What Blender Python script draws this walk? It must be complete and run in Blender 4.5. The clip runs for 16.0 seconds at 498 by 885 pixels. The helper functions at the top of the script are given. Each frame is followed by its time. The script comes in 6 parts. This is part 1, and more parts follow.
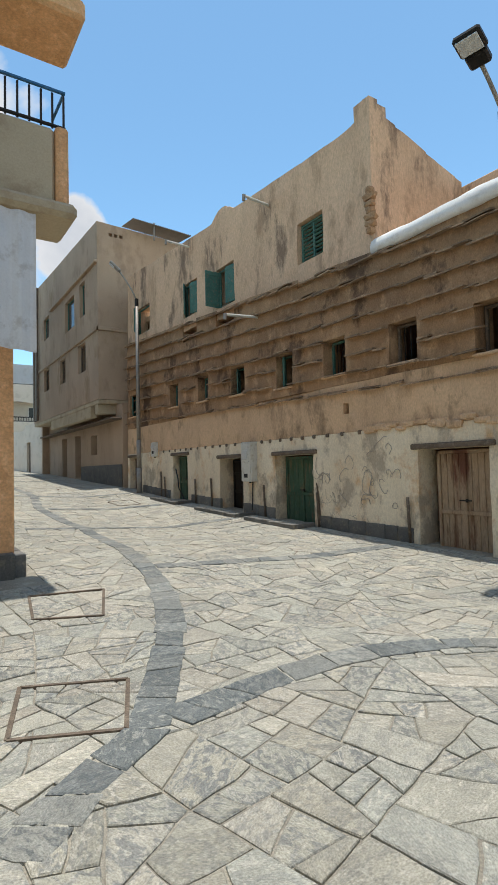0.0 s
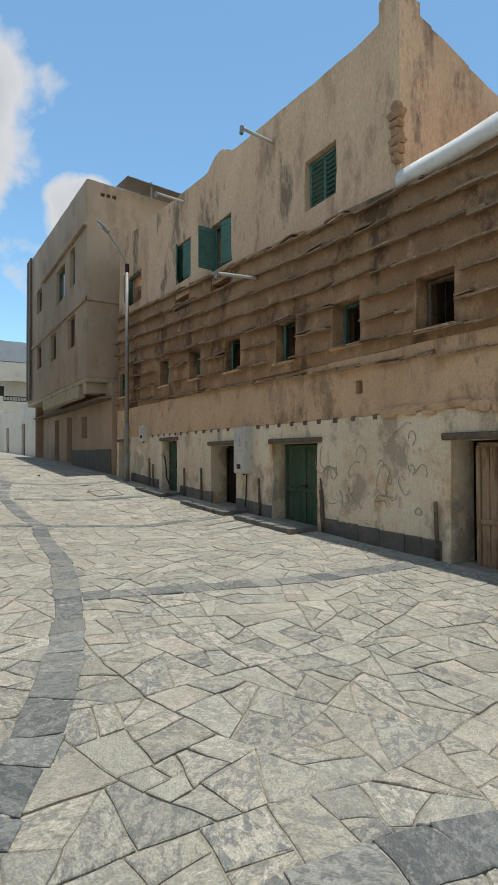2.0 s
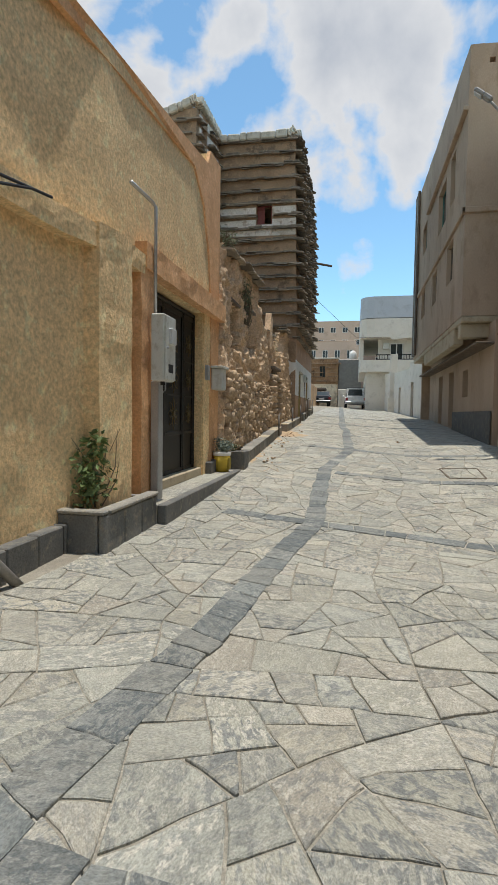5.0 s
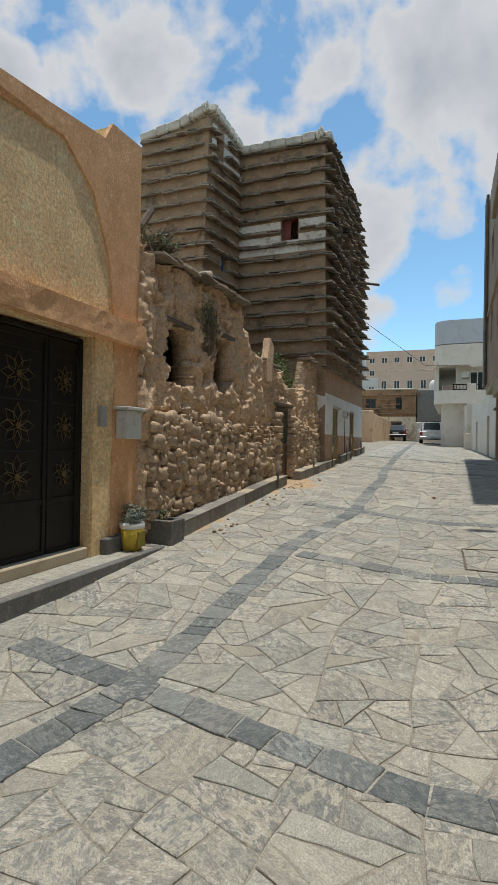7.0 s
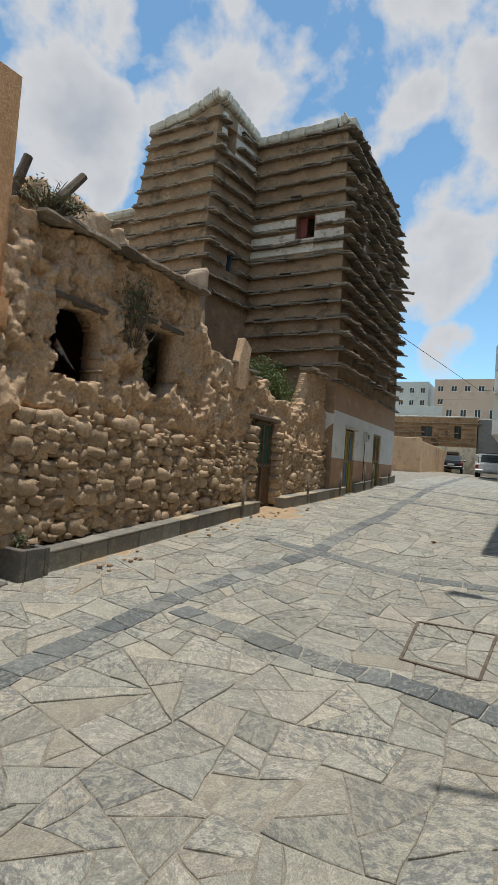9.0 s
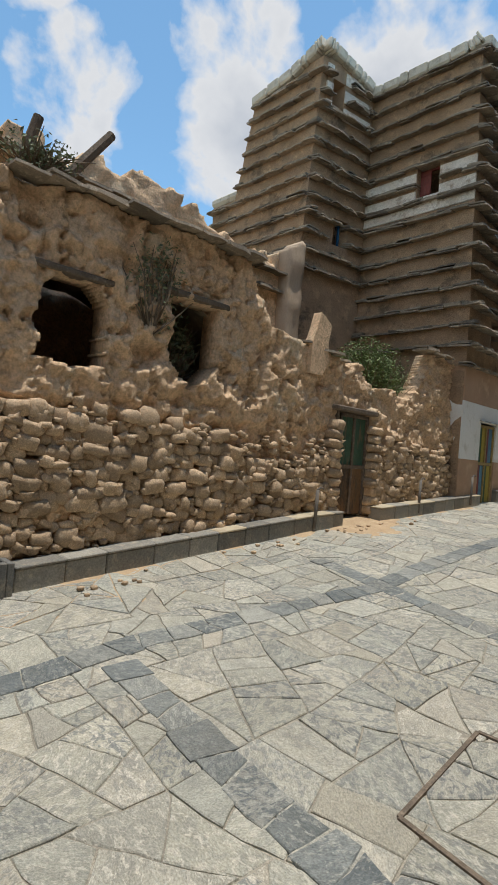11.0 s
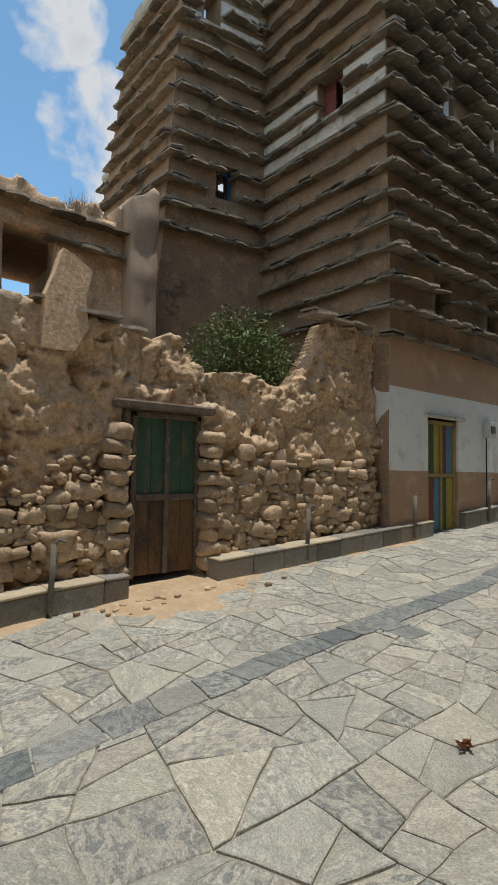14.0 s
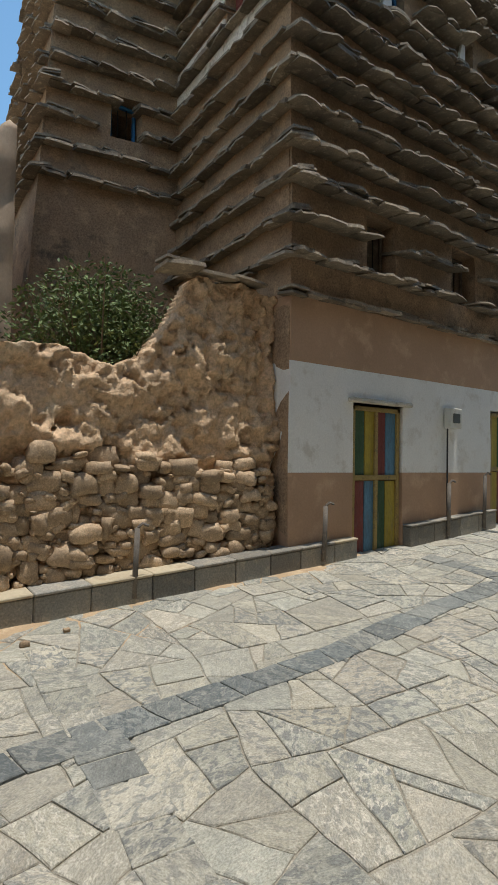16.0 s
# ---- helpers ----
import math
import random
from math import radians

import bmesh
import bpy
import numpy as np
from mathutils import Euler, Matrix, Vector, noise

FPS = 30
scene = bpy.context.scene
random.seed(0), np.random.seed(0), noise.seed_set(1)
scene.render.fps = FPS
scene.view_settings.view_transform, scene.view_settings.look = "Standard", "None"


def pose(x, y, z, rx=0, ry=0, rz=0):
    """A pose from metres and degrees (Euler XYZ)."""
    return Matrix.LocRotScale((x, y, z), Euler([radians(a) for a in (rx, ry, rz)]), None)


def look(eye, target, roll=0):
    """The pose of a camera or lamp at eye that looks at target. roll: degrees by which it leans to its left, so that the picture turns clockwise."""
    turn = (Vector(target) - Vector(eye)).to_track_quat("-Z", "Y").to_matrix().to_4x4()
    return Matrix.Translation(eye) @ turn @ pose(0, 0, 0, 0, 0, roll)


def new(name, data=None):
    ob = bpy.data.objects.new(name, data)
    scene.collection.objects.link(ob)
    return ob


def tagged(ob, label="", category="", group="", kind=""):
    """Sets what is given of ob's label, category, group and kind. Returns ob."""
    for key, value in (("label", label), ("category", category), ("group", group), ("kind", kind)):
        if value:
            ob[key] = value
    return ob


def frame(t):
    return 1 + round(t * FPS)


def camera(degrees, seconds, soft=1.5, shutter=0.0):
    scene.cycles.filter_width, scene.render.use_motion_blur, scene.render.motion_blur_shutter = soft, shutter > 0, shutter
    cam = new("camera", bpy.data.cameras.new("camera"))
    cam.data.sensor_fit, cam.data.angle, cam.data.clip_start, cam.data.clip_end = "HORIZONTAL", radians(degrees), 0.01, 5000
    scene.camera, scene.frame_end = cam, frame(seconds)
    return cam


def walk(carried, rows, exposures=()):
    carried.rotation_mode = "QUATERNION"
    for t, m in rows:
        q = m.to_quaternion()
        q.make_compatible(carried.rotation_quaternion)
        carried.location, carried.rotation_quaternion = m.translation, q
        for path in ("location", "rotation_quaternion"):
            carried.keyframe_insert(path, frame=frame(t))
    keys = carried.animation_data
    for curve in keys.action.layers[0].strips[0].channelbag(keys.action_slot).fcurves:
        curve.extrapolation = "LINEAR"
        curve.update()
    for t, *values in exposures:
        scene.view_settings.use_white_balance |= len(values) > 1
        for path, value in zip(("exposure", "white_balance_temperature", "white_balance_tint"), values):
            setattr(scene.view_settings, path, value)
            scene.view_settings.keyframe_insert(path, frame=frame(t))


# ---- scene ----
cam = camera(50.2, 16.0)
PATH = [
    (0, (0.265, 0.161, 1.254), (1.36, 1.831, 1.351), -1.5),
    (0.5, (0.688, 0.539, 1.213), (1.812, 2.193, 1.272), -0.7),
    (1, (1.09, 0.882, 1.243), (2.264, 2.5, 1.275), 0.5),
    (1.5, (1.393, 1.268, 1.304), (2.557, 2.893, 1.362), 0.5),
    (2, (1.733, 1.667, 1.314), (2.788, 3.365, 1.361), -0.2),
    (2.5, (1.955, 2.07, 1.242), (2.767, 3.898, 1.225), -0.7),
    (3, (2.328, 2.537, 1.214), (2.832, 4.472, 1.163), -1.9),
    (3.5, (2.671, 3.092, 1.232), (2.884, 5.078, 1.14), -2.3),
    (3.7, (2.808, 3.335, 1.264), (2.924, 5.328, 1.144), -1.7),
    (5.8, (4.737, 6.789, 1.508), (4.145, 8.697, 1.418), 1.1),
    (6, (4.868, 7.169, 1.555), (4.239, 9.066, 1.471), 1.1),
    (6.5, (5.277, 7.913, 1.607), (4.596, 9.792, 1.545), 1.4),
    (7, (5.671, 8.601, 1.771), (4.951, 10.467, 1.774), 1.0),
    (7.5, (6.091, 9.228, 1.832), (5.353, 11.085, 1.913), 0.8),
    (8, (6.335, 9.881, 1.849), (5.581, 11.73, 1.956), 1.8),
    (8.5, (6.535, 10.576, 1.788), (5.717, 12.399, 1.878), 3.4),
    (9, (6.759, 11.219, 1.775), (5.812, 12.979, 1.852), 4.3),
    (9.2, (6.869, 11.343, 1.839), (5.867, 13.073, 1.909), 4.7),
    (11.3, (7.069, 14.043, 1.935), (5.595, 15.395, 1.959), 3.4),
    (11.5, (7.005, 14.41, 1.969), (5.511, 15.74, 1.995), 2.3),
    (12, (6.963, 15.27, 1.959), (5.447, 16.573, 2.006), 1.5),
    (12.5, (6.861, 16.021, 1.964), (5.336, 17.314, 2.035), 1.1),
    (13, (6.805, 16.85, 2.024), (5.274, 18.135, 2.102), 0.8),
    (13.5, (6.818, 17.545, 2.048), (5.29, 18.832, 2.136), 1.0),
    (14, (6.768, 18.35, 2.071), (5.227, 19.621, 2.174), 1.0),
    (14.5, (6.75, 19.083, 2.115), (5.193, 20.334, 2.223), 1.4),
    (15, (6.684, 19.83, 2.137), (5.112, 21.064, 2.216), 1.4),
    (15.5, (6.688, 20.598, 2.154), (5.094, 21.805, 2.22), 1.2),
    (16, (6.672, 21.328, 2.256), (5.026, 22.463, 2.317), 1.0),
]

walk(cam, [(t, look(e, g, r)) for t, e, g, r in PATH], [(0, .2), (1, .16), (2.5, -.04), (3.5, .14), (6, .02), (8.5, -.17), (9, -.1), (11.5, .14), (12.2, .02), (14, .0), (16, .16)])

# ---------------------------------------------------------------- light
TO_SUN = Vector((0.075, 0.055, 1.0)).normalized()
SUN_EL, SUN_AZ = math.asin(TO_SUN.z), math.atan2(TO_SUN.x, TO_SUN.y)
world = bpy.data.worlds.new("sky")
scene.world = world
world.use_nodes = True
nt = world.node_tree
L = nt.links.new


def wn(kind, **kw):
    n = nt.nodes.new(kind)
    for k, v in kw.items():
        n.inputs[k].default_value = v
    return n


sky = wn("ShaderNodeTexSky")
sky.sky_type, sky.sun_disc, sky.sun_elevation, sky.sun_rotation = "NISHITA", False, SUN_EL, SUN_AZ
sky.altitude, sky.dust_density, sky.ozone_density = 2000, 0.6, 2.0
co = wn("ShaderNodeTexCoord")
puff = wn("ShaderNodeTexNoise", Scale=5.5, Detail=9.0, Roughness=0.52, Distortion=0.15)
L(co.outputs["Generated"], puff.inputs["Vector"])
# cumulus heaps: direction and half width in degrees
# heaps with negative y stay out of view, added to brighten the shaded walls
heap = None
for way, wide in (((0, .863, .505), 12), ((-.06, .80, .59), 6), ((-.33, .71, .615), 17), ((-.037, .892, .44), 8), ((.0, .969, .247), 4.5), ((-.666, .547, .5), 8),
                  ((-.159, .904, .396), 9), ((-.132, .969, .205), 4.5), ((-.79, .35, .5), 9), ((-.6, .476, .65), 9), ((.225, .892, .392), 5), ((-.738, .242, .64), 5),
                  ((.15, .94, .31), 4), ((-.9, -.3, .4), 22), ((.3, -.8, .5), 30), ((.9, -.3, .42), 20), ((-.5, -.8, .35), 30), ((-.2, -.6, .8), 28), ((.6, -.7, .25), 22), ((-.75, -.5, .75), 22), ((-.3, -.9, .12), 22)):
    dot = wn("ShaderNodeVectorMath")
    dot.operation = "DOT_PRODUCT"
    dot.inputs[1].default_value = Vector(way).normalized()
    L(co.outputs["Generated"], dot.inputs[0])
    rise = wn("ShaderNodeMapRange")
    rise.interpolation_type = "SMOOTHSTEP"
    for k, v in (("From Min", math.cos(radians(wide * 1.35))), ("From Max", 1.0), ("To Min", -0.24), ("To Max", 0.165)):
        rise.inputs[k].default_value = v
    L(dot.outputs["Value"], rise.inputs["Value"])
    if heap is None:
        heap = rise.outputs[0]
    else:
        top_ = wn("ShaderNodeMath")
        top_.operation = "MAXIMUM"
        L(heap, top_.inputs[0])
        L(rise.outputs[0], top_.inputs[1])
        heap = top_.outputs[0]
amount = wn("ShaderNodeMath")
amount.operation = "ADD"
L(puff.outputs["Fac"], amount.inputs[0])
L(heap, amount.inputs[1])
edge = wn("ShaderNodeValToRGB")
edge.color_ramp.elements[0].position, edge.color_ramp.elements[1].position = 0.55, 0.635
L(amount.outputs[0], edge.inputs[0])
body = wn("ShaderNodeValToRGB")
body.color_ramp.elements[0].position, body.color_ramp.elements[1].position = 0.58, 0.86
body.color_ramp.elements[0].color, body.color_ramp.elements[1].color = (5.5, 5.6, 5.75, 1), (3.5, 3.8, 4.3, 1)
L(amount.outputs[0], body.inputs[0])
tone = wn("ShaderNodeMixRGB")
tone.blend_type = "MULTIPLY"
tone.inputs[0].default_value = 1.0
tone.inputs[2].default_value = (1.52, 1.84, 1.66, 1)
L(sky.outputs[0], tone.inputs[1])
mixed = wn("ShaderNodeMixRGB")
L(edge.outputs[0], mixed.inputs[0])
L(tone.outputs[0], mixed.inputs[1])
L(body.outputs[0], mixed.inputs[2])
L(mixed.outputs[0], nt.nodes["Background"].inputs[0])
nt.nodes["Background"].inputs[1].default_value = 0.13
sun = new("sun", bpy.data.lights.new("sun", "SUN"))
sun.data.energy, sun.data.angle, sun.data.color = 3.6, radians(0.6), (1, 0.95, 0.87)
sun.matrix_world = look((0, 0, 0), -TO_SUN)


def gz(x, y):
    """Height of the street: it climbs ahead and falls a little towards its middle."""
    c = np.interp(y, [-10, 4, 5, 7, 8, 11, 13, 15, 18, 20, 22, 24, 27, 32.7, 50, 90, 200], [-.1, -.1, -.05, .04, .06, .06, .11, .25, .5, .67, .77, .87, 1.03, 1.4, 2.0, 2.6, 3.0])
    r = np.interp(y, [-10, 5, 9, 12.5, 16, 20, 33, 50, 90, 200], [-.17, -.17, -.03, .15, .32, .6, 1.2, 1.95, 2.6, 3.0])
    m = c - 0.055 * 2.5
    if x < 5.5:
        s = 1.0 if x > 3 else float(np.interp(y, [8, 12], [0, 1]))
        return float(c - 0.055 * s * (max(x, 0.5) - 3))
    k = min((x - 5.5) / 2.2, 1)
    return float(m * (1 - k) + r * k)


# ---------------------------------------------------------------- materials
def surf(name, a, b, c=None, scale=3.0, fine=40.0, bump=0.4, rough=0.9, piece=0.0, island=0.0, metal=0.0, stretch=(1, 1, 1), stain=None, grain=0.25, dist=0.02, tint=None):
    """A worn surface: two base colours in cloudy patches, a third in blots, fine grain and relief; stain: (colour, scale, amount)."""
    m = bpy.data.materials.new(name)
    m.use_nodes = True
    t = m.node_tree
    N, K = t.nodes.new, t.links.new
    out = t.nodes["Principled BSDF"]
    geo = N("ShaderNodeNewGeometry")
    mp = N("ShaderNodeMapping")
    mp.inputs["Scale"].default_value = stretch
    K(geo.outputs["Position"], mp.inputs[0])

    def noise_node(sc, detail=6.0, r=0.6):
        n = N("ShaderNodeTexNoise")
        n.inputs["Scale"].default_value, n.inputs["Detail"].default_value, n.inputs["Roughness"].default_value = sc, detail, r
        K(mp.outputs[0], n.inputs["Vector"])
        return n

    def mix(fac, x, y, mode="MIX"):
        n = N("ShaderNodeMixRGB")
        n.blend_type = mode
        for k, v in enumerate((fac, x, y)):
            if isinstance(v, (int, float)):
                n.inputs[k].default_value = v
            elif isinstance(v, tuple):
                n.inputs[k].default_value = (*v, 1)
            else:
                K(v, n.inputs[k])
        return n.outputs[0]

    def ramp(v, lo, hi):
        n = N("ShaderNodeMapRange")
        n.inputs["From Min"].default_value, n.inputs["From Max"].default_value = lo, hi
        K(v, n.inputs["Value"])
        return n.outputs[0]

    big, small = noise_node(scale), noise_node(fine, 4.0, 0.7)
    col = mix(ramp(big.outputs["Fac"], 0.36, 0.64), a, b)
    if c:
        blot = noise_node(scale * 2.7, 8.0, 0.65)
        col = mix(ramp(blot.outputs["Fac"], 0.53, 0.66), col, c)
    if stain:
        sn = noise_node(stain[1], 9.0, 0.7)
        lim = 0.62 - 0.25 * stain[2]
        col = mix(ramp(sn.outputs["Fac"], lim, lim + 0.09), col, stain[0])
    g = N("ShaderNodeMapRange")
    g.inputs["From Min"].default_value, g.inputs["From Max"].default_value = 0.3, 0.7
    g.inputs["To Min"].default_value, g.inputs["To Max"].default_value = 1 - grain, 1 + grain
    K(small.outputs["Fac"], g.inputs["Value"])
    col = mix(1.0, col, g.outputs[0], "MULTIPLY")
    if piece or island:
        if piece:
            src = N("ShaderNodeObjectInfo").outputs["Random"]
        else:
            src = geo.outputs["Random Per Island"]
        w = piece or island
        r = N("ShaderNodeMapRange")
        r.inputs["To Min"].default_value, r.inputs["To Max"].default_value = 1 - w, 1 + w
        K(src, r.inputs["Value"])
        col = mix(1.0, col, r.outputs[0], "MULTIPLY")
        if tint:
            sc = N("ShaderNodeMath")
            sc.operation = "MULTIPLY"
            sc.inputs[1].default_value = 37.7
            K(src, sc.inputs[0])
            fr_ = N("ShaderNodeMath")
            fr_.operation = "FRACT"
            K(sc.outputs[0], fr_.inputs[0])
            am = N("ShaderNodeMath")
            am.operation = "MULTIPLY"
            am.inputs[1].default_value = tint[1]
            K(fr_.outputs[0], am.inputs[0])
            col = mix(am.outputs[0], col, tint[0])
    K(col, out.inputs["Base Color"])
    out.inputs["Roughness"].default_value, out.inputs["Metallic"].default_value = rough, metal
    out.inputs["Specular IOR Level"].default_value = 0.3
    if bump:
        h = mix(0.5, big.outputs["Fac"], small.outputs["Fac"])
        bn = N("ShaderNodeBump")
        bn.inputs["Strength"].default_value, bn.inputs["Distance"].default_value = bump, dist
        K(h, bn.inputs["Height"])
        K(bn.outputs[0], out.inputs["Normal"])
    return m


def plain(name, col, rough=0.6, metal=0.0, grain=0.12, fine=60.0, bump=0.08):
    return surf(name, tuple(v * 0.9 for v in col), tuple(min(1, v * 1.08) for v in col), scale=4.0, fine=fine, bump=bump, rough=rough, metal=metal, grain=grain, dist=0.004)


def schist(name, tones, blot, vein, single, mottle=1.0, rough=.8):
    """Split schist slabs: each stone takes its own tone, grain direction and share of blue-grey mottling."""
    m = bpy.data.materials.new(name)
    m.use_nodes = True
    t = m.node_tree
    N, K = t.nodes.new, t.links.new
    out = t.nodes["Principled BSDF"]
    geo = N("ShaderNodeNewGeometry")
    src = N("ShaderNodeObjectInfo").outputs["Random"] if single else geo.outputs["Random Per Island"]

    def calc(op, a, b):
        n = N("ShaderNodeMath")
        n.operation = op
        for k, v in enumerate((a, b)):
            if isinstance(v, (int, float)):
                n.inputs[k].default_value = v
            else:
                K(v, n.inputs[k])
        return n.outputs[0]

    def shuffled(k):
        n = N("ShaderNodeMath")
        n.operation = "FRACT"
        K(calc("MULTIPLY", src, k), n.inputs[0])
        return n.outputs[0]

    def span(v, lo, hi, a=0.0, b=1.0):
        n = N("ShaderNodeMapRange")
        for k, q in (("From Min", lo), ("From Max", hi), ("To Min", a), ("To Max", b)):
            n.inputs[k].default_value = q
        K(v, n.inputs["Value"])
        return n.outputs[0]

    def mix(fac, a, b, mode="MIX"):
        n = N("ShaderNodeMixRGB")
        n.blend_type = mode
        for k, v in enumerate((fac, a, b)):
            if isinstance(v, (int, float)):
                n.inputs[k].default_value = v
            elif isinstance(v, tuple):
                n.inputs[k].default_value = (*v, 1)
            else:
                K(v, n.inputs[k])
        return n.outputs[0]

    turn = N("ShaderNodeVectorRotate")
    turn.rotation_type = "Z_AXIS"
    K(geo.outputs["Position"], turn.inputs["Vector"])
    K(calc("MULTIPLY", shuffled(91.7), 6.28), turn.inputs["Angle"])
    shift = N("ShaderNodeVectorMath")
    shift.operation = "ADD"
    K(turn.outputs[0], shift.inputs[0])
    K(calc("MULTIPLY", src, 53.0), shift.inputs[1])
    mp = N("ShaderNodeMapping")
    mp.inputs["Scale"].default_value = (1, 1.6, 1)
    K(shift.outputs[0], mp.inputs[0])

    def grain(sc, detail, r, bend=0.0):
        n = N("ShaderNodeTexNoise")
        for k, v in (("Scale", sc), ("Detail", detail), ("Roughness", r), ("Distortion", bend)):
            n.inputs[k].default_value = v
        K(mp.outputs[0], n.inputs["Vector"])
        return n.outputs["Fac"]

    ramp = N("ShaderNodeValToRGB")
    e = ramp.color_ramp.elements
    while len(e) < len(tones):
        e.new(.5)
    for k, c in enumerate(tones):
        e[k].position, e[k].color = k / (len(tones) - 1), (*c, 1)
    K(shuffled(7.3), ramp.inputs[0])
    cloud, spots, fine, coarse = grain(3.5, 5, .6), grain(13, 5, .6, .9), grain(75, 4, .7), grain(19, 6, .65, .6)
    col = mix(1.0, ramp.outputs[0], span(cloud, .3, .7, .82, 1.16), "MULTIPLY")
    share = span(shuffled(23.9), .05, .9, .15, .95 * mottle)
    col = mix(calc("MULTIPLY", span(spots, .47, .56), share), col, blot)
    col = mix(calc("MULTIPLY", span(coarse, .52, .6), span(shuffled(41.3), 0, 1, .15, .85)), col, vein)
    col = mix(1.0, col, span(fine, .3, .7, .62, 1.34), "MULTIPLY")
    col = mix(1.0, col, span(shuffled(3.1), 0, 1, .88, 1.1), "MULTIPLY")
    K(col, out.inputs["Base Color"])
    out.inputs["Roughness"].default_value, out.inputs["Specular IOR Level"].default_value = rough, .3
    bn = N("ShaderNodeBump")
    bn.inputs["Strength"].default_value, bn.inputs["Distance"].default_value = 1.0, .03
    K(mix(.55, spots, mix(.5, coarse, fine)), bn.inputs["Height"])
    K(bn.outputs[0], out.inputs["Normal"])
    return m


FLAG_TONES = ((.44, .405, .32), (.395, .38, .31), (.37, .365, .31), (.42, .38, .305), (.385, .38, .32), (.445, .405, .325))
BAND_TONES = ((.16, .175, .17), (.25, .26, .24), (.14, .155, .155), (.32, .315, .275), (.20, .215, .205), (.285, .28, .245))
M_PAVE, M_PAVEJ = (schist(n, FLAG_TONES, (.215, .22, .205), (.57, .53, .445), k) for n, k in (("paving stone", True), ("paving stone far", False)))
M_BAND, M_BANDJ = (schist(n, BAND_TONES, (.10, .115, .12), (.37, .365, .32), k, .8, .72) for n, k in (("slate band", True), ("slate band far", False)))
M_SAND = surf("orange drift sand", (.47, .345, .215), (.40, .285, .175), (.53, .41, .27), scale=4, fine=120, bump=.5, rough=1, grain=.22)
M_JOINT = surf("sandy joint", (.33, .30, .24), (.25, .225, .18), (.44, .40, .325), scale=2.2, fine=90, bump=.6, rough=1, grain=.35)
M_DUST = surf("dusty ground", (.36, .28, .19), (.29, .22, .15), (.22, .18, .13), scale=.7, fine=50, bump=.6, rough=1)
M_PLASTER = surf("tan earth plaster", (0.68, 0.475, 0.295), (0.56, 0.385, 0.24), (0.45, 0.30, 0.185), scale=.9, fine=35, bump=.6, rough=.95, grain=.16, stain=((0.294, 0.203, 0.126), 1.1, .18), stretch=(1, 1, .55))
M_LIME = surf("peeling limewash", (0.81, 0.72, 0.55), (0.68, 0.575, 0.42), (0.61, 0.41, 0.23), scale=.8, fine=30, bump=.7, rough=.95, grain=.14, stain=((0.446, 0.375, 0.281), 1.7, .42), stretch=(1, 1, .7))
M_UPPER = surf("upper plaster", (0.69, 0.48, 0.315), (0.56, 0.38, 0.245), (0.43, 0.285, 0.18), scale=.7, fine=30, bump=.7, rough=.95, grain=.18, stain=((.25, .17, .115), 1.1, .32), stretch=(1, 1, .4), dist=.03)
M_BROWN = surf("weathered earth courses", (0.437, 0.275, 0.152), (0.310, 0.193, 0.110), (0.529, 0.347, 0.200), scale=1.1, fine=40, bump=.9, rough=.97, grain=.24, stain=((.15, .095, .06), 1.0, .38), stretch=(1, 1, .7))
M_TOWER = surf("tower earth courses", (0.38, 0.26, 0.165), (0.29, 0.20, 0.13), (0.46, 0.315, 0.195), scale=1.6, fine=40, bump=.9, rough=.97, grain=.38, stain=((0.162, 0.119, 0.0819), 1.4, .25))
M_SLATE = surf("schist slate", (0.26, 0.212, 0.155), (0.18, 0.15, 0.115), (0.38, 0.315, 0.23), scale=4, fine=70, bump=.6, rough=.85, piece=.4, grain=.3)
M_SLATEJ = surf("schist slate rows", (0.26, 0.212, 0.155), (0.18, 0.15, 0.115), (0.38, 0.315, 0.23), scale=4, fine=70, bump=.6, rough=.85, island=.4, grain=.3)
M_SLATEA = surf("brown slate rows", (0.34, 0.23, 0.14), (0.241, 0.169, 0.109), (0.439, 0.317, 0.2), scale=4, fine=70, bump=.6, rough=.88, island=.3, grain=.3)
M_MUD = surf("crumbling mud", (0.72, 0.51, 0.325), (0.61, 0.43, 0.275), (0.50, 0.345, 0.215), scale=2.6, fine=22, bump=.9, rough=1, grain=.3, dist=.05, stain=((.62, .49, .34), 1.2, .25))
M_ROCK = surf("field stone", (0.50, 0.36, 0.23), (0.38, 0.28, 0.185), (0.60, 0.45, 0.30), scale=6, fine=60, bump=.9, rough=.95, piece=.28, grain=.32)
M_WHITE = surf("whitewash", (.82, .81, .77), (.76, .75, .71), (.66, .63, .57), scale=1.2, fine=40, bump=.25, rough=.9, grain=.07)
M_CAP = surf("lime parapet cap", (.60, .57, .49), (.48, .45, .375), (.36, .33, .27), scale=1.5, fine=40, bump=.5, rough=.95, grain=.15)
M_COURSE = surf("faded lime courses", (.74, .69, .62), (.62, .56, .49), (.40, .32, .25), scale=1.8, fine=40, bump=.6, rough=.95, grain=.25)
M_TAUPE = surf("brown house paint", (0.472, 0.306, 0.197), (0.407, 0.263, 0.169), (0.538, 0.362, 0.236), scale=1.0, fine=40, bump=.25, rough=.9, grain=.08)
M_STUCCO = surf("ochre stucco", (0.820, 0.597, 0.321), (0.719, 0.509, 0.272), (0.820, 0.700, 0.402), scale=2.2, fine=24, bump=1.0, rough=.95, grain=.32, dist=.03)
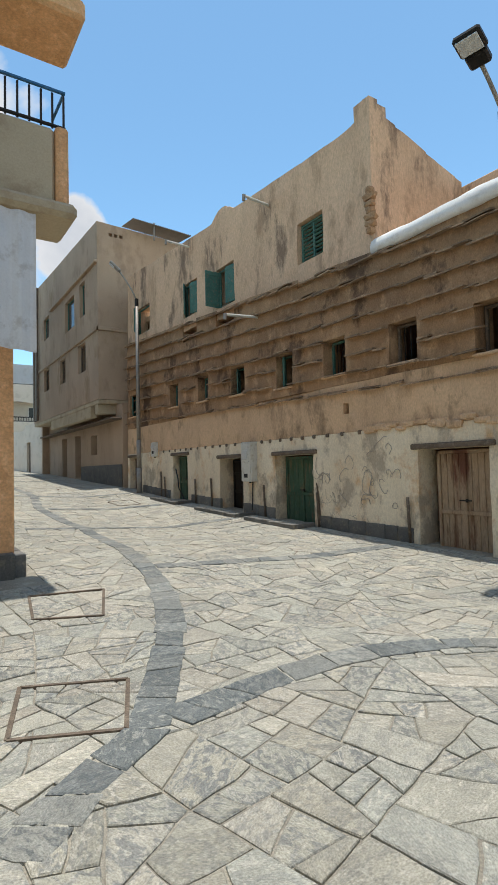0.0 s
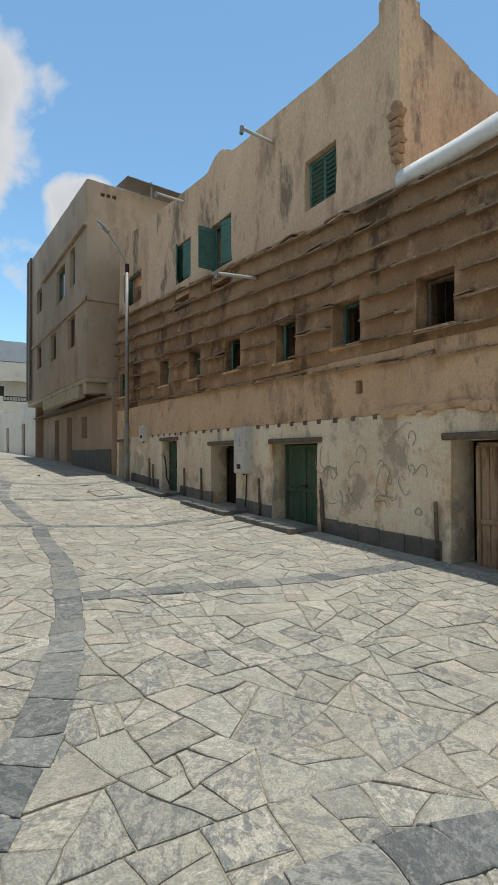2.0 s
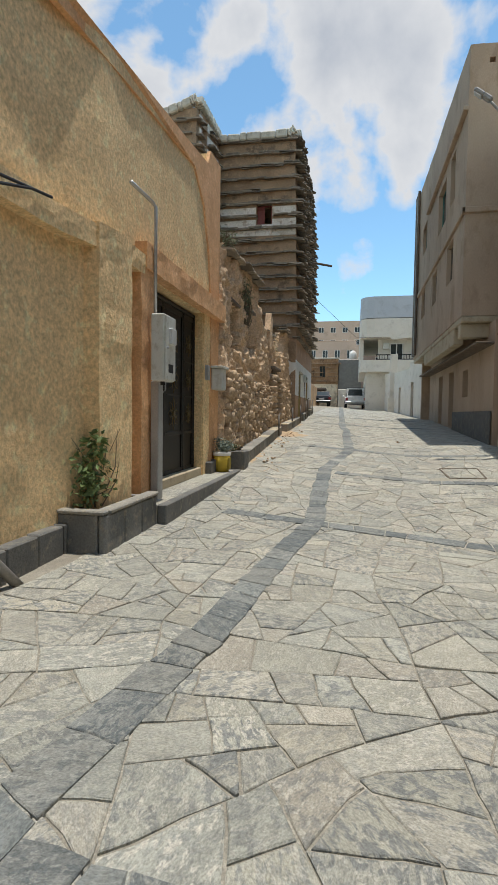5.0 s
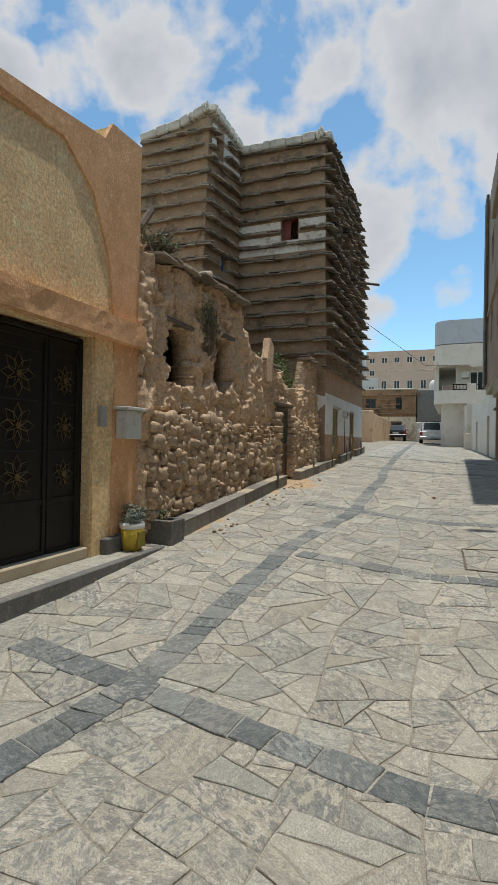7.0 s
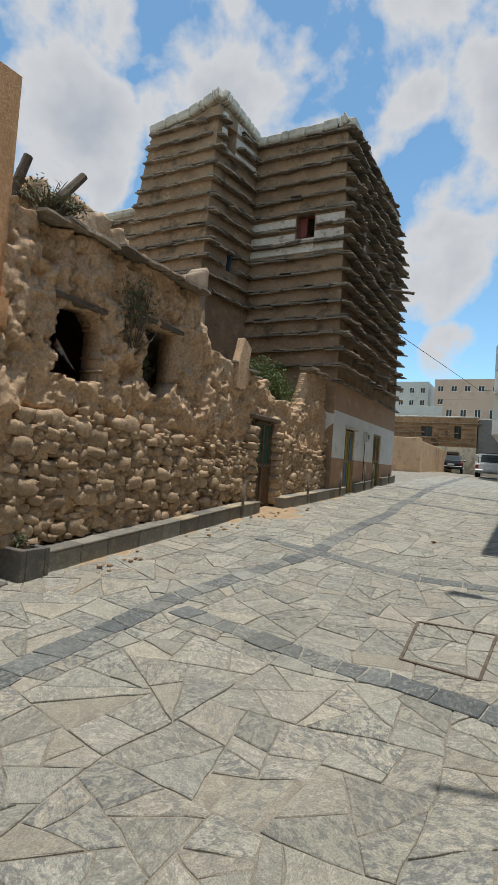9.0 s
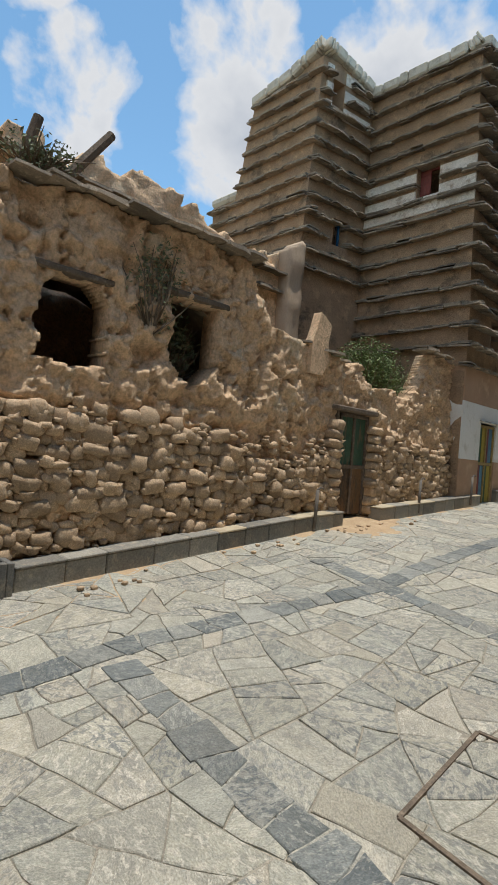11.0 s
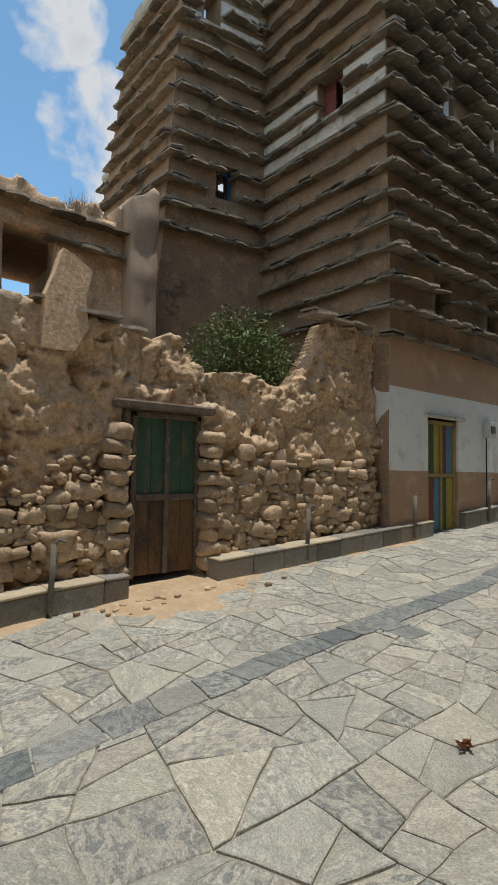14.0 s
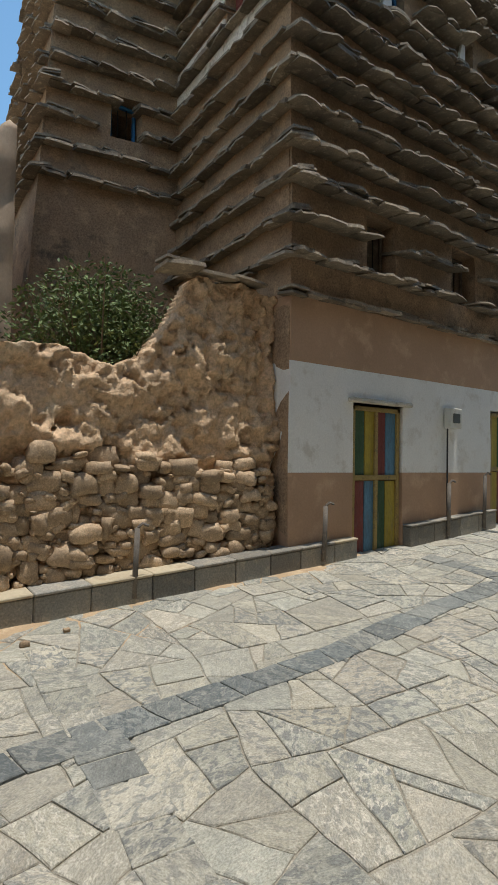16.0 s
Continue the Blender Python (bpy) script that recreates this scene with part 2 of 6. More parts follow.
M_ORANGE = surf("orange stucco", (0.74, 0.43, 0.22), (0.63, 0.35, 0.17), (0.81, 0.50, 0.27), scale=3, fine=30, bump=.9, rough=.95, grain=.2, dist=.02)
M_CONC = surf("yellowed concrete", (.48, .41, .29), (.41, .345, .24), (.35, .28, .19), scale=1, fine=40, bump=.3, rough=.9, grain=.1)
M_B2 = surf("grey-tan render", (0.46, 0.35, 0.25), (0.39, 0.295, 0.21), (0.33, 0.245, 0.175), scale=.6, fine=40, bump=.3, rough=.95, grain=.1, stain=((0.323, 0.238, 0.151), .8, .2), stretch=(1, 1, .5))
M_KERB = surf("dark kerb stone", (.14, .14, .13), (.185, .18, .165), (.27, .24, .19), scale=3, fine=50, bump=.4, rough=.85, piece=.25, grain=.25)
M_KERBL = surf("dusty kerb stone", (.27, .25, .21), (.22, .21, .185), (.34, .30, .235), scale=3, fine=50, bump=.5, rough=.88, piece=.25, grain=.3)
M_GREEN = surf("faded green paint", (.045, .095, .06), (.07, .125, .08), (.15, .12, .07), scale=3, fine=50, bump=.5, rough=.75, grain=.25, stretch=(1, 1, .25))
M_TEAL = surf("teal shutter paint", (.075, .18, .145), (.055, .14, .115), (.16, .17, .13), scale=4, fine=60, bump=.3, rough=.7, grain=.2)
M_RUSTED = surf("rust-brown door boards", (.21, .125, .06), (.15, .09, .05), (.10, .085, .055), scale=2.5, fine=60, bump=.5, rough=.85, grain=.3, stretch=(1, 1, .3), stain=((.07, .055, .04), 2.2, .45))
M_OLDWOOD = surf("rain-stained door wood", (0.41, 0.305, 0.205), (0.314, 0.221, 0.14), (0.191, 0.111, 0.0644), scale=2.2, fine=60, bump=.5, rough=.85, grain=.25, stretch=(1, 1, .18), stain=((0.143, 0.065, 0.041), 1.5, .42))
M_TIMBER = surf("grey weathered timber", (.17, .13, .095), (.115, .09, .068), (.24, .19, .14), scale=5, fine=70, bump=.5, rough=.9, grain=.3)
M_DARKMETAL = plain("black painted iron", (.02, .018, .016), .45, .4)
M_BRASS = plain("brass inlay", (.16, .12, .06), .45, .8)
M_STEEL = plain("galvanised steel", (.42, .43, .43), .45, .6)
M_POLE = surf("galvanised pole", (.30, .28, .25), (.25, .235, .21), (.36, .34, .31), scale=6, fine=60, bump=.1, rough=.55, metal=.4, grain=.12)
M_BOX = surf("meter box enamel", (.62, .62, .57), (.55, .55, .50), (.44, .42, .36), scale=3, fine=50, bump=.08, rough=.5, grain=.06)
M_RUBBER = plain("black plastic", (.025, .025, .027), .6)
M_GLASS = plain("dusty window glass", (.05, .06, .06), .12, 0, .2)
M_SHEET = surf("white corrugated sheet", (.66, .68, .70), (.60, .62, .64), (.5, .5, .5), scale=2, fine=40, bump=.05, rough=.5, metal=.1, grain=.05)
M_ROOFSHEET = plain("grey corrugated sheet", (.24, .23, .21), .6, .4)
M_LEAF = surf("green leaves", (.12, .17, .055), (.155, .2, .08), (.085, .125, .04), scale=9, fine=80, bump=0, rough=.7, island=.4, grain=.2)
M_LEAFD = surf("dusty grey-green leaves", (.18, .20, .115), (.14, .165, .09), (.23, .235, .15), scale=9, fine=80, bump=0, rough=.8, island=.35, grain=.2)
M_LEAFS = surf("silver leaves", (.20, .235, .19), (.16, .20, .15), (.25, .28, .23), scale=9, fine=80, bump=0, rough=.8, island=.35, grain=.2)
M_DRY = surf("dry grass", (.30, .24, .14), (.22, .18, .10), (.36, .30, .19), scale=9, fine=80, bump=0, rough=.9, island=.4)
M_TWIG = plain("dry twigs", (.16, .12, .08), .9)
M_CREAM = surf("cream house paint", (.72, .67, .58), (.66, .61, .52), (.58, .53, .45), scale=.7, fine=20, bump=.15, rough=.9, grain=.06)
M_PALE = surf("pale blue-grey cladding", (.50, .53, .56), (.45, .48, .51), (.4, .42, .44), scale=.6, fine=20, bump=.1, rough=.8, grain=.06)
M_FAR1 = surf("beige flats render", (.60, .47, .37), (.54, .42, .33), (.48, .37, .29), scale=.2, fine=5, bump=.1, rough=.9, grain=.05)
M_FAR2 = surf("pale green flats render", (.60, .64, .60), (.55, .58, .55), (.5, .52, .49), scale=.2, fine=5, bump=.1, rough=.9, grain=.05)
M_PINK = surf("pinkish render", (.42, .31, .25), (.37, .27, .22), (.32, .24, .2), scale=.7, fine=20, bump=.2, rough=.9, grain=.1)
M_CARW = plain("white car paint", (.72, .72, .70), .3, 0, .04, bump=0)
M_CARB = plain("black car paint", (.02, .022, .026), .25, 0, .04, bump=0)
M_YEL = plain("yellow bucket plastic", (.56, .40, .05), .5)
M_PRED, M_PBLU, M_PYEL, M_PGRN = (surf(n, c, tuple(v * .75 for v in c), tuple(v * .6 + .04 for v in c), scale=4, fine=50, bump=.3, rough=.7, grain=.2, stretch=(1, 1, .3)) for n, c in (
    ("red door paint", (.22, .06, .05)), ("blue door paint", (.11, .23, .33)), ("yellow door paint", (.40, .31, .05)), ("green door paint", (.05, .105, .05))))
M_OCHREFRAME = surf("ochre door frame paint", (.36, .26, .09), (.29, .21, .08), (.2, .15, .08), scale=4, fine=50, bump=.3, rough=.7, grain=.2)
M_BLUEW = plain("blue window paint", (.03, .14, .30), .6)
M_SOIL = plain("potting soil", (.09, .065, .045), 1)
M_LAMPGLASS = plain("lamp lens", (.55, .56, .55), .3)
M_TAIL = plain("red tail lamp", (.30, .02, .02), .3)
M_SCRAWL = plain("grey spray paint", (.38, .34, .29), .8)
M_RUST = plain("brown dead leaf", (.22, .09, .04), .8)


# ---------------------------------------------------------------- mesh helpers
rnd = random.Random(7)


class Mesh:
    """Vertices and faces gathered for one mesh."""

    def __init__(self):
        self.v, self.f = [], []

    def add(self, verts, faces, m=None):
        n = len(self.v)
        self.v += [tuple(m @ Vector(p)) for p in verts] if m else [tuple(p) for p in verts]
        self.f += [tuple(n + i for i in q) for q in faces]
        return self

    def box(self, x0, x1, y0, y1, z0, z1, c=0.008, m=None):
        """A box with chamfered edges."""
        c = min(c, (x1 - x0) * .3, (y1 - y0) * .3, (z1 - z0) * .3)
        X, Y, Z = (x0, x1), (y0, y1), (z0, z1)
        vs, idx = [], {}
        for i in (0, 1):
            for j in (0, 1):
                for k in (0, 1):
                    s = (1 - 2 * i, 1 - 2 * j, 1 - 2 * k)
                    p = (X[i], Y[j], Z[k])
                    for a in range(3):
                        q = [p[b] + (0 if b == a else s[b] * c) for b in range(3)]
                        idx[i, j, k, a] = len(vs)
                        vs.append(q)
        fs = []
        for i in (0, 1):
            r = [idx[i, j, k, 0] for j, k in ((0, 0), (1, 0), (1, 1), (0, 1))]
            fs.append(r if i else r[::-1])
            r = [idx[j, i, k, 1] for j, k in ((0, 0), (1, 0), (1, 1), (0, 1))]
            fs.append(r[::-1] if i else r)
            r = [idx[j, k, i, 2] for j, k in ((0, 0), (1, 0), (1, 1), (0, 1))]
            fs.append(r if i else r[::-1])
        for a in (0, 1):
            for b in (0, 1):
                fs.append((idx[a, b, 0, 0], idx[a, b, 1, 0], idx[a, b, 1, 1], idx[a, b, 0, 1]))
                fs.append((idx[a, 0, b, 0], idx[a, 1, b, 0], idx[a, 1, b, 2], idx[a, 0, b, 2]))
                fs.append((idx[0, a, b, 1], idx[1, a, b, 1], idx[1, a, b, 2], idx[0, a, b, 2]))
                for k in (0, 1):
                    fs.append((idx[a, b, k, 0], idx[a, b, k, 1], idx[a, b, k, 2]))
        return self.add(vs, fs, m)

    def tube(self, pts, r, n=8, cap=True):
        """A round bar along points; r a number or one for each point."""
        pts = [Vector(p) for p in pts]
        rs = [r] * len(pts) if isinstance(r, (int, float)) else r
        vs, fs = [], []
        for i, p in enumerate(pts):
            d = (pts[min(i + 1, len(pts) - 1)] - pts[max(i - 1, 0)]).normalized()
            a = d.cross(Vector((0, 0, 1)) if abs(d.z) < .95 else Vector((1, 0, 0))).normalized()
            b = d.cross(a)
            vs += [p + (a * math.cos(t) + b * math.sin(t)) * rs[i] for t in (2 * math.pi * k / n for k in range(n))]
        for i in range(len(pts) - 1):
            for k in range(n):
                fs.append((i * n + k, i * n + (k + 1) % n, (i + 1) * n + (k + 1) % n, (i + 1) * n + k))
        if cap:
            fs += [tuple(range(n))[::-1], tuple((len(pts) - 1) * n + k for k in range(n))]
        return self.add(vs, fs)

    def prism(self, poly, h0, h1, P):
        """A flat outline pulled from depth h0 to h1; P maps (u, v, depth) to the world."""
        n = len(poly)
        vs = [P(u, v, h0) for u, v in poly] + [P(u, v, h1) for u, v in poly]
        fs = [tuple(range(n)), tuple(range(n, 2 * n))[::-1]] + [(i, i + n, (i + 1) % n + n, (i + 1) % n) for i in range(n)]
        return self.add(vs, fs)

    def data(self, name, material, smooth=False):
        me = bpy.data.meshes.new(name)
        me.from_pydata(self.v, [], self.f)
        me.validate()
        bm = bmesh.new()
        bm.from_mesh(me)
        bmesh.ops.recalc_face_normals(bm, faces=bm.faces)
        bm.to_mesh(me)
        bm.free()
        me.materials.append(material)
        if smooth:
            me.polygons.foreach_set("use_smooth", [True] * len(me.polygons))
        return me


def part(name, mesh, material, parent=None, label="", smooth=False, m=None):
    ob = new(name, mesh.data(name, material, smooth) if isinstance(mesh, Mesh) else mesh)
    if parent:
        ob.parent = parent
    if m:
        ob.matrix_basis = m
    return tagged(ob, label)


def thing(name, label, category, group="", kind="", at=(0, 0, 0), rz=0):
    return_ob = new(name)
    return_ob.matrix_basis = pose(*at, 0, 0, rz)
    return_ob.empty_display_size = 0.2
    return tagged(return_ob, label, category, group, kind)


def fbm(x, y, z, s=1.0):
    return noise.fractal(Vector((x * s, y * s, z * s)), 0.9, 2.1, 4)


def steps(a, b, res, extra=()):
    """Grid lines from a to b, no wider apart than res, through the extra values."""
    marks = sorted({a, b, *[e for e in extra if a < e < b]})
    out = []
    for p, q in zip(marks, marks[1:]):
        n = max(1, math.ceil((q - p) / res))
        out += [p + (q - p) * i / n for i in range(n)]
    return out + [b]


def panel(mesh, u0, u1, v0, v1, P, depth, holes=(), res=0.3, amp=0.02, freq=1.2, top=None, hole_test=None, bottom=None):
    """A thick wall with openings that go through it. P(u, v, d): d metres behind the face."""
    us = steps(u0, u1, res, [e for h in holes for e in h[:2]])
    vs = steps(v0, v1, res, [e for h in holes for e in h[2:4]])
    nu, nv = len(us), len(vs)
    tops = [top(u) if top else v1 for u in us]

    def inside(i, j):
        if not (0 <= i < nu - 1 and 0 <= j < nv - 1):
            return False
        u, v = (us[i] + us[i + 1]) / 2, (vs[j] + vs[j + 1]) / 2
        if vs[j] >= min(tops[i], tops[i + 1]) - 1e-6:
            return False
        if any(h[0] < u < h[1] and h[2] < v < h[3] for h in holes):
            return False
        return not (hole_test and hole_test(u, v))

    keep = [[inside(i, j) for j in range(nv - 1)] for i in range(nu - 1)]
    ids = {}

    def vert(i, j, back):
        k = (i, j, back)
        if k not in ids:
            u, v = us[i], min(vs[j], tops[i])
            q = P(u, v, 0)
            d = depth if back else amp * fbm(*q, freq)
            ids[k] = len(mesh.v)
            mesh.v.append(tuple(P(u, v, d)))
        return ids[k]

    for i in range(nu - 1):
        for j in range(nv - 1):
            if not keep[i][j]:
                continue
            mesh.f.append(tuple(vert(a, b, 0) for a, b in ((i, j), (i + 1, j), (i + 1, j + 1), (i, j + 1))))
            mesh.f.append(tuple(vert(a, b, 1) for a, b in ((i, j + 1), (i + 1, j + 1), (i + 1, j), (i, j))))
            for di, dj, e in ((-1, 0, ((i, j + 1), (i, j))), (1, 0, ((i + 1, j), (i + 1, j + 1))), (0, -1, ((i, j), (i + 1, j))), (0, 1, ((i + 1, j + 1), (i, j + 1)))):
                a, b = i + di, j + dj
                if not (0 <= a < nu - 1 and 0 <= b < nv - 1) or not keep[a][b]:
                    (p, q) = e
                    mesh.f.append((vert(*p, 0), vert(*q, 0), vert(*q, 1), vert(*p, 1)))
    return mesh


def curve_through(pts):
    return lambda u: float(np.interp(u, [p[0] for p in pts], [p[1] for p in pts]))


# plates of slate: a few shapes that all rows share
def slate_shape(r):
    w, d, h = 1.0, 1.0, 1.0
    f = [(-.5 + r.uniform(0, .06), r.uniform(.75, 1.05)), (-.1 + r.uniform(-.1, .1), r.uniform(.9, 1.12)), (.25 + r.uniform(-.1, .1), r.uniform(.85, 1.12)), (.5 - r.uniform(0, .06), r.uniform(.75, 1.05))]
    pts = [(-.5, -.6)] + f + [(.5, -.6)]
    n = len(pts)
    vs = [(x, y, 0) for x, y in pts] + [(x * .97, y * .95, 1) for x, y in pts]
    fs = [tuple(range(n))[::-1], tuple(range(n, 2 * n))] + [(i, (i + 1) % n, (i + 1) % n + n, i + n) for i in range(n)]
    return vs, fs


SLATES = [slate_shape(random.Random(k)) for k in range(10)]


def slate_row(u0, u1, zline, base, out_dir, along, reach, joined, pieces=None, gaps=(), width=(.22, .5), thick=(.02, .045), droop=.12, double=.35, stack=2):
    """Slates side by side along a wall; joined gathers them in one mesh, pieces takes (shape, matrix) of single ones."""
    u = u0
    while u < u1:
        w = rnd.uniform(*width)
        mid = u + w / 2
        u += w * rnd.uniform(.86, 1.0)
        z = zline(mid)
        if mid > u1 or any(g[0] - .04 < mid < g[1] + .04 and g[2] < z < g[3] for g in gaps):
            continue
        for layer in range(stack if rnd.random() < double else stack - 1):
            o = base(mid, z)
            t = rnd.uniform(*thick)
            q = reach * rnd.uniform(.72, 1.12) * (1 if layer == 0 else .86 if layer == 1 else .72)
            x, y = Vector(along).normalized(), Vector(out_dir).normalized()
            rot = Matrix((x, y, x.cross(y))).transposed().to_4x4()
            m = Matrix.Translation(Vector(o) + Vector((0, 0, layer * .04 + rnd.uniform(-.018, .018)))) @ rot @ Euler((-droop + rnd.uniform(-.09, .07), rnd.uniform(-.05, .05), rnd.uniform(-.08, .08))).to_matrix().to_4x4() @ Matrix.Diagonal((w * 1.04, q, t if x.cross(y).z > 0 else -t, 1))
            k = rnd.randrange(len(SLATES))
            if pieces is not None:
                pieces.append((k, m))
            else:
                joined.add(*SLATES[k], m)


def rock_shape(r):
    bm = bmesh.new()
    bmesh.ops.create_cube(bm, size=1)
    bmesh.ops.subdivide_edges(bm, edges=bm.edges, cuts=2, use_grid_fill=True)
    vs = []
    o = Vector((r.uniform(0, 50), r.uniform(0, 50), 0))
    for v in bm.verts:
        p = v.co.normalized() * .56
        p = p * .55 + v.co * .45
        p *= 1 + .32 * noise.noise(p * 2.4 + o) + r.uniform(-.05, .05)
        vs.append(tuple(p))
    fs = [tuple(v.index for v in f.verts) for f in bm.faces]
    bm.free()
    return vs, fs


ROCKS = [rock_shape(random.Random(40 + k)) for k in range(9)]
ROCK_DATA = [Mesh().add(*s).data("stone", M_ROCK, True) for s in ROCKS]
SLATE_DATA = [Mesh().add(*s).data("slate", M_SLATE) for s in SLATES]


def clip(poly, nx, ny, c):
    """The part of a polygon where nx * x + ny * y <= c."""
    out = []
    for (x0, y0), (x1, y1) in zip(poly, poly[1:] + poly[:1]):
        a, b = nx * x0 + ny * y0 - c, nx * x1 + ny * y1 - c
        if a <= 0:
            out.append((x0, y0))
        if (a < 0) != (b < 0) and a != b:
            t = a / (a - b)
            out.append((x0 + (x1 - x0) * t, y0 + (y1 - y0) * t))
    return out


def paving_cells(x0, x1, y0, y1, s, seed, vary=.06):
    """Irregular flagstones: cells round jittered seeds, pressed a little askew."""
    r = random.Random(seed)
    nx, ny = int((x1 - x0) / s) + 1, int((y1 - y0) / s) + 1
    pts, wt = {}, {}
    for j in range(-2, ny + 2):
        for i in range(-2, nx + 2):
            if r.random() < .16:
                continue
            pts[i, j] = (x0 + (i + .5 + r.uniform(-.42, .42) + .25 * (j % 2)) * s, y0 + (j + .5 + r.uniform(-.42, .42)) * s * 1.02)
            wt[i, j] = r.uniform(-vary, vary) * s * s
    for (i, j), (px_, py_) in pts.items():
        if not (x0 <= px_ <= x1 and y0 <= py_ <= y1):
            continue
        poly = [(px_ - 2 * s, py_ - 2 * s), (px_ + 2 * s, py_ - 2 * s), (px_ + 2 * s, py_ + 2 * s), (px_ - 2 * s, py_ + 2 * s)]
        for dj in range(-3, 4):
            for di in range(-3, 4):
                q = (i + di, j + dj)
                if (di or dj) and q in pts:
                    qx, qy = pts[q]
                    ax, ay = qx - px_, qy - py_
                    d = math.hypot(ax, ay)
                    mid = (ax * (px_ + qx) + ay * (py_ + qy)) / 2 + wt[i, j] - wt[q]
                    poly = clip(poly, ax / d, ay / d, mid / d - r.uniform(.003, .007))
                    if not poly:
                        break
            if not poly:
                break
        if poly and len(poly) > 2:
            for c in ((-1, 0, -x0), (1, 0, x1), (0, -1, -y0), (0, 1, y1)):
                poly = clip(poly, *c)
                if len(poly) < 3:
                    break
        if poly and len(poly) > 2:
            yield px_, py_, poly


# ---------------------------------------------------------------- ground
def ground_sheet():
    xs = [-900, -200, -60, -20, -8, -4, -2] + [i * .5 for i in range(0, 19)] + [10, 14, 22, 60, 200, 900]
    ys = [-900, -200, -40, -15] + [-8 + i * .75 for i in range(0, 80)] + [55, 60, 70, 80, 90, 110, 150, 200, 400, 900, 2500]
    vs = [(x, y, gz(x, y) - .010 + (.004 * fbm(x, y, 0, 1.5) if abs(x) < 15 else 0)) for y in ys for x in xs]
    n = len(xs)
    fs = [(j * n + i, j * n + i + 1, (j + 1) * n + i + 1, (j + 1) * n + i) for j in range(len(ys) - 1) for i in range(n - 1)]
    return tagged(part("ground", Mesh().add(vs, fs), M_JOINT, smooth=True), "sandy mortar bed under the street paving", "ground", kind="structure")


ground_sheet()


def P_A(u, v, d):
    return (7.77 + d + .01 * (v - 3), u, v)


D_A = [(4.93, 6.27, -.5, 1.5), (9.05, 10.45, -.3, 1.53), (11.9, 13.1, -.1, 1.54), (15.12, 16.15, .1, 1.72), (19.05, 20.1, .3, 1.78)]
W_A = [(4.0, 5.08, 2.94, 3.74), (6.2, 6.84, 3.08, 3.84), (7.97, 8.64, 3.14, 3.9), (9.71, 10.37, 3.13, 3.92), (11.76, 12.44, 3.23, 3.98), (13.71, 14.34, 3.29, 4.03), (15.74, 16.37, 3.34, 4.1), (19.3, 20.1, 3.36, 4.2)]
U_A = [(8.6, 9.48, 5.85, 6.8), (12.22, 13.2, 5.82, 6.95), (14.38, 15.33, 6.08, 7.15), (18.15, 19.35, 6.42, 7.42)]


def low_a(y):
    return 2.58 + .032 * (y - 3)


def high_a(y):
    return 5.05 + .075 * (y - 5)


ROOF_A = curve_through([(7.15, 8.35), (7.28, 8.5), (7.5, 8.42), (7.7, 8.12), (8.2, 8.1), (12.2, 8.38), (12.45, 8.55), (12.7, 8.66), (13.1, 8.64), (13.35, 8.4), (16, 8.65), (20.3, 9.05)])


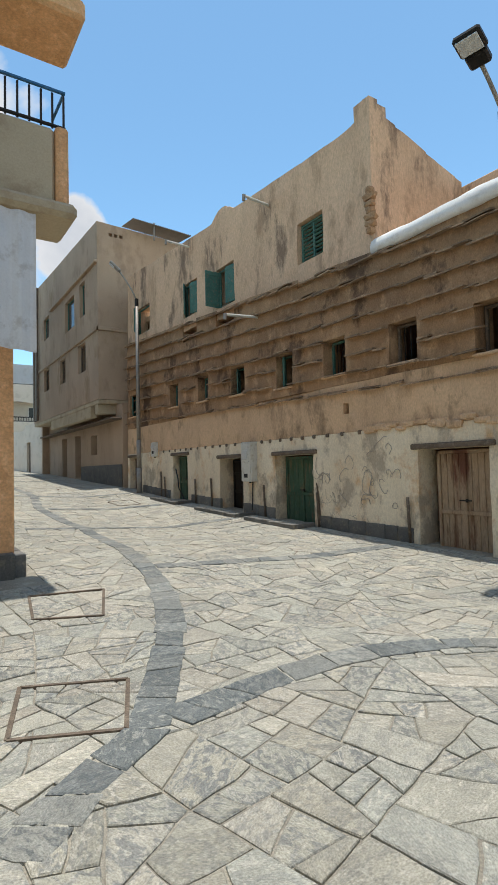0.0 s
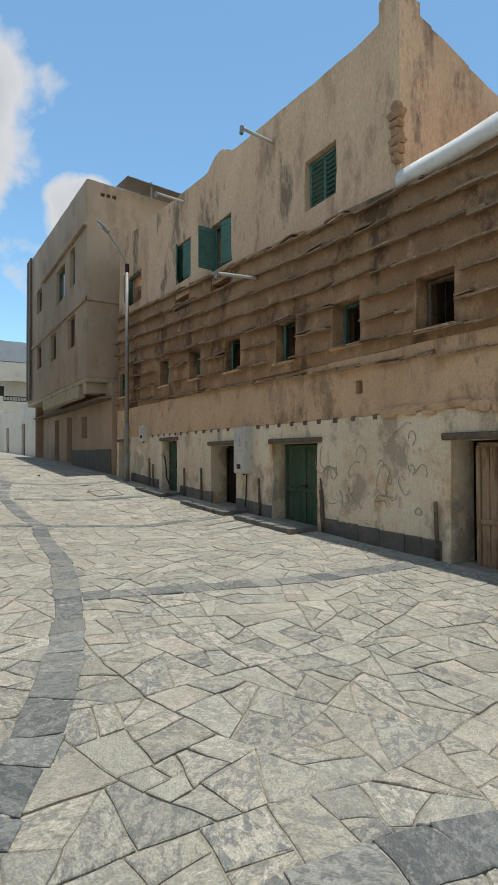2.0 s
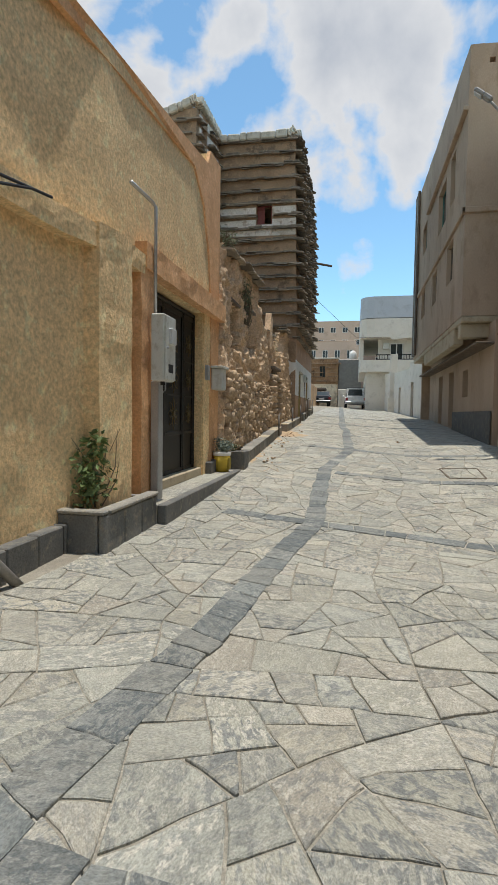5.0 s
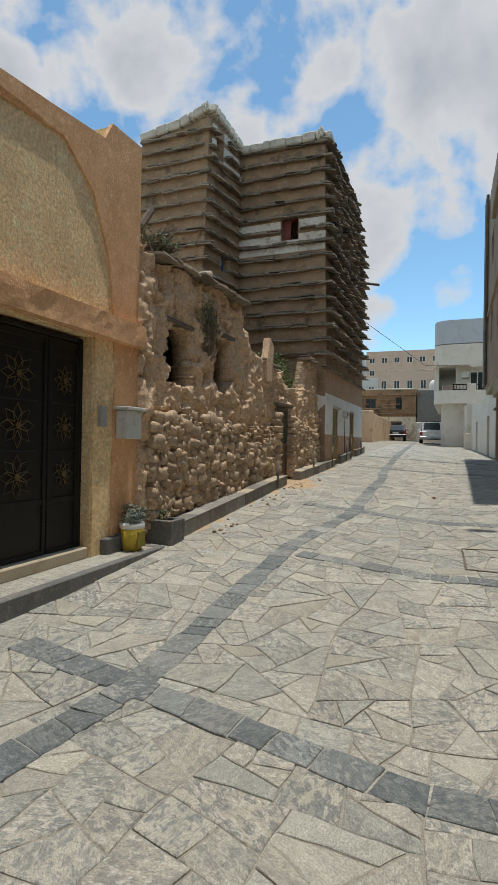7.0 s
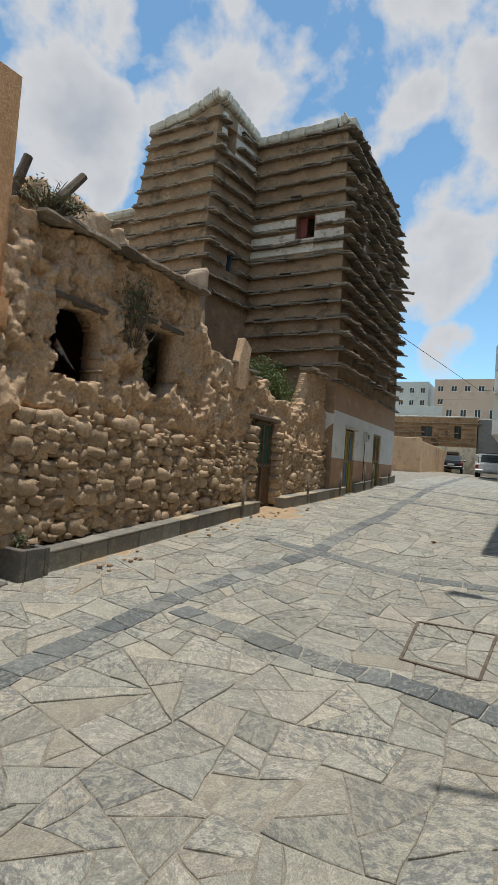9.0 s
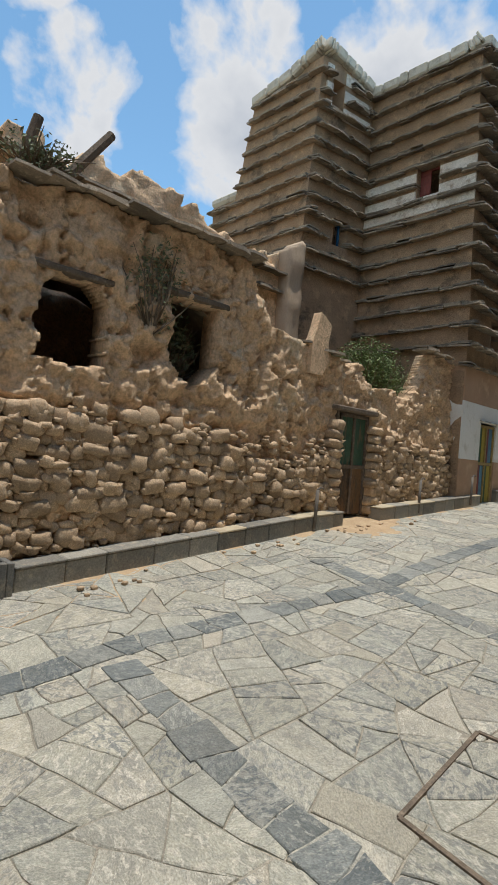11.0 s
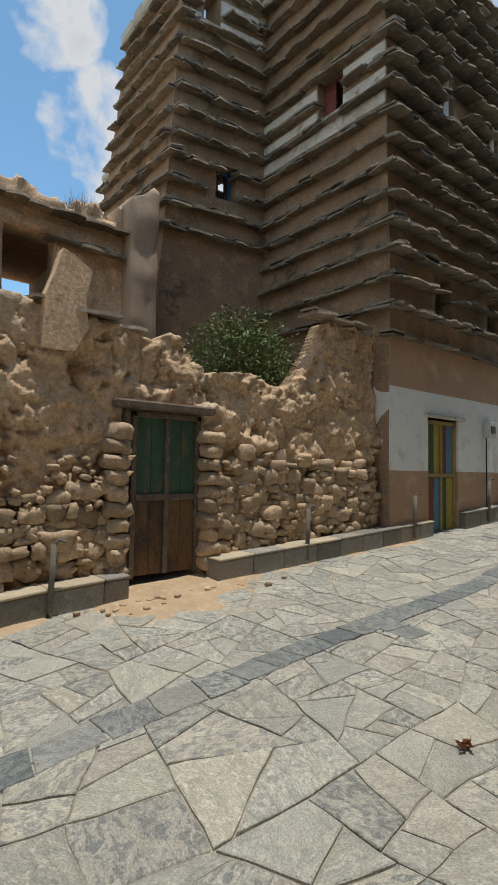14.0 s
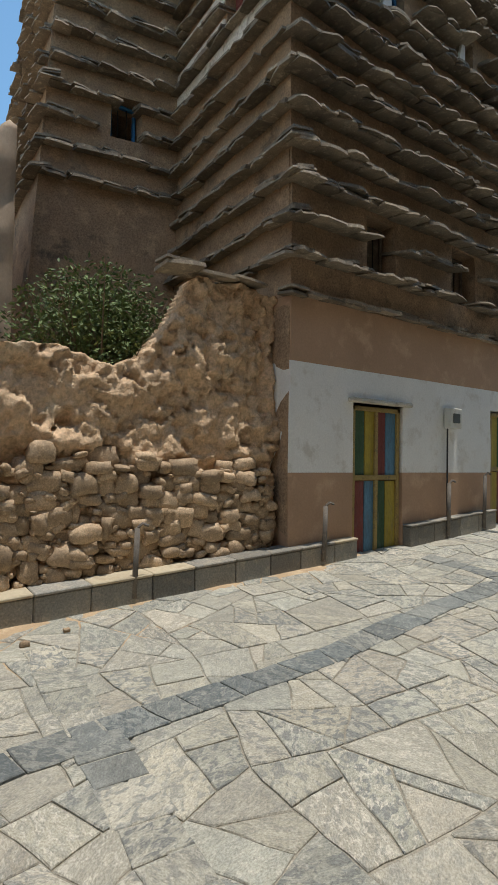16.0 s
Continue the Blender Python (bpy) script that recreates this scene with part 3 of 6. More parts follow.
def long_house():
    h = thing("long_house", "long old earth house with slate-ledged upper wall and peeling plaster", "building")
    part("lower_wall", panel(Mesh(), -4, 20.35, -.8, 1.92, P_A, .5, D_A, .22, .03, 1.3), M_LIME, h, "peeling limewashed lower wall")
    part("middle_wall", panel(Mesh(), -4, 20.35, 1.925, 2.9, lambda u, v, d: P_A(u, v, d + .012), .5, [(7.95, 8.1, 2.3, 2.52)], .2, .03, 1.2), M_PLASTER, h, "tan plaster band")
    # wavy broken plaster edge with beam ends
    y = -3.8
    while y < 17:
        if 1.2 < y < 7.4:
            w = rnd.uniform(.15, .4)
            part("broken_stone", Mesh().add(*ROCKS[rnd.randrange(9)]), M_PLASTER, h, m=Matrix.Translation((7.765, y, 1.93 + rnd.uniform(-.05, .07))) @ Matrix.Diagonal((.1, w, rnd.uniform(.06, .16), 1)))
            y += w * .8
        else:
            w = .09
            part("beam_end", Mesh().box(7.735, 7.85, y, y + w, 1.86, 1.94, .015), M_TIMBER, h)
            y += rnd.uniform(.34, .5)
    part("ledged_wall", panel(Mesh(), -4, 7.18, 2.905, 5.3, P_A, .5, W_A, .2, .035, 1.1), M_BROWN, h, "weathered brown wall between slate ledges")
    part("ledged_wall", panel(Mesh(), 7.18, 20.35, 2.905, 6.3, P_A, .5, W_A + [(u[0], u[1], 5.3, 6.3) for u in U_A if u[2] < 6.2], .2, .035, 1.1, top=lambda u: high_a(u) + .12), M_BROWN, h)
    part("upper_wall", panel(Mesh(), 7.15, 20.3, 5.0, 9.1, lambda u, v, d: P_A(u, v, d + .03), .45, U_A, .2, .03, .8, top=ROOF_A, hole_test=lambda u, v: v < high_a(u) - .1), M_UPPER, h, "tan plastered upper storey")
    part("gable_wall", panel(Mesh(), 7.82, 10.7, 4.9, 8.5, lambda u, v, d: (u, 7.15 + d, v), .4, (), .25, .03, .9, top=curve_through([(7.8, 8.42), (8.05, 8.45), (8.25, 8.12), (8.6, 8.05), (10.7, 7.5)])), M_UPPER, h, "plain gable wall")
    for i in range(7):
        part("corner_stone", Mesh().add(*ROCKS[i]), M_BROWN, h, m=Matrix.Translation((7.79, 7.17, 5.75 + i * .13)) @ Matrix.Diagonal((.16, .14 + .06 * (i % 3), .13, 1)))
    part("back_wall", Mesh().box(10.7, 11.1, -4, 20.35, -.8, 7.4, .02), M_UPPER, h)
    part("end_wall", Mesh().box(8.27, 10.7, -4.3, -4, -.8, 5.2, .02), M_UPPER, h)
    part("end_wall", Mesh().box(8.27, 10.7, 20.3, 20.6, -.8, 8.6, .02), M_UPPER, h)
    part("roof", Mesh().box(8.2, 10.7, -4, 7.1, 5.0, 5.2, .02).box(8.2, 10.7, 7.5, 20.3, 7.0, 7.2, .02), M_PLASTER, h, "flat earth roof")
    part("floor_slab", Mesh().box(8.3, 10.7, -4, 20.3, 2.3, 2.45, .02), M_TIMBER, h)
    c = Mesh()
    ys = steps(-4, 7.12, .22)
    ring = [(-.10, -.10), (-.13, .02), (-.09, .14), (.02, .2), (.2, .19), (.3, .1), (.3, -.1)]
    vs = []
    for y in ys:
        for dx, dz in ring:
            k = 1 + .25 * fbm(y, dx * 4, dz * 4, 1.1)
            vs.append((7.8 + dx * k, y, 5.36 + dz * k + .03 * fbm(y, 3, 0, .6)))
    n = len(ring)
    fs = [(i * n + k, i * n + (k + 1) % n, (i + 1) * n + (k + 1) % n, (i + 1) * n + k) for i in range(len(ys) - 1) for k in range(n)]
    c.add(vs, fs + [tuple(range(n)), tuple(range((len(ys) - 1) * n, len(ys) * n))])
    part("parapet_cap", c, M_WHITE, h, "rounded white lime cap on the parapet", True)
    rows = Mesh()
    gaps = [(w[0] - .05, w[1] + .05, w[2], w[3]) for w in W_A]
    for i in range(8):
        slate_row(-4, 20.4, lambda y, i=i: low_a(y) + (high_a(y) - low_a(y)) * i / 7 + .02 * fbm(y, i, 0, .8), lambda y, z: (7.80, y, z), (-1, 0, 0), (0, 1, 0), .17 if i else .12, rows, None, gaps, (.2, .55), (.016, .036), .2, .25)
    part("slate_ledges", rows, M_SLATEA, h, "rows of projecting brown slate ledges")["kind"] = "stuff"
    # dark stone base course
    y = -4
    while y < 20.2:
        w = rnd.uniform(.3, .5)
        if not any(d[0] - .12 < y + w / 2 < d[1] + .12 for d in D_A):
            g = gz(7.7, y)
            part("base_stone", Mesh().box(7.71, 7.8, y, y + w - .012, g - .1, g + .26, .01), M_KERB, h)
        y += w
    return h


long_house()


def plank_door(name, label, y0, y1, z0, z1, x, mat, n, rail=(.45,), skew=0, frame_mat=None, group="", mats=None, handle=True, low=None):
    """A boarded door in a wall that faces the street at x; the way out is towards -x when s is -1."""
    s = -1 if x > 4 else 1
    d = thing(name, label, "door", group, at=(x, (y0 + y1) / 2, z0))
    w, hgt = y1 - y0, z1 - z0
    fw = .06
    fm = frame_mat or mat
    for a in (-w / 2, w / 2 - fw):
        part("jamb", Mesh().box(-.05, .05, a, a + fw, 0, hgt, .008), fm, d)
    part("lintel", Mesh().box(-.05, .05, -w / 2, w / 2, hgt - fw, hgt, .008), fm, d)
    bw = (w - 2 * fw) / n
    for i in range(n):
        a = -w / 2 + fw + i * bw
        j = rnd.uniform(-.004, .004)
        if mats:
            cut = hgt * .52
            part("plank", Mesh().box(-.015 + j, .015 + j, a + .003, a + bw - .003, cut, hgt - fw, .004), mats[i % len(mats)], d)
            part("plank", Mesh().box(-.015 + j, .015 + j, a + .003, a + bw - .003, .02, cut - .01, .004), mats[(i + 2) % len(mats)], d)
        elif low:
            part("plank", Mesh().box(-.015 + j, .015 + j, a + .003, a + bw - .003, hgt * .49, hgt - fw, .005), mat, d)
            part("plank", Mesh().box(-.013 + j, .017 + j, a + .003, a + bw - .003, .02, hgt * .49 - .008, .005), low, d)
        else:
            part("plank", Mesh().box(-.015 + j, .015 + j, a + .003, a + bw - .003, .02, hgt - fw, .005), mat, d)
    for r in rail:
        part("rail", Mesh().box(s * .03 - .015, s * .03 + .015, -w / 2 + fw, w / 2 - fw, hgt * r, hgt * r + .07, .006), fm, d)
    if mats or n > 3:
        part("meeting_stile", Mesh().box(s * .03 - .018, s * .03 + .018, -.03, .03, .02, hgt - fw, .006), fm, d)
    if handle:
        k = part("bolt", Mesh().tube([(s * .055, -.12, hgt * .5), (s * .055, .1, hgt * .5)], .011).box(s * .045 - .012, s * .045 + .012, -.05, -.01, hgt * .5 - .03, hgt * .5 + .03, .004), M_DARKMETAL, d, "iron bolt")
    return d


g = "street doors of the long house"
plank_door("old_double_door", "rain-stained bare wooden double door in the long house", 5.0, 6.05, -.2, 1.47, 8.02, M_OLDWOOD, 8, (.36,), frame_mat=M_OLDWOOD, group=g)
plank_door("green_double_door", "dark green boarded double door with a bolt", 9.12, 10.38, -.05, 1.5, 8.05, M_GREEN, 6, (.42,), group=g)
plank_door("dark_iron_door", "half-open dark iron door in a deep doorway", 12.0, 13.05, .1, 1.5, 8.2, M_DARKMETAL, 3, (.35, .7), group=g)
plank_door("small_green_door", "faded green boarded door with a leaning pipe", 15.2, 16.1, .28, 1.68, 8.0, M_GREEN, 4, (.4,), group=g)
plank_door("far_brown_door", "low brown wooden door beside the street lamp", 19.1, 20.05, .55, 1.74, 8.0, M_TIMBER, 4, (.4,), group=g)

# dark glossy stone on the reveal of the doorways, worn lintels and low kerbs before them
for (y0, y1, z0, z1), nm in zip(D_A, ("a", "b", "c", "d", "e")):
    tagged(part("door_lintel", Mesh().box(7.70, 8.2, y0 - .12, y1 + .12, z1 + .003, z1 + .1, .02), M_TIMBER), "rough timber lintel over a doorway of the long house", "lintel", "doorway lintels")
for y0, y1 in ((9.0, 10.9), (11.3, 13.4), (14.7, 16.6)):
    z = gz(7.3, (y0 + y1) / 2)
    k = Mesh()
    for a in steps(y0, y1, .5)[:-1]:
        k.box(7.1, 7.24, a, a + .485, gz(7.15, a) - .1, gz(7.15, a) + .1, .012)
    k.box(7.24, 7.7, y0, y0 + .12, gz(7.3, y0) - .1, gz(7.3, y0) + .1, .012)
    tagged(part("doorstep_kerb", k, M_KERB), "low pale-edged stone kerb round a doorway", "kerb", "doorstep kerbs", "structure")


def casement(name, label, y0, y1, z0, z1, x, mat, group, bars=0, leaf=None, s=-1, shut=False):
    w = thing(name, label, "window", group, at=(x, (y0 + y1) / 2, z0))
    a, b, h, f = (y0 - y1) / 2, (y1 - y0) / 2, z1 - z0, .05
    fr = part("window_frame", Mesh().box(-.03, .03, a, a + f, 0, h).box(-.03, .03, b - f, b, 0, h).box(-.03, .03, a + f, b - f, 0, f).box(-.03, .03, a + f, b - f, h - f, h), mat, w)
    for i in range(bars):
        y = a + (b - a) * (i + 1) / (bars + 1)
        part("bar", Mesh().tube([(0, y, f), (0, y, h - f)], .008, 6), M_DARKMETAL, w)
    if shut:
        part("mullion", Mesh().box(-.025, .025, -.025, .025, f, h - f), mat, w)
        for c in (a + f, .025):
            n = 9
            for i in range(n):
                z = f + (h - 2 * f) * (i + .5) / n
                m = Matrix.Translation((0, 0, z)) @ Matrix.Rotation(.5 * -s, 4, "Y")
                part("slat", Mesh().box(-.025, .025, c, c + b - f - .025, -.008, .008, .003, m), mat, w)
    else:
        part("pane", Mesh().box(.0, .006, a + f, b - f, f, h - f, .001), M_GLASS, w) if bars == 0 and not leaf else None
    for side_y, ang in leaf or ():
        hw = (b - a) / 2
        pv = Matrix.Translation((s * .03, a if side_y < 0 else b, 0)) @ Matrix.Rotation(radians(ang), 4, "Z")
        q = -1 if side_y > 0 else 1
        lo, hi = sorted((0, q * hw))
        lf = part("shutter", Mesh().box(-.018, .018, lo, hi, .03, h - .03, .006), mat, w, m=pv)
        for z in (.1, h * .5, h - .16):
            part("shutter_rail", Mesh().box(-.028, .028, lo + .02, hi - .02, z, z + .06, .004), mat, lf)
    return w


gw = "small deep windows of the long house"
for i, (y0, y1, z0, z1) in enumerate(W_A):
    casement("small_window", "small deep-set window with a worn green frame" if i not in (0, 1) else "small deep-set dark window with iron bars", y0 + .03, y1 - .03, z0 + .02, z1 - .02, 8.02, M_TEAL if i not in (0, 1) else M_TIMBER, gw, bars=3 if i in (0, 1, 2) else 0, leaf=((1, -35),) if i in (3, 4, 7) else None)
    tagged(part("window_sill", Mesh().box(7.7, 8.25, y0 - .03, y1 + .03, z0 - .05, z0 - .003, .012), M_PLASTER), "rough plaster sill of a deep window", "sill", "window sills")
ug = "upper windows of the long house"
casement("louvred_window", "closed green louvred window in the upper storey", 8.62, 9.46, 5.87, 6.78, 7.98, M_TEAL, ug, shut=True)
casement("shuttered_window", "green window with both shutters swung open", 12.24, 13.18, 5.84, 6.93, 7.95, M_TEAL, ug, leaf=((1, -88), (-1, 10)))
casement("shuttered_window", "green window with one shutter ajar", 14.4, 15.31, 6.1, 7.13, 7.95, M_TEAL, ug, leaf=((-1, 12), (1, -35)))
casement("shuttered_window", "far green window with half-open shutters", 18.17, 19.33, 6.44, 7.4, 7.95, M_TEAL, ug, leaf=((1, -40),))

# drain spouts through the parapets
for y, z, n, sag in ((10.6, 7.72, .75, .0), (14.9, 8.25, .8, 0), (11.1, 5.05, 1.05, .1), (4.3, 4.1, .4, .05)):
    sp = thing("roof_spout", "thin white metal drain spout sticking out of the wall", "spout", "roof spouts", at=(7.8, y, z))
    part("pipe", Mesh().tube([(.2, 0, .03), (-n, -.15, -sag)], .035, 8), M_BOX, sp)
    part("elbow", Mesh().tube([(-n, -.15, -sag + .03), (-n - .01, -.15, -sag - .12)], .042, 8), M_POLE, sp)


# ---------------------------------------------------------------- corner house with the overhang
def corner_house():
    h = thing("overhang_house", "three-storey rendered house jutting over the street", "building")
    X0, X1, Y0, Y1 = 6.9, 11.5, 21.2, 33.5
    hs = [(22.95, 23.75, 8.1, 9.6), (24.6, 26.3, 8.0, 9.45), (29.6, 30.9, 8.6, 9.8), (22.95, 24.1, 5.65, 6.9), (26.3, 27.4, 5.65, 6.85), (29.6, 30.9, 5.75, 6.95)]
    part("street_wall", panel(Mesh(), Y0, Y1, 4.2, 12.2, lambda u, v, d: (X0 + d, u, v), .35, hs, .5, .012, .8, top=curve_through([(Y0, 11.5), (Y1, 12.1)])), M_B2, h, "grey-tan rendered street wall")
    part("side_wall", panel(Mesh(), X0 + .02, X1, 4.2, 11.5, lambda u, v, d: (u, Y0 + d, v), .35, [(8.15 - .75 + .22 * i, 8.15 - .6 + .22 * i, 10.98, 11.12) for i in range(3)], .5, .012, .8, top=curve_through([(X0, 11.5), (X1, 11.35)])), M_B2, h)
    part("rear_wall", Mesh().box(X1 - .3, X1, Y0 + .4, Y1, 0, 11.3).box(X0 + .4, X1, Y1 - .3, Y1, 0, 11.3), M_B2, h)
    part("roof", Mesh().box(X0 + .36, X1 - .3, Y0 + .36, Y1 - .3, 10.6, 10.8), M_B2, h)
    part("floor_band", Mesh().box(X0 - .08, X0 + .01, Y0 - .08, Y1, 7.0, 7.16, .02).box(X0 - .08, 8.35, Y0 - .08, Y0 + .01, 7.0, 7.16, .02), M_B2, h, "projecting floor band")
    part("window_band", Mesh().box(X0 - .14, X0 + .01, Y0 - .02, 29.0, 9.78, 9.9, .02), M_B2, h)
    part("overhang_floor", Mesh().box(X0, X1, Y0, Y1, 4.02, 4.2, .03), M_CONC, h, "stained concrete soffit")
    part("overhang_beam", Mesh().box(X0 + .02, X0 + .3, 22.4, 29.4, 3.55, 4.02, .02).box(X0 + .02, 8.2, 21.4, 21.8, 3.62, 4.02, .02), M_CONC, h, "ochre concrete beam")
    part("ground_floor_wall", panel(Mesh(), 20.65, Y1, 0, 4.0, lambda u, v, d: (7.68 + d, u, v), .3, [(24.0, 24.9, 2.05, 2.95), (26.6, 27.6, 1, 3.1), (29.2, 30.2, 1, 3.1)], .5, .012, .8), M_B2, h)
    part("canopy", Mesh().box(7.2, 7.9, 20.7, Y1, 3.35, 3.43, .02), M_TIMBER, h, "thin dark canopy board")
    part("dark_base", Mesh().box(7.62, 7.66, 20.7, 26.4, .4, 1.55, .01), M_KERB, h, "dark painted base")
    for i in range(4):
        part("downpipe", Mesh().tube([(X0 - .1, 32.1 + .32 * i, 4.3), (X0 - .1, 32.1 + .32 * i, 12.0)], .06, 8), M_POLE if i % 2 else M_TIMBER, h)
    part("roof_sheet", corrugated(8.2, 10.9, 20.5, 21.9, 11.75, .18, .1), M_ROOFSHEET, h, "corrugated roof sheets over the terrace")
    for y in (20.7, 21.7):
        part("sheet_post", Mesh().tube([(9.2, y, 11.0), (9.2, y, 11.75)], .04), M_POLE, h)
    gg = "windows of the overhang house"
    for i, (a, b, c, d) in enumerate(hs):
        casement("barred_window", "dark window with a green frame" if i < 3 else "dark window behind an iron grille", a + .02, b - .02, c + .02, d - .02, X0 + .16, M_TEAL if i < 3 else M_TIMBER, gg, bars=0 if i < 3 else 5, shut=False)
    return h


def corrugated(x0, x1, y0, y1, z, slope, pitch=.1, amp=.02):
    m = Mesh()
    n = int((x1 - x0) / (pitch / 4))
    vs = []
    for i in range(n + 1):
        x = x0 + (x1 - x0) * i / n
        q = z + amp * math.sin(2 * math.pi * (x - x0) / pitch) - slope * (x - x0) * .3
        vs += [(x, y0, q - .1), (x, y1, q + .1), (x, y0, q - .105), (x, y1, q + .095)]
    fs = []
    for i in range(n):
        a, b = 4 * i, 4 * i + 4
        fs += [(a, b, b + 1, a + 1), (a + 2, a + 3, b + 3, b + 2), (a, a + 2, b + 2, b), (a + 1, b + 1, b + 3, a + 3)]
    return m.add(vs, fs)


corner_house()


def street_lamp(at, pole_h, arm, rise, label, head_mat, wide=.105, long=.4):
    l = thing("street_lamp", label, "lamp", "street lamps", at=at)
    part("base_sleeve", Mesh().tube([(0, 0, -.1), (0, 0, .9)], .095, 12).tube([(0, 0, .9), (0, 0, 1.9)], .085, 12), M_POLE, l, smooth=True)
    part("pole", Mesh().tube([(0, 0, 1.8), (0, 0, pole_h)], [.075, .055], 12), M_POLE, l, "grey galvanised pole", True)
    ax, ay = arm
    pts = [(ax * t, ay * t, pole_h + rise * (t ** .75)) for t in (0, .15, .35, .6, .8, 1)]
    part("arm", Mesh().tube(pts, .03, 8), M_POLE, l, smooth=True)
    part("clamp", Mesh().tube([(0, 0, pole_h - .2), (0, 0, pole_h + .08)], .07, 10), M_DARKMETAL, l)
    d = Vector((ax, ay, rise * .5)).normalized()
    m = Matrix.Translation(pts[-1]) @ d.to_track_quat("X", "Z").to_matrix().to_4x4()
    hd = part("lamp_head", Mesh().box(-.08, long * .35, -wide * .8, wide * .8, -.05, .07, .03, m).box(long * .3, long, -wide, wide, -.04, .06, .03, m), head_mat, l)
    part("lens", Mesh().box(long * .4, long - .03, -wide * .8, wide * .8, -.06, -.042, .008, m), M_LAMPGLASS, hd)


street_lamp((7.46, 18.4, gz(7.46, 18.4)), 7.0, (-.62, .15), 1.1, "tall grey street lamp with a bent arm", M_POLE)
street_lamp((7.42, 4.25, gz(7.4, 4.25)), 6.35, (-.74, -.14), .42, "street lamp with a black lamp head on a curved arm", M_DARKMETAL, .18, .46)


# ---------------------------------------------------------------- ochre house with the iron gate
wall_l = curve_through([(7.1, 1.37), (9.6, 1.36), (10.4, 1.5)])


def P_L(u, v, d):
    return (wall_l(u) - d, u, v)


TOP_L = curve_through([(6.4, 4.9), (9, 4.98), (11, 5.15), (13.2, 5.42), (14.15, 5.55), (14.3, 5.82), (14.95, 5.86)])


def ochre_house():
    h = thing("ochre_house", "ochre stucco house with orange borders and a walled gate", "building")
    gate = [(11.6, 14.0, -.2, 3.05)]
    part("street_wall", panel(Mesh(), 7.12, 14.95, -.4, 5.95, P_L, .35, gate, .16, .007, 2.2, top=TOP_L), M_STUCCO, h, "rough ochre stucco wall")
    part("south_wall", panel(Mesh(), -6, 1.36, -.4, 4.6, lambda u, v, d: (u, 7.12 + d, v), .35, (), .4, .02, 2), M_STUCCO, h)
    part("corner_border", panel(Mesh(), .7, 1.4, -.4, 4.2, lambda u, v, d: (u, 7.06 + d, v), .05, (), .16, .012, 3), M_ORANGE, h)
    part("north_wall", Mesh().box(-6, 1.15, 14.6, 14.95, -.4, 5.0, .02), M_STUCCO, h)
    part("rear_wall", Mesh().box(-6.3, -6, 7.76, 14.95, -.4, 5.0, .02), M_STUCCO, h)
    part("roof", Mesh().box(-6, .95, 7.76, 14.6, 4.1, 4.3, .02), M_CONC, h)
    out = lambda k: (lambda u, v, d: P_L(u, v, d - k))
    part("corner_border", panel(Mesh(), 7.115, 7.55, -.4, 4.2, out(.03), .08, (), .16, .015, 3), M_ORANGE, h, "orange stucco corner border")
    # border that swells towards the wall head beside the ruin
    poly = [(14.38, 0), (14.42, 2.5), (14.4, 3.3), (14.28, 4.1), (13.95, 4.8), (13.4, 5.2), (11, 4.97), (8, 4.78), (8, 4.97), (11, 5.17), (13.2, 5.44), (14.15, 5.57), (14.3, 5.84), (14.97, 5.88), (14.97, 0)]
    part("end_border", Mesh().prism(poly, 0, .06, lambda u, v, d: P_L(u, v, .03 - d)), M_ORANGE, h, "orange stucco border sweeping up to the wall head")
    part("gate_pillar", panel(Mesh(), 11.1, 11.57, -.3, 3.15, out(.12), .3, (), .16, .015, 3), M_ORANGE, h, "orange pillar beside the gate")
    part("meter_pillar", panel(Mesh(), 10.1, 10.75, -.3, 3.2, out(.16), .3, (), .16, .015, 3), M_STUCCO, h)
    part("gate_pillar", panel(Mesh(), 14.02, 14.42, -.3, 3.1, out(.02), .3, (), .16, .015, 3), M_STUCCO, h)
    part("ledge", panel(Mesh(), 7.14, 11.2, 2.9, 3.12, lambda u, v, d: P_L(u, v + .02 * (u - 7), d - .13), .2, (), .14, .02, 3), M_STUCCO, h, "uneven stucco ledge over the wall")
    part("gate_lintel", panel(Mesh(), 11.2, 14.97, 3.06, 3.36, lambda u, v, d: P_L(u, v, d - .15), .3, (), .14, .02, 3), M_ORANGE, h, "orange lintel ledge over the gate")
    y = 7.02
    while y < 14.8:
        w = rnd.uniform(.3, .42)
        if not 11.2 < y + w / 2 < 14.1:
            z = gz(1.6, y)
            part("base_stone", Mesh().box(wall_l(y) - .14, wall_l(y) + (.12 if y > 7.6 else .16), y, y + w - .01, z - .15, z + .26, .012), M_KERB, h)
        y += w
    for x in (.95, .5, .05, -.4):
        part("base_stone", Mesh().box(x, x + .44, 6.94, 7.08, -.2, .33, .012), M_KERB, h)
    # storey above, with a balcony over the corner
    part("balcony_slab", Mesh().box(-3, 2.0, 6.35, 7.2, 4.24, 4.42, .05), M_CONC, h, "projecting concrete slab")
    part("balcony_wall", Mesh().box(-3, 1.78, 6.5, 6.66, 4.42, 5.36, .04).box(1.72, 1.88, 6.66, 7.2, 4.42, 5.36, .04), M_CONC, h, "pale concrete balcony wall")
    part("balcony_edge", Mesh().box(1.782, 1.93, 6.46, 7.22, 4.42, 5.38, .03), M_ORANGE, h, "orange edge")
    part("roof_slab", Mesh().box(-3, 2.14, 6.4, 7.4, 6.78, 7.05, .05), M_ORANGE, h, "orange-brown roof slab")
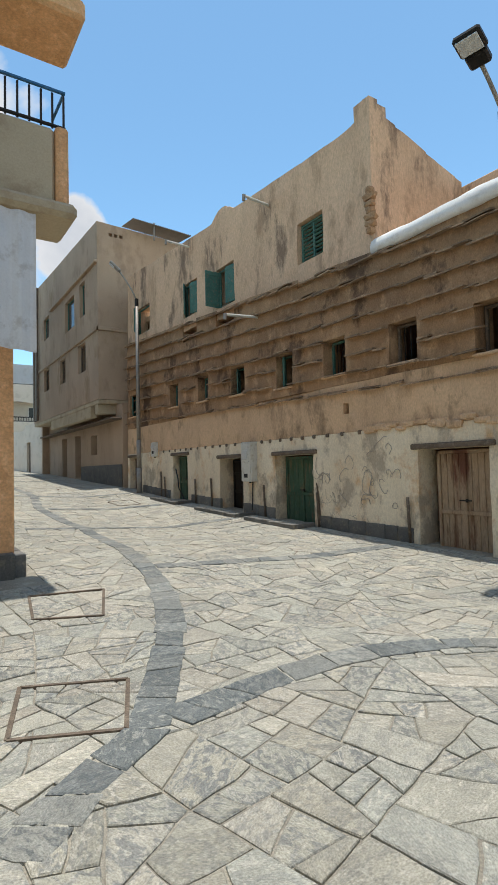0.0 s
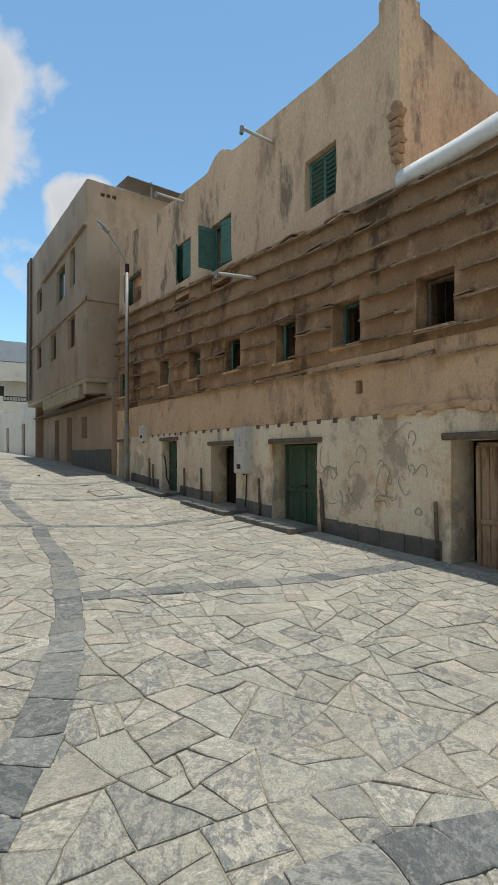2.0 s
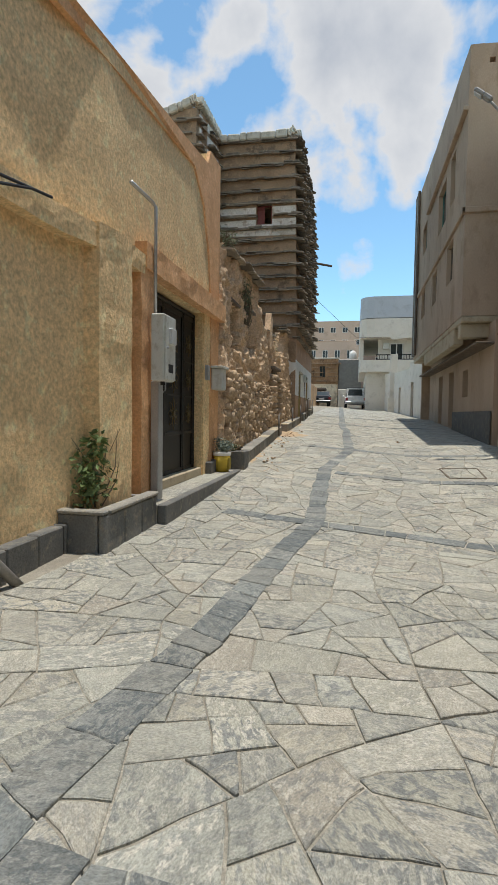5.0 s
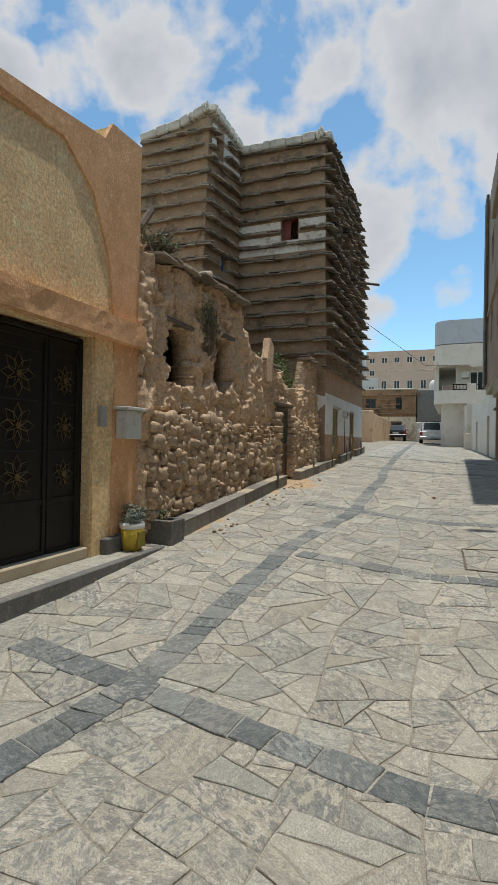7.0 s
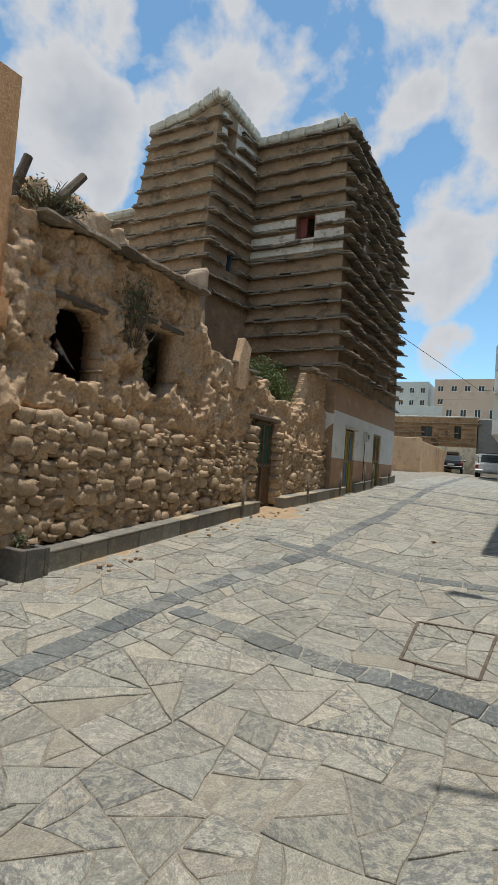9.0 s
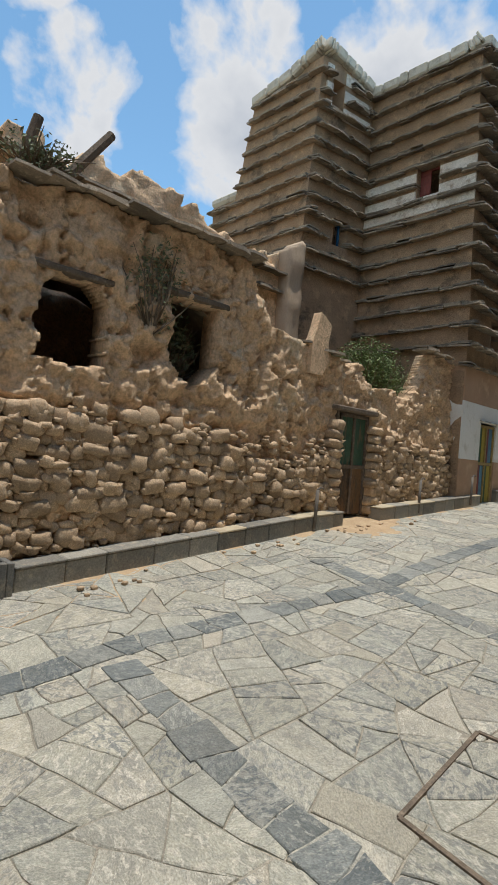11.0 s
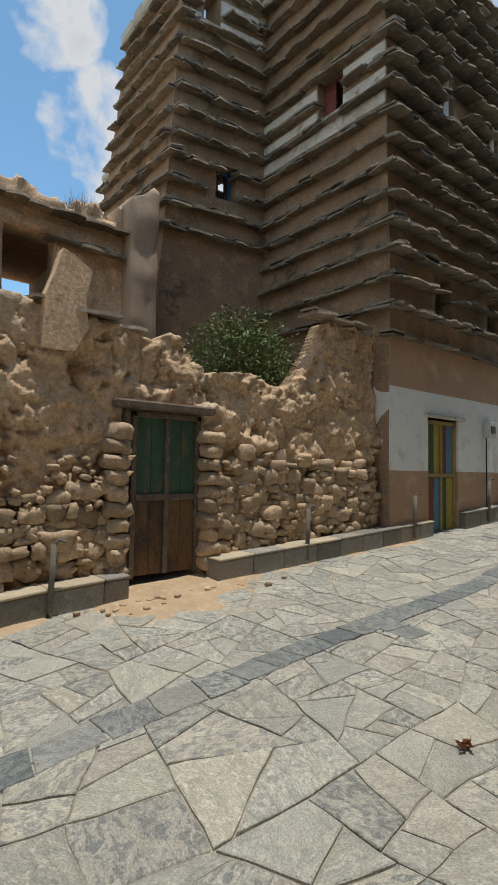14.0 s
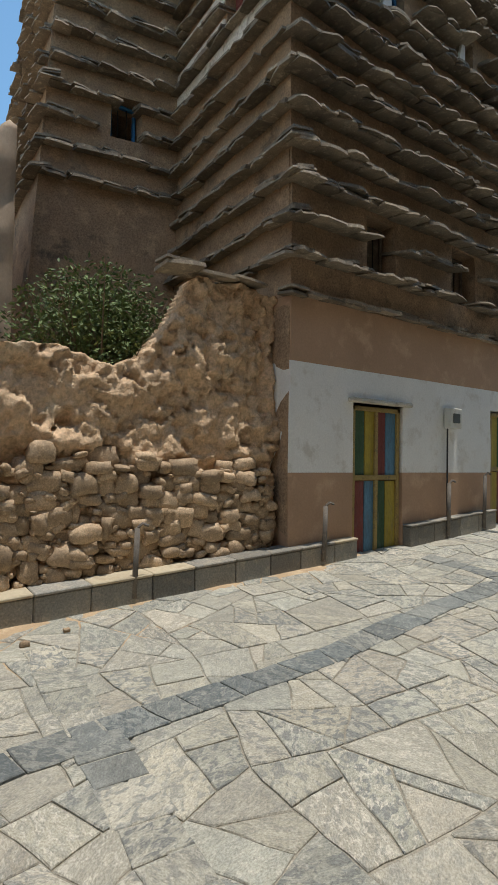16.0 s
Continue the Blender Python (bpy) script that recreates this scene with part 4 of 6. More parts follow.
    part("upper_room", Mesh().box(-3, .6, 7.4, 9.0, 4.3, 6.78, .03), M_CONC, h)
    rail = thing("balcony_railing", "dark blue iron balcony railing with upright bars", "railing", at=(-.19, -.1, 5.37))
    for z in (.02, .46):
        part("rail", Mesh().box(-3, 2.1, 6.62, 6.66, z, z + .03, .005).box(2.07, 2.1, 6.66, 7.2, z, z + .03, .005), M_BLUEW if z > .2 else M_DARKMETAL, rail)
    for i in range(28):
        part("bar", Mesh().box(2.08 - .13 * i - .012, 2.08 - .13 * i + .012, 6.63, 6.654, 0, .44, .003), M_DARKMETAL, rail)
    sh = Mesh()
    n = 60
    vs = []
    for i in range(n + 1):
        x = 1.54 - 1.9 * i / n
        y = 6.42 + .02 * math.sin(i * .9)
        vs += [(x, y, 2.62 + .14 * i / n), (x, y, 4.22), (x, y + .004, 2.62 + .14 * i / n), (x, y + .004, 4.22)]
    fs = []
    for i in range(n):
        if not (18 < i < 40):
            a, c = 4 * i, 4 * i + 4
            fs += [(a, c, c + 1, a + 1), (a + 2, a + 3, c + 3, c + 2), (a, a + 2, c + 2, c), (a + 1, c + 1, c + 3, a + 3)]
    tagged(part("corrugated_screen", sh.add(vs, fs), M_SHEET), "white corrugated sheet screen under the balcony", "screen")
    return h


ochre_house()


def iron_gate():
    g_ = thing("iron_gate", "black iron double gate with brass flower rosettes", "gate", at=(1.33, 11.6, .42))
    W, H = 2.4, 2.6
    part("gate_frame", Mesh().box(-.04, .04, 0, .06, 0, H).box(-.04, .04, W - .06, W, 0, H).box(-.04, .04, .06, W - .06, H - .06, H), M_DARKMETAL, g_)
    leaves = ((.06, .92), (.93, 1.8), (1.82, W - .06))
    for a, b in leaves:
        lf = part("gate_leaf", Mesh().box(-.012, .012, a, b, .02, H - .07, .004), M_DARKMETAL, g_)
        part("leaf_border", Mesh().box(.012, .03, a, a + .05, .02, H - .07).box(.012, .03, b - .05, b, .02, H - .07).box(.012, .03, a + .05, b - .05, .02, .1).box(.012, .03, a + .05, b - .05, .62, .68).box(.012, .03, a + .05, b - .05, H - .15, H - .07), M_DARKMETAL, lf)
        zs = (.95, 1.5, 2.05)
        for z in zs:
            c = (a + b) / 2
            r = min(.24, (b - a) * .33)
            for k in range(8):
                t = k * math.pi / 4
                d, n_ = Vector((0, math.cos(t), math.sin(t))), Vector((0, -math.sin(t), math.cos(t)))
                o = Vector((.03, c, z))
                part("petal", Mesh().tube([o + d * .05, o + d * r * .6 + n_ * r * .22, o + d * r, o + d * r * .6 - n_ * r * .22, o + d * .05], .006, 5), M_BRASS, lf)
            part("boss", Mesh().tube([(.02, c, z), (.045, c, z)], .04, 10), M_BRASS, lf)
            for e in (-.27, .27):
                part("rosette_bar", Mesh().tube([(.03, c - r * 1.2, z + e), (.03, c + r * 1.2, z + e)], .006, 5), M_DARKMETAL, lf)
    part("handle", Mesh().tube([(.03, .9, 1.25), (.07, .9, 1.28), (.07, .9, 1.5), (.03, .9, 1.53)], .012, 8), M_STEEL, g_, "steel pull handle")


iron_gate()
z = gz(2, 13)
st = thing("gate_step", "pale stone step with a dark edge before the gate", "step", kind="structure")
part("step_edge", Mesh().box(1.86, 1.97, 11.0, 15.05, z - .2, z + .17, .012).box(1.55, 1.86, 14.94, 15.05, z - .2, z + .17, .012), M_KERB, st)
for i in range(6):
    part("step_slab", Mesh().box(1.1, 1.857, 11.0 + .655 * i, 11.645 + .655 * i, z - .2, z + .165, .008), M_PAVE, st)
part("threshold", Mesh().box(1.05, 1.5, 11.61, 13.99, z + .16, z + .3, .015), M_CONC, st, "pale concrete threshold")


def meter_box(name, label, y0, y1, z0, z1, x, depth, dials=0):
    b = thing(name, label, "meter box", "electric meter boxes", at=(x, (y0 + y1) / 2, z0))
    w, h = y1 - y0, z1 - z0
    s = 1 if depth > 0 else -1
    lo, hi = sorted((0, depth))
    part("body", Mesh().box(lo, hi, -w / 2, w / 2, 0, h, .012), M_BOX, b, smooth=False)
    f = depth + s * .008
    lo, hi = sorted((depth, f + s * .012))
    part("door", Mesh().box(lo, hi, -w / 2 + .015, w / 2 - .015, .015, h - .015, .006), M_BOX, b)
    part("lock", Mesh().tube([(f, -w / 2 + .06, h * .5), (f + s * .03, -w / 2 + .06, h * .5)], .014, 8), M_STEEL, b)
    for i in range(dials):
        y = -w / 2 + w * (i + .5) / dials
        d = part("dial_window", Mesh().box(*sorted((f, f + s * .02)), y - .05, y + .05, h * .55, h * .85, .004), M_GLASS, b)
        part("label_plate", Mesh().box(*sorted((f, f + s * .016)), y - .04, y + .04, h * .2, h * .4, .002), M_RUBBER, b)
    if not dials:
        part("window", Mesh().box(*sorted((f, f + s * .05)), -.07, .1, h * .56, h * .8, .01), M_LAMPGLASS, b)
        part("notice", Mesh().box(*sorted((f, f + s * .014)), -.08, .08, .1, .2, .002), M_RUBBER, b)
    part("gland", Mesh().tube([(depth * .5, 0, -.04), (depth * .5, 0, .01)], .03, 8), M_RUBBER, b)


meter_box("tall_meter_box", "tall grey-white enamelled electric cabinet on the ochre wall", 8.26, 8.62, 1.25, 2.26, 1.35, .12)
meter_box("triple_meter_box", "low white meter box with three dial windows", 7.7, 8.12, 1.27, 1.63, 1.35, .08, 3)
meter_box("gate_meter_box", "white electric meter box on a post beside the gate", 11.14, 11.5, 1.75, 2.52, 1.72, .16)
meter_box("house_meter_cabinet", "pale electric cabinet on the long house wall", 11.22, 11.66, .92, 1.92, 7.78, -.22)
meter_box("small_wall_box", "small white box on the long house wall", 17.4, 17.75, 1.75, 2.25, 7.78, -.12)
tagged(part("letter_box", Mesh().box(1.53, 1.72, 14.46, 14.8, 1.8, 2.18, .015).box(1.51, 1.76, 14.42, 14.84, 2.18, 2.22, .008), M_BOX), "white tin letter box at the wall end", "letter box")
tagged(part("door_phone", Mesh().box(1.51, 1.58, 14.1, 14.22, 1.95, 2.2, .01), M_STEEL), "grey door intercom beside the iron gate", "intercom")
# plate with the house number
pl = thing("number_plate", "small black house number plate with white figures", "sign", at=(1.405, 7.36, 1.62))
part("plate", Mesh().box(0, .012, -.085, .085, 0, .15, .004), M_RUBBER, pl)
for i, a in enumerate(("٣", "١", "٢")):
    cu = bpy.data.curves.new("figure", "FONT")
    cu.body, cu.size, cu.extrude = a, .1, .002
    tx = new("figure", cu)
    dg = bpy.context.evaluated_depsgraph_get()
    me = bpy.data.meshes.new_from_object(tx.evaluated_get(dg))
    bpy.data.objects.remove(tx)
    me.materials.append(M_WHITE)
    part("figure", me, None, pl, m=pose(.014, -.07 + .047 * i, .04, 90, 0, 90))
# pipes and cables on the ochre wall
cb = thing("wall_conduit", "grey conduit and black cables running down the ochre wall", "conduit")
part("conduit", Mesh().tube([(1.43, 8.44, 1.25), (1.44, 8.44, .8), (1.45, 8.5, .5), (1.52, 8.7, .25), (1.58, 8.86, .05)], .04, 10), M_POLE, cb, smooth=True)
part("cable", Mesh().tube([(1.41, 8.38, 2.26), (1.4, 8.38, 2.9), (1.54, 8.7, 2.98), (1.55, 9.1, 3.1)], .012, 6), M_RUBBER, cb)
part("cable", Mesh().tube([(1.43, 8.34, 1.25), (1.43, 8.35, .75)], .02, 6), M_RUBBER, cb)
part("cable", Mesh().tube([(1.54, 7.2, 3.05), (1.53, 7.8, 2.98), (1.54, 8.4, 3.0), (1.54, 9.4, 3.15)], .012, 6), M_RUBBER, cb)
gp = thing("gate_pipe", "thin bent steel pipe rising from the gate meter", "pipe")
part("pipe", Mesh().tube([(1.68, 11.38, 2.5), (1.68, 11.38, 3.8), (1.66, 11.33, 3.84), (1.6, 10.85, 3.88)], .022, 8), M_STEEL, gp, smooth=True)
part("post", Mesh().box(1.64, 1.74, 11.34, 11.5, gz(1.7, 11.7) - .05, 1.76, .01), M_STEEL, gp)


def leaf_cloud(mesh, centre, radii, n, size, seed, gap=.35):
    """Small folded leaves in uneven clumps."""
    r = random.Random(seed)
    c = Vector(centre)
    clumps = []
    while len(clumps) < max(6, n // 60):
        p = Vector((r.gauss(0, .5), r.gauss(0, .5), r.gauss(0, .5)))
        if p.length < 1:
            clumps.append((p, r.uniform(.18, .38)))
    for _ in range(n):
        p, k = r.choice(clumps)
        q = p + Vector((r.gauss(0, k), r.gauss(0, k), r.gauss(0, k)))
        if q.length > 1.25:
            continue
        w = c + Vector((q.x * radii[0], q.y * radii[1], q.z * radii[2]))
        s = size * r.uniform(.6, 1.4)
        m = Matrix.Translation(w) @ Euler((r.uniform(-1.2, 1.2), r.uniform(-1.2, 1.2), r.uniform(0, 6.3))).to_matrix().to_4x4()
        mesh.add([(0, -s, 0), (s * .42, 0, s * .14), (0, s, 0), (-s * .42, 0, s * .14)], [(0, 1, 2), (0, 2, 3)], m)
    return mesh


def twigs(mesh, base, radii, n, seed, thick=.006):
    r = random.Random(seed)
    b = Vector(base)
    for _ in range(n):
        e = Vector((r.gauss(0, .55) * radii[0], r.gauss(0, .55) * radii[1], r.uniform(.5, 1.9) * radii[2]))
        mid = e * .5 + Vector((r.uniform(-.1, .1), r.uniform(-.1, .1), .05))
        mesh.tube([b, b + mid, b + e], [thick * 1.6, thick, thick * .4], 4, False)
    return mesh


z = gz(1.9, 9.6)
pt = thing("stone_planter", "dark slate planter with a leafy green shrub", "planter", at=(0, 0, z))
for a in (9.74, 10.17, 10.6):
    part("front_slab", Mesh().box(1.77, 1.85, a, a + .42, -.1, .36, .02), M_KERB, pt)
part("side_slab", Mesh().box(1.38, 1.77, 9.72, 9.8, -.1, .36, .012), M_KERB, pt)
part("side_slab", Mesh().box(1.45, 1.77, 10.94, 11.02, -.1, .36, .012), M_KERB, pt)
part("coping", Mesh().box(1.73, 1.87, 9.82, 11.03, .362, .4, .015).box(1.38, 1.85, 9.7, 9.82, .362, .4, .015), M_KERBL, pt)
part("soil", Mesh().box(1.38, 1.77, 9.8, 10.94, -.1, .3, .01), M_SOIL, pt)
sb = thing("planter_shrub", "small green shrub growing in the slate planter", "shrub", at=(1.55, 10.15, z + .3))
part("stems", twigs(Mesh(), (0, 0, -.02), (.2, .25, .45), 16, 3), M_TWIG, sb)
part("crown", leaf_cloud(Mesh(), (0, 0, .38), (.2, .3, .42), 900, .042, 5), M_LEAF, sb)
z = gz(2, 13) + .168
bk = thing("yellow_bucket", "yellow plastic bucket with a white rim used as a flowerpot", "bucket", at=(1.7, 14.64, z))
part("pail", Mesh().tube([(0, 0, 0), (0, 0, .3)], [.125, .155], 20), M_YEL, bk, smooth=True)
part("rim", Mesh().tube([(0, 0, .29), (0, 0, .36)], [.165, .168], 20), M_WHITE, bk, smooth=True)
part("label_patch", Mesh().box(.12, .155, -.08, .08, .05, .25, .005), M_PYEL, bk, "printed label in pale bars")
bp = thing("silver_plant", "rounded silver-grey leafy plant in the bucket", "plant", at=(1.7, 14.64, z + .35))
part("stems", twigs(Mesh(), (0, 0, -.02), (.12, .12, .12), 10, 8, .004), M_TWIG, bp)
part("foliage", leaf_cloud(Mesh(), (0, 0, .12), (.2, .2, .13), 900, .022, 9), M_LEAFS, bp)
tp = thing("stone_trough", "low dark slate trough at the end of the step", "planter", at=(1.72, 15.25, gz(1.8, 15.35)))
part("wall", Mesh().box(-.15, .3, -.12, -.05, -.05, .32, .01).box(-.15, .3, .2, .27, -.05, .32, .01).box(.23, .3, -.05, .2, -.05, .32, .01), M_KERB, tp)
part("soil", Mesh().box(-.15, .23, -.05, .2, -.05, .24, .01), M_SOIL, tp)
part("weeds", leaf_cloud(Mesh(), (.05, .08, .34), (.15, .12, .12), 200, .025, 12), M_LEAFD, tp)


# ---------------------------------------------------------------- ruined wall
TOP_R = curve_through([(14.95, 4.5), (15.4, 4.46), (16.3, 4.52), (17.6, 4.6), (18.62, 4.58), (18.8, 4.26), (18.98, 4.0), (19.14, 3.77), (19.5, 3.72), (19.85, 3.66), (20.1, 3.7), (20.3, 3.66), (20.45, 3.66), (20.9, 3.55), (21.23, 3.5), (21.45, 3.62), (21.6, 3.6), (21.94, 3.22), (22.6, 3.3), (23.0, 3.24), (23.2, 3.13), (23.5, 3.3), (23.75, 3.62), (23.95, 3.98), (24.1, 4.22), (24.8, 4.3), (25.25, 4.2)])


def ruin_hole(u, v):
    if abs(u - 16.1) < .4 + .04 * fbm(u, v, 6, 4) and 2.64 + .15 * abs(u - 16.1) < v < 3.62 - 1.2 * max(0, abs(u - 16.1) - .22):
        return True
    low = 2.62 + abs(u - 17.75) ** 1.2 * 1.1
    return 17.36 < u < 18.16 and low < v < 3.76


def ease(v, lo, hi):
    k = max(0, min(1, (v - lo) / (hi - lo)))
    return k * k * (3 - 2 * k)


def ruin():
    h = thing("ruined_wall", "ruined mud and rubble stone wall with ragged openings", "wall")
    door = [(20.87, 21.88, -.3, 2.72)]

    def P(u, v, d):
        lump = .03 * (v - 1) + .06 * fbm(u, v, 3.1, 1.3) + .03 * fbm(u, v, 9, 5.5) + .018 * fbm(u, v, 5, 13)
        lump += .05 * ease(fbm(u, v * 1.3, 7, 1.7), -.05, .06) + .03 * ease(fbm(u * 1.2, v, 17, 3.4), .0, .08) + .08 * ease(fbm(u, v, 12, 4.2), .34, .46)
        step_in = .06 * ease(2.28 + .2 * fbm(u, 0, 4, .9) - v, 0, .12)
        groove = .13 * max(0, fbm(u * 2.6, v * .5, 1.7, 1.6) - .12) * (1 if v > 3.0 else .35)
        return (1.7 - d - (lump + step_in + groove if d < .3 else 0), u, v)

    top = lambda u: TOP_R(u) + .05 * fbm(u, 0, 0, 3.5)
    part("mud_wall", panel(Mesh(), 14.95, 25.22, 0, 4.75, P, .5, door, .03, .02, 11, top=top, hole_test=ruin_hole), M_MUD, h, "crumbling tan mud wall", True)
    r = random.Random(21)
    # rubble courses
    placed = []
    for cu, cv, poly in paving_cells(15.1, 25.15, .5, 4.2, .165, 77, .22):
        us_, vs_ = [p[0] for p in poly], [p[1] for p in poly]
        y, w, zz, hh = (min(us_) + max(us_)) / 2, max(us_) - min(us_), (min(vs_) + max(vs_)) / 2 * .66, (max(vs_) - min(vs_)) * .66
        fade = 2.22 + .3 * fbm(y, 0, 4, .9) - .55 * ease(y, 18.0, 18.8) if y < 21 else (2.25 + .25 * fbm(y, 2, 4, 1.2) if y < 24.9 else 1.9)
        if gz(1.8, y) + .24 < zz < fade and not 20.78 < y < 21.97 and r.random() < .93:
            k = r.uniform(.86, 1.08)
            placed.append((y, zz, w * k, hh * k))
    rest = Mesh()
    for i, (y, zz, w, hh) in enumerate(placed):
        dep = r.uniform(.16, .26)
        m = Matrix.Translation((1.61 + r.uniform(-.04, .04), y, zz)) @ Euler((r.uniform(-.22, .22), r.uniform(-.15, .15), r.uniform(-.15, .15))).to_matrix().to_4x4() @ Matrix.Diagonal((dep, w * r.uniform(.98, 1.1), hh * r.uniform(1.0, 1.18), 1))
        k = r.randrange(9)
        if i % max(1, math.ceil(len(placed) / 300)) == 0 or len(placed) <= 300:
            part("stone", ROCK_DATA[k], None, h, m=m)
        else:
            rest.add(*ROCKS[k], m)
    # small stones wedged between the large ones
    for _ in range(900):
        y = r.uniform(15.1, 25.1)
        zz, q = r.uniform(gz(1.8, y) + .22, 2.15), r.uniform(.035, .085)
        if not 20.74 < y < 22.0:
            rest.add(*ROCKS[r.randrange(9)], Matrix.Translation((1.64 + r.uniform(-.03, .03), y, zz)) @ Euler((r.uniform(-.6, .6), 0, 0)).to_matrix().to_4x4() @ Matrix.Diagonal((.12, q * r.uniform(1, 2), q, 1)))
    if rest.v:
        part("rubble_stones", rest, M_ROCKJ, h, "rounded field stones", True)["kind"] = "stuff"
    # jamb stones of the doorway
    for y in (20.8, 21.96):
        z = 1.0
        while z < 2.55:
            part("stone", ROCK_DATA[r.randrange(9)], None, h, m=Matrix.Translation((1.6, y, z)) @ Matrix.Diagonal((.4, r.uniform(.18, .3), r.uniform(.14, .2), 1)))
            z += .16
    # slates lying along the broken wall head
    cop = Mesh()
    slate_row(15.3, 18.7, lambda u: TOP_R(u) + .02, lambda u, z: (1.5, u, z), (1, 0, 0), (0, -1, 0), .26, cop, None, (), (.3, .7), (.03, .05), .02, .3)
    slate_row(19.9, 21.3, lambda u: TOP_R(u) + .0, lambda u, z: (1.5, u, z), (1, 0, 0), (0, -1, 0), .22, cop, None, (), (.3, .6), (.03, .05), .05, .1)
    slate_row(23.7, 25.0, lambda u: 4.3, lambda u, z: (1.5, u, z), (1, 0, 0), (0, -1, 0), .24, cop, None, (), (.3, .6), (.03, .05), .02, .5)
    part("coping_slates", cop, M_SLATEJ, h, "thin slates on the wall head")
    part("window_lintel", Mesh().box(1.25, 1.6, 15.6, 16.55, 3.62, 3.69, .015).box(1.25, 1.6, 17.2, 18.3, 3.77, 3.85, .015), M_TIMBER, h, "weathered timber lintels")
    part("standing_stone", Mesh().prism([(19.98, 3.2), (20.0, 3.7), (20.1, 3.98), (20.16, 4.2), (20.27, 4.16), (20.46, 4.04), (20.4, 3.75), (20.44, 3.45), (20.3, 3.2)], 0, .16, lambda u, v, d: (1.69 - d, u, v)), M_MUD, h, "upright fragment of mud wall")
    part("door_lintel", Mesh().box(1.2, 1.74, 20.75, 22.0, 2.7, 2.79, .02), M_TIMBER, h, "rough timber door lintel")
    return h


M_PIPE = surf("dull pipe paint", (.17, .15, .125), (.13, .115, .1), (.21, .18, .15), scale=6, fine=60, bump=.2, rough=.8, grain=.2)
M_ROCKJ = surf("field stones far", (0.50, 0.36, 0.23), (0.38, 0.28, 0.185), (0.60, 0.45, 0.30), scale=6, fine=60, bump=.9, rough=.95, island=.28, grain=.32)
ruin()
plank_door("ruin_door", "battered green wooden door standing ajar in the ruined wall", 20.98, 21.86, .9, 2.68, 1.58, M_GREEN, 4, (.46,), frame_mat=M_TIMBER, handle=False, low=M_RUSTED)
tagged(part("door_post", Mesh().box(1.45, 1.62, 20.89, 20.97, .8, 2.7, .01), M_TIMBER), "leaning timber post of the ruin door", "post")


def kerb_wall(name, y0, y1, x0, x1, top, label):
    k = thing(name, label, "kerb", "dark stone kerbs", kind="structure")
    y = y0
    while y < y1 - .1:
        w = min(rnd.uniform(.42, .62), y1 - y)
        t = top(y + w / 2)
        sl_ = (top(y + w) - top(y)) / w
        sh_ = Matrix(((1, 0, 0, 0), (0, 1, 0, 0), (0, sl_, 1, -sl_ * (y + w / 2)), (0, 0, 0, 1)))
        part("kerb_stone", Mesh().box(x0, x1, y, y + w - .008, gz(x1, y) - .15, t, .012, sh_), M_KERBL, k)
        part("kerb_top", Mesh().box(x0 - .05, x1 + .015, y, y + w - .006, t + .002, t + .03, .01, sh_), M_CONC if rnd.random() < .3 else M_KERBL, k)
        y += w


kerb_wall("ruin_kerb", 15.55, 20.84, 1.72, 1.95, lambda y: gz(1.95, y) + .22, "dark slate kerb along the foot of the ruin")
kerb_wall("tower_kerb", 21.9, 26.24, 1.72, 1.98, lambda y: gz(1.95, y) + .22, "dark slate kerb before the painted tower")
kerb_wall("tower_kerb", 27.24, 29.32, 1.8, 1.98, lambda y: gz(1.95, y) + .26, "dark slate kerb between the tower doors")
kerb_wall("tower_kerb", 30.42, 32.4, 1.8, 1.98, lambda y: gz(1.95, y) + .26, "dark slate kerb at the end of the tower")
for y, hgt in ((20.05, .45), (23.3, .5), (25.65, .5), (28.05, .6), (28.95, .65), (31.3, .5)):
    ps = thing("standpipe", "short grey water pipe rising from the kerb", "pipe", "water standpipes", at=(2.0 if y > 25.3 else 1.97, y, gz(2, y) + .2))
    part("pipe", Mesh().tube([(0, 0, -.15), (.0, .02, hgt)], .028, 8), M_PIPE, ps, smooth=True)
    part("tap", Mesh().tube([(0, .02, hgt), (.02, .06, hgt + .04), (.03, .12, hgt + .02)], .016, 6), M_PIPE, ps)

# inner walls and remains behind the ruined wall
bw = thing("annex_ruin", "roofless earth annex with a dark window behind the ruined wall", "building")
part("street_wall", panel(Mesh(), 14.95, 22.4, -.2, 7.0, lambda u, v, d: (-1.3 - d - .08 * fbm(u, v, 5, 1.2) - .06 * fbm(u, v, 2, 6), u, v), .4, [(20.35, 21.1, 4.35, 5.6)], .08, .03, 2, top=lambda u: float(np.interp(u, [14.9, 16.5, 18, 19.5, 20.5, 21.5, 22, 22.4], [6.35, 6.5, 6.7, 6.6, 6.55, 6.3, 6.3, 6.55])) + .12 * fbm(u, 0, 2, 2.2) + .14 * fbm(u, 3, 8, 5) - .25 * ease(fbm(u, 6, 1, 1.6), .12, .2)), M_MUD, bw, "broken mud wall", True)
sl = []
slate_row(15, 22.2, lambda u: 6.0 - .03 * (u - 18), lambda u, z: (-1.28, u, z), (1, 0, 0), (0, -1, 0), .3, None, sl, (), (.3, .6), (.03, .05), .1, .4)
slate_row(15, 22.2, lambda u: 5.55 - .02 * (u - 18), lambda u, z: (-1.28, u, z), (1, 0, 0), (0, -1, 0), .22, None, sl, ((20.3, 21.15, 4, 6),), (.3, .6), (.03, .05), .1, .2)
for k, m in sl:
    part("eaves_slate", SLATE_DATA[k], None, bw, m=m)
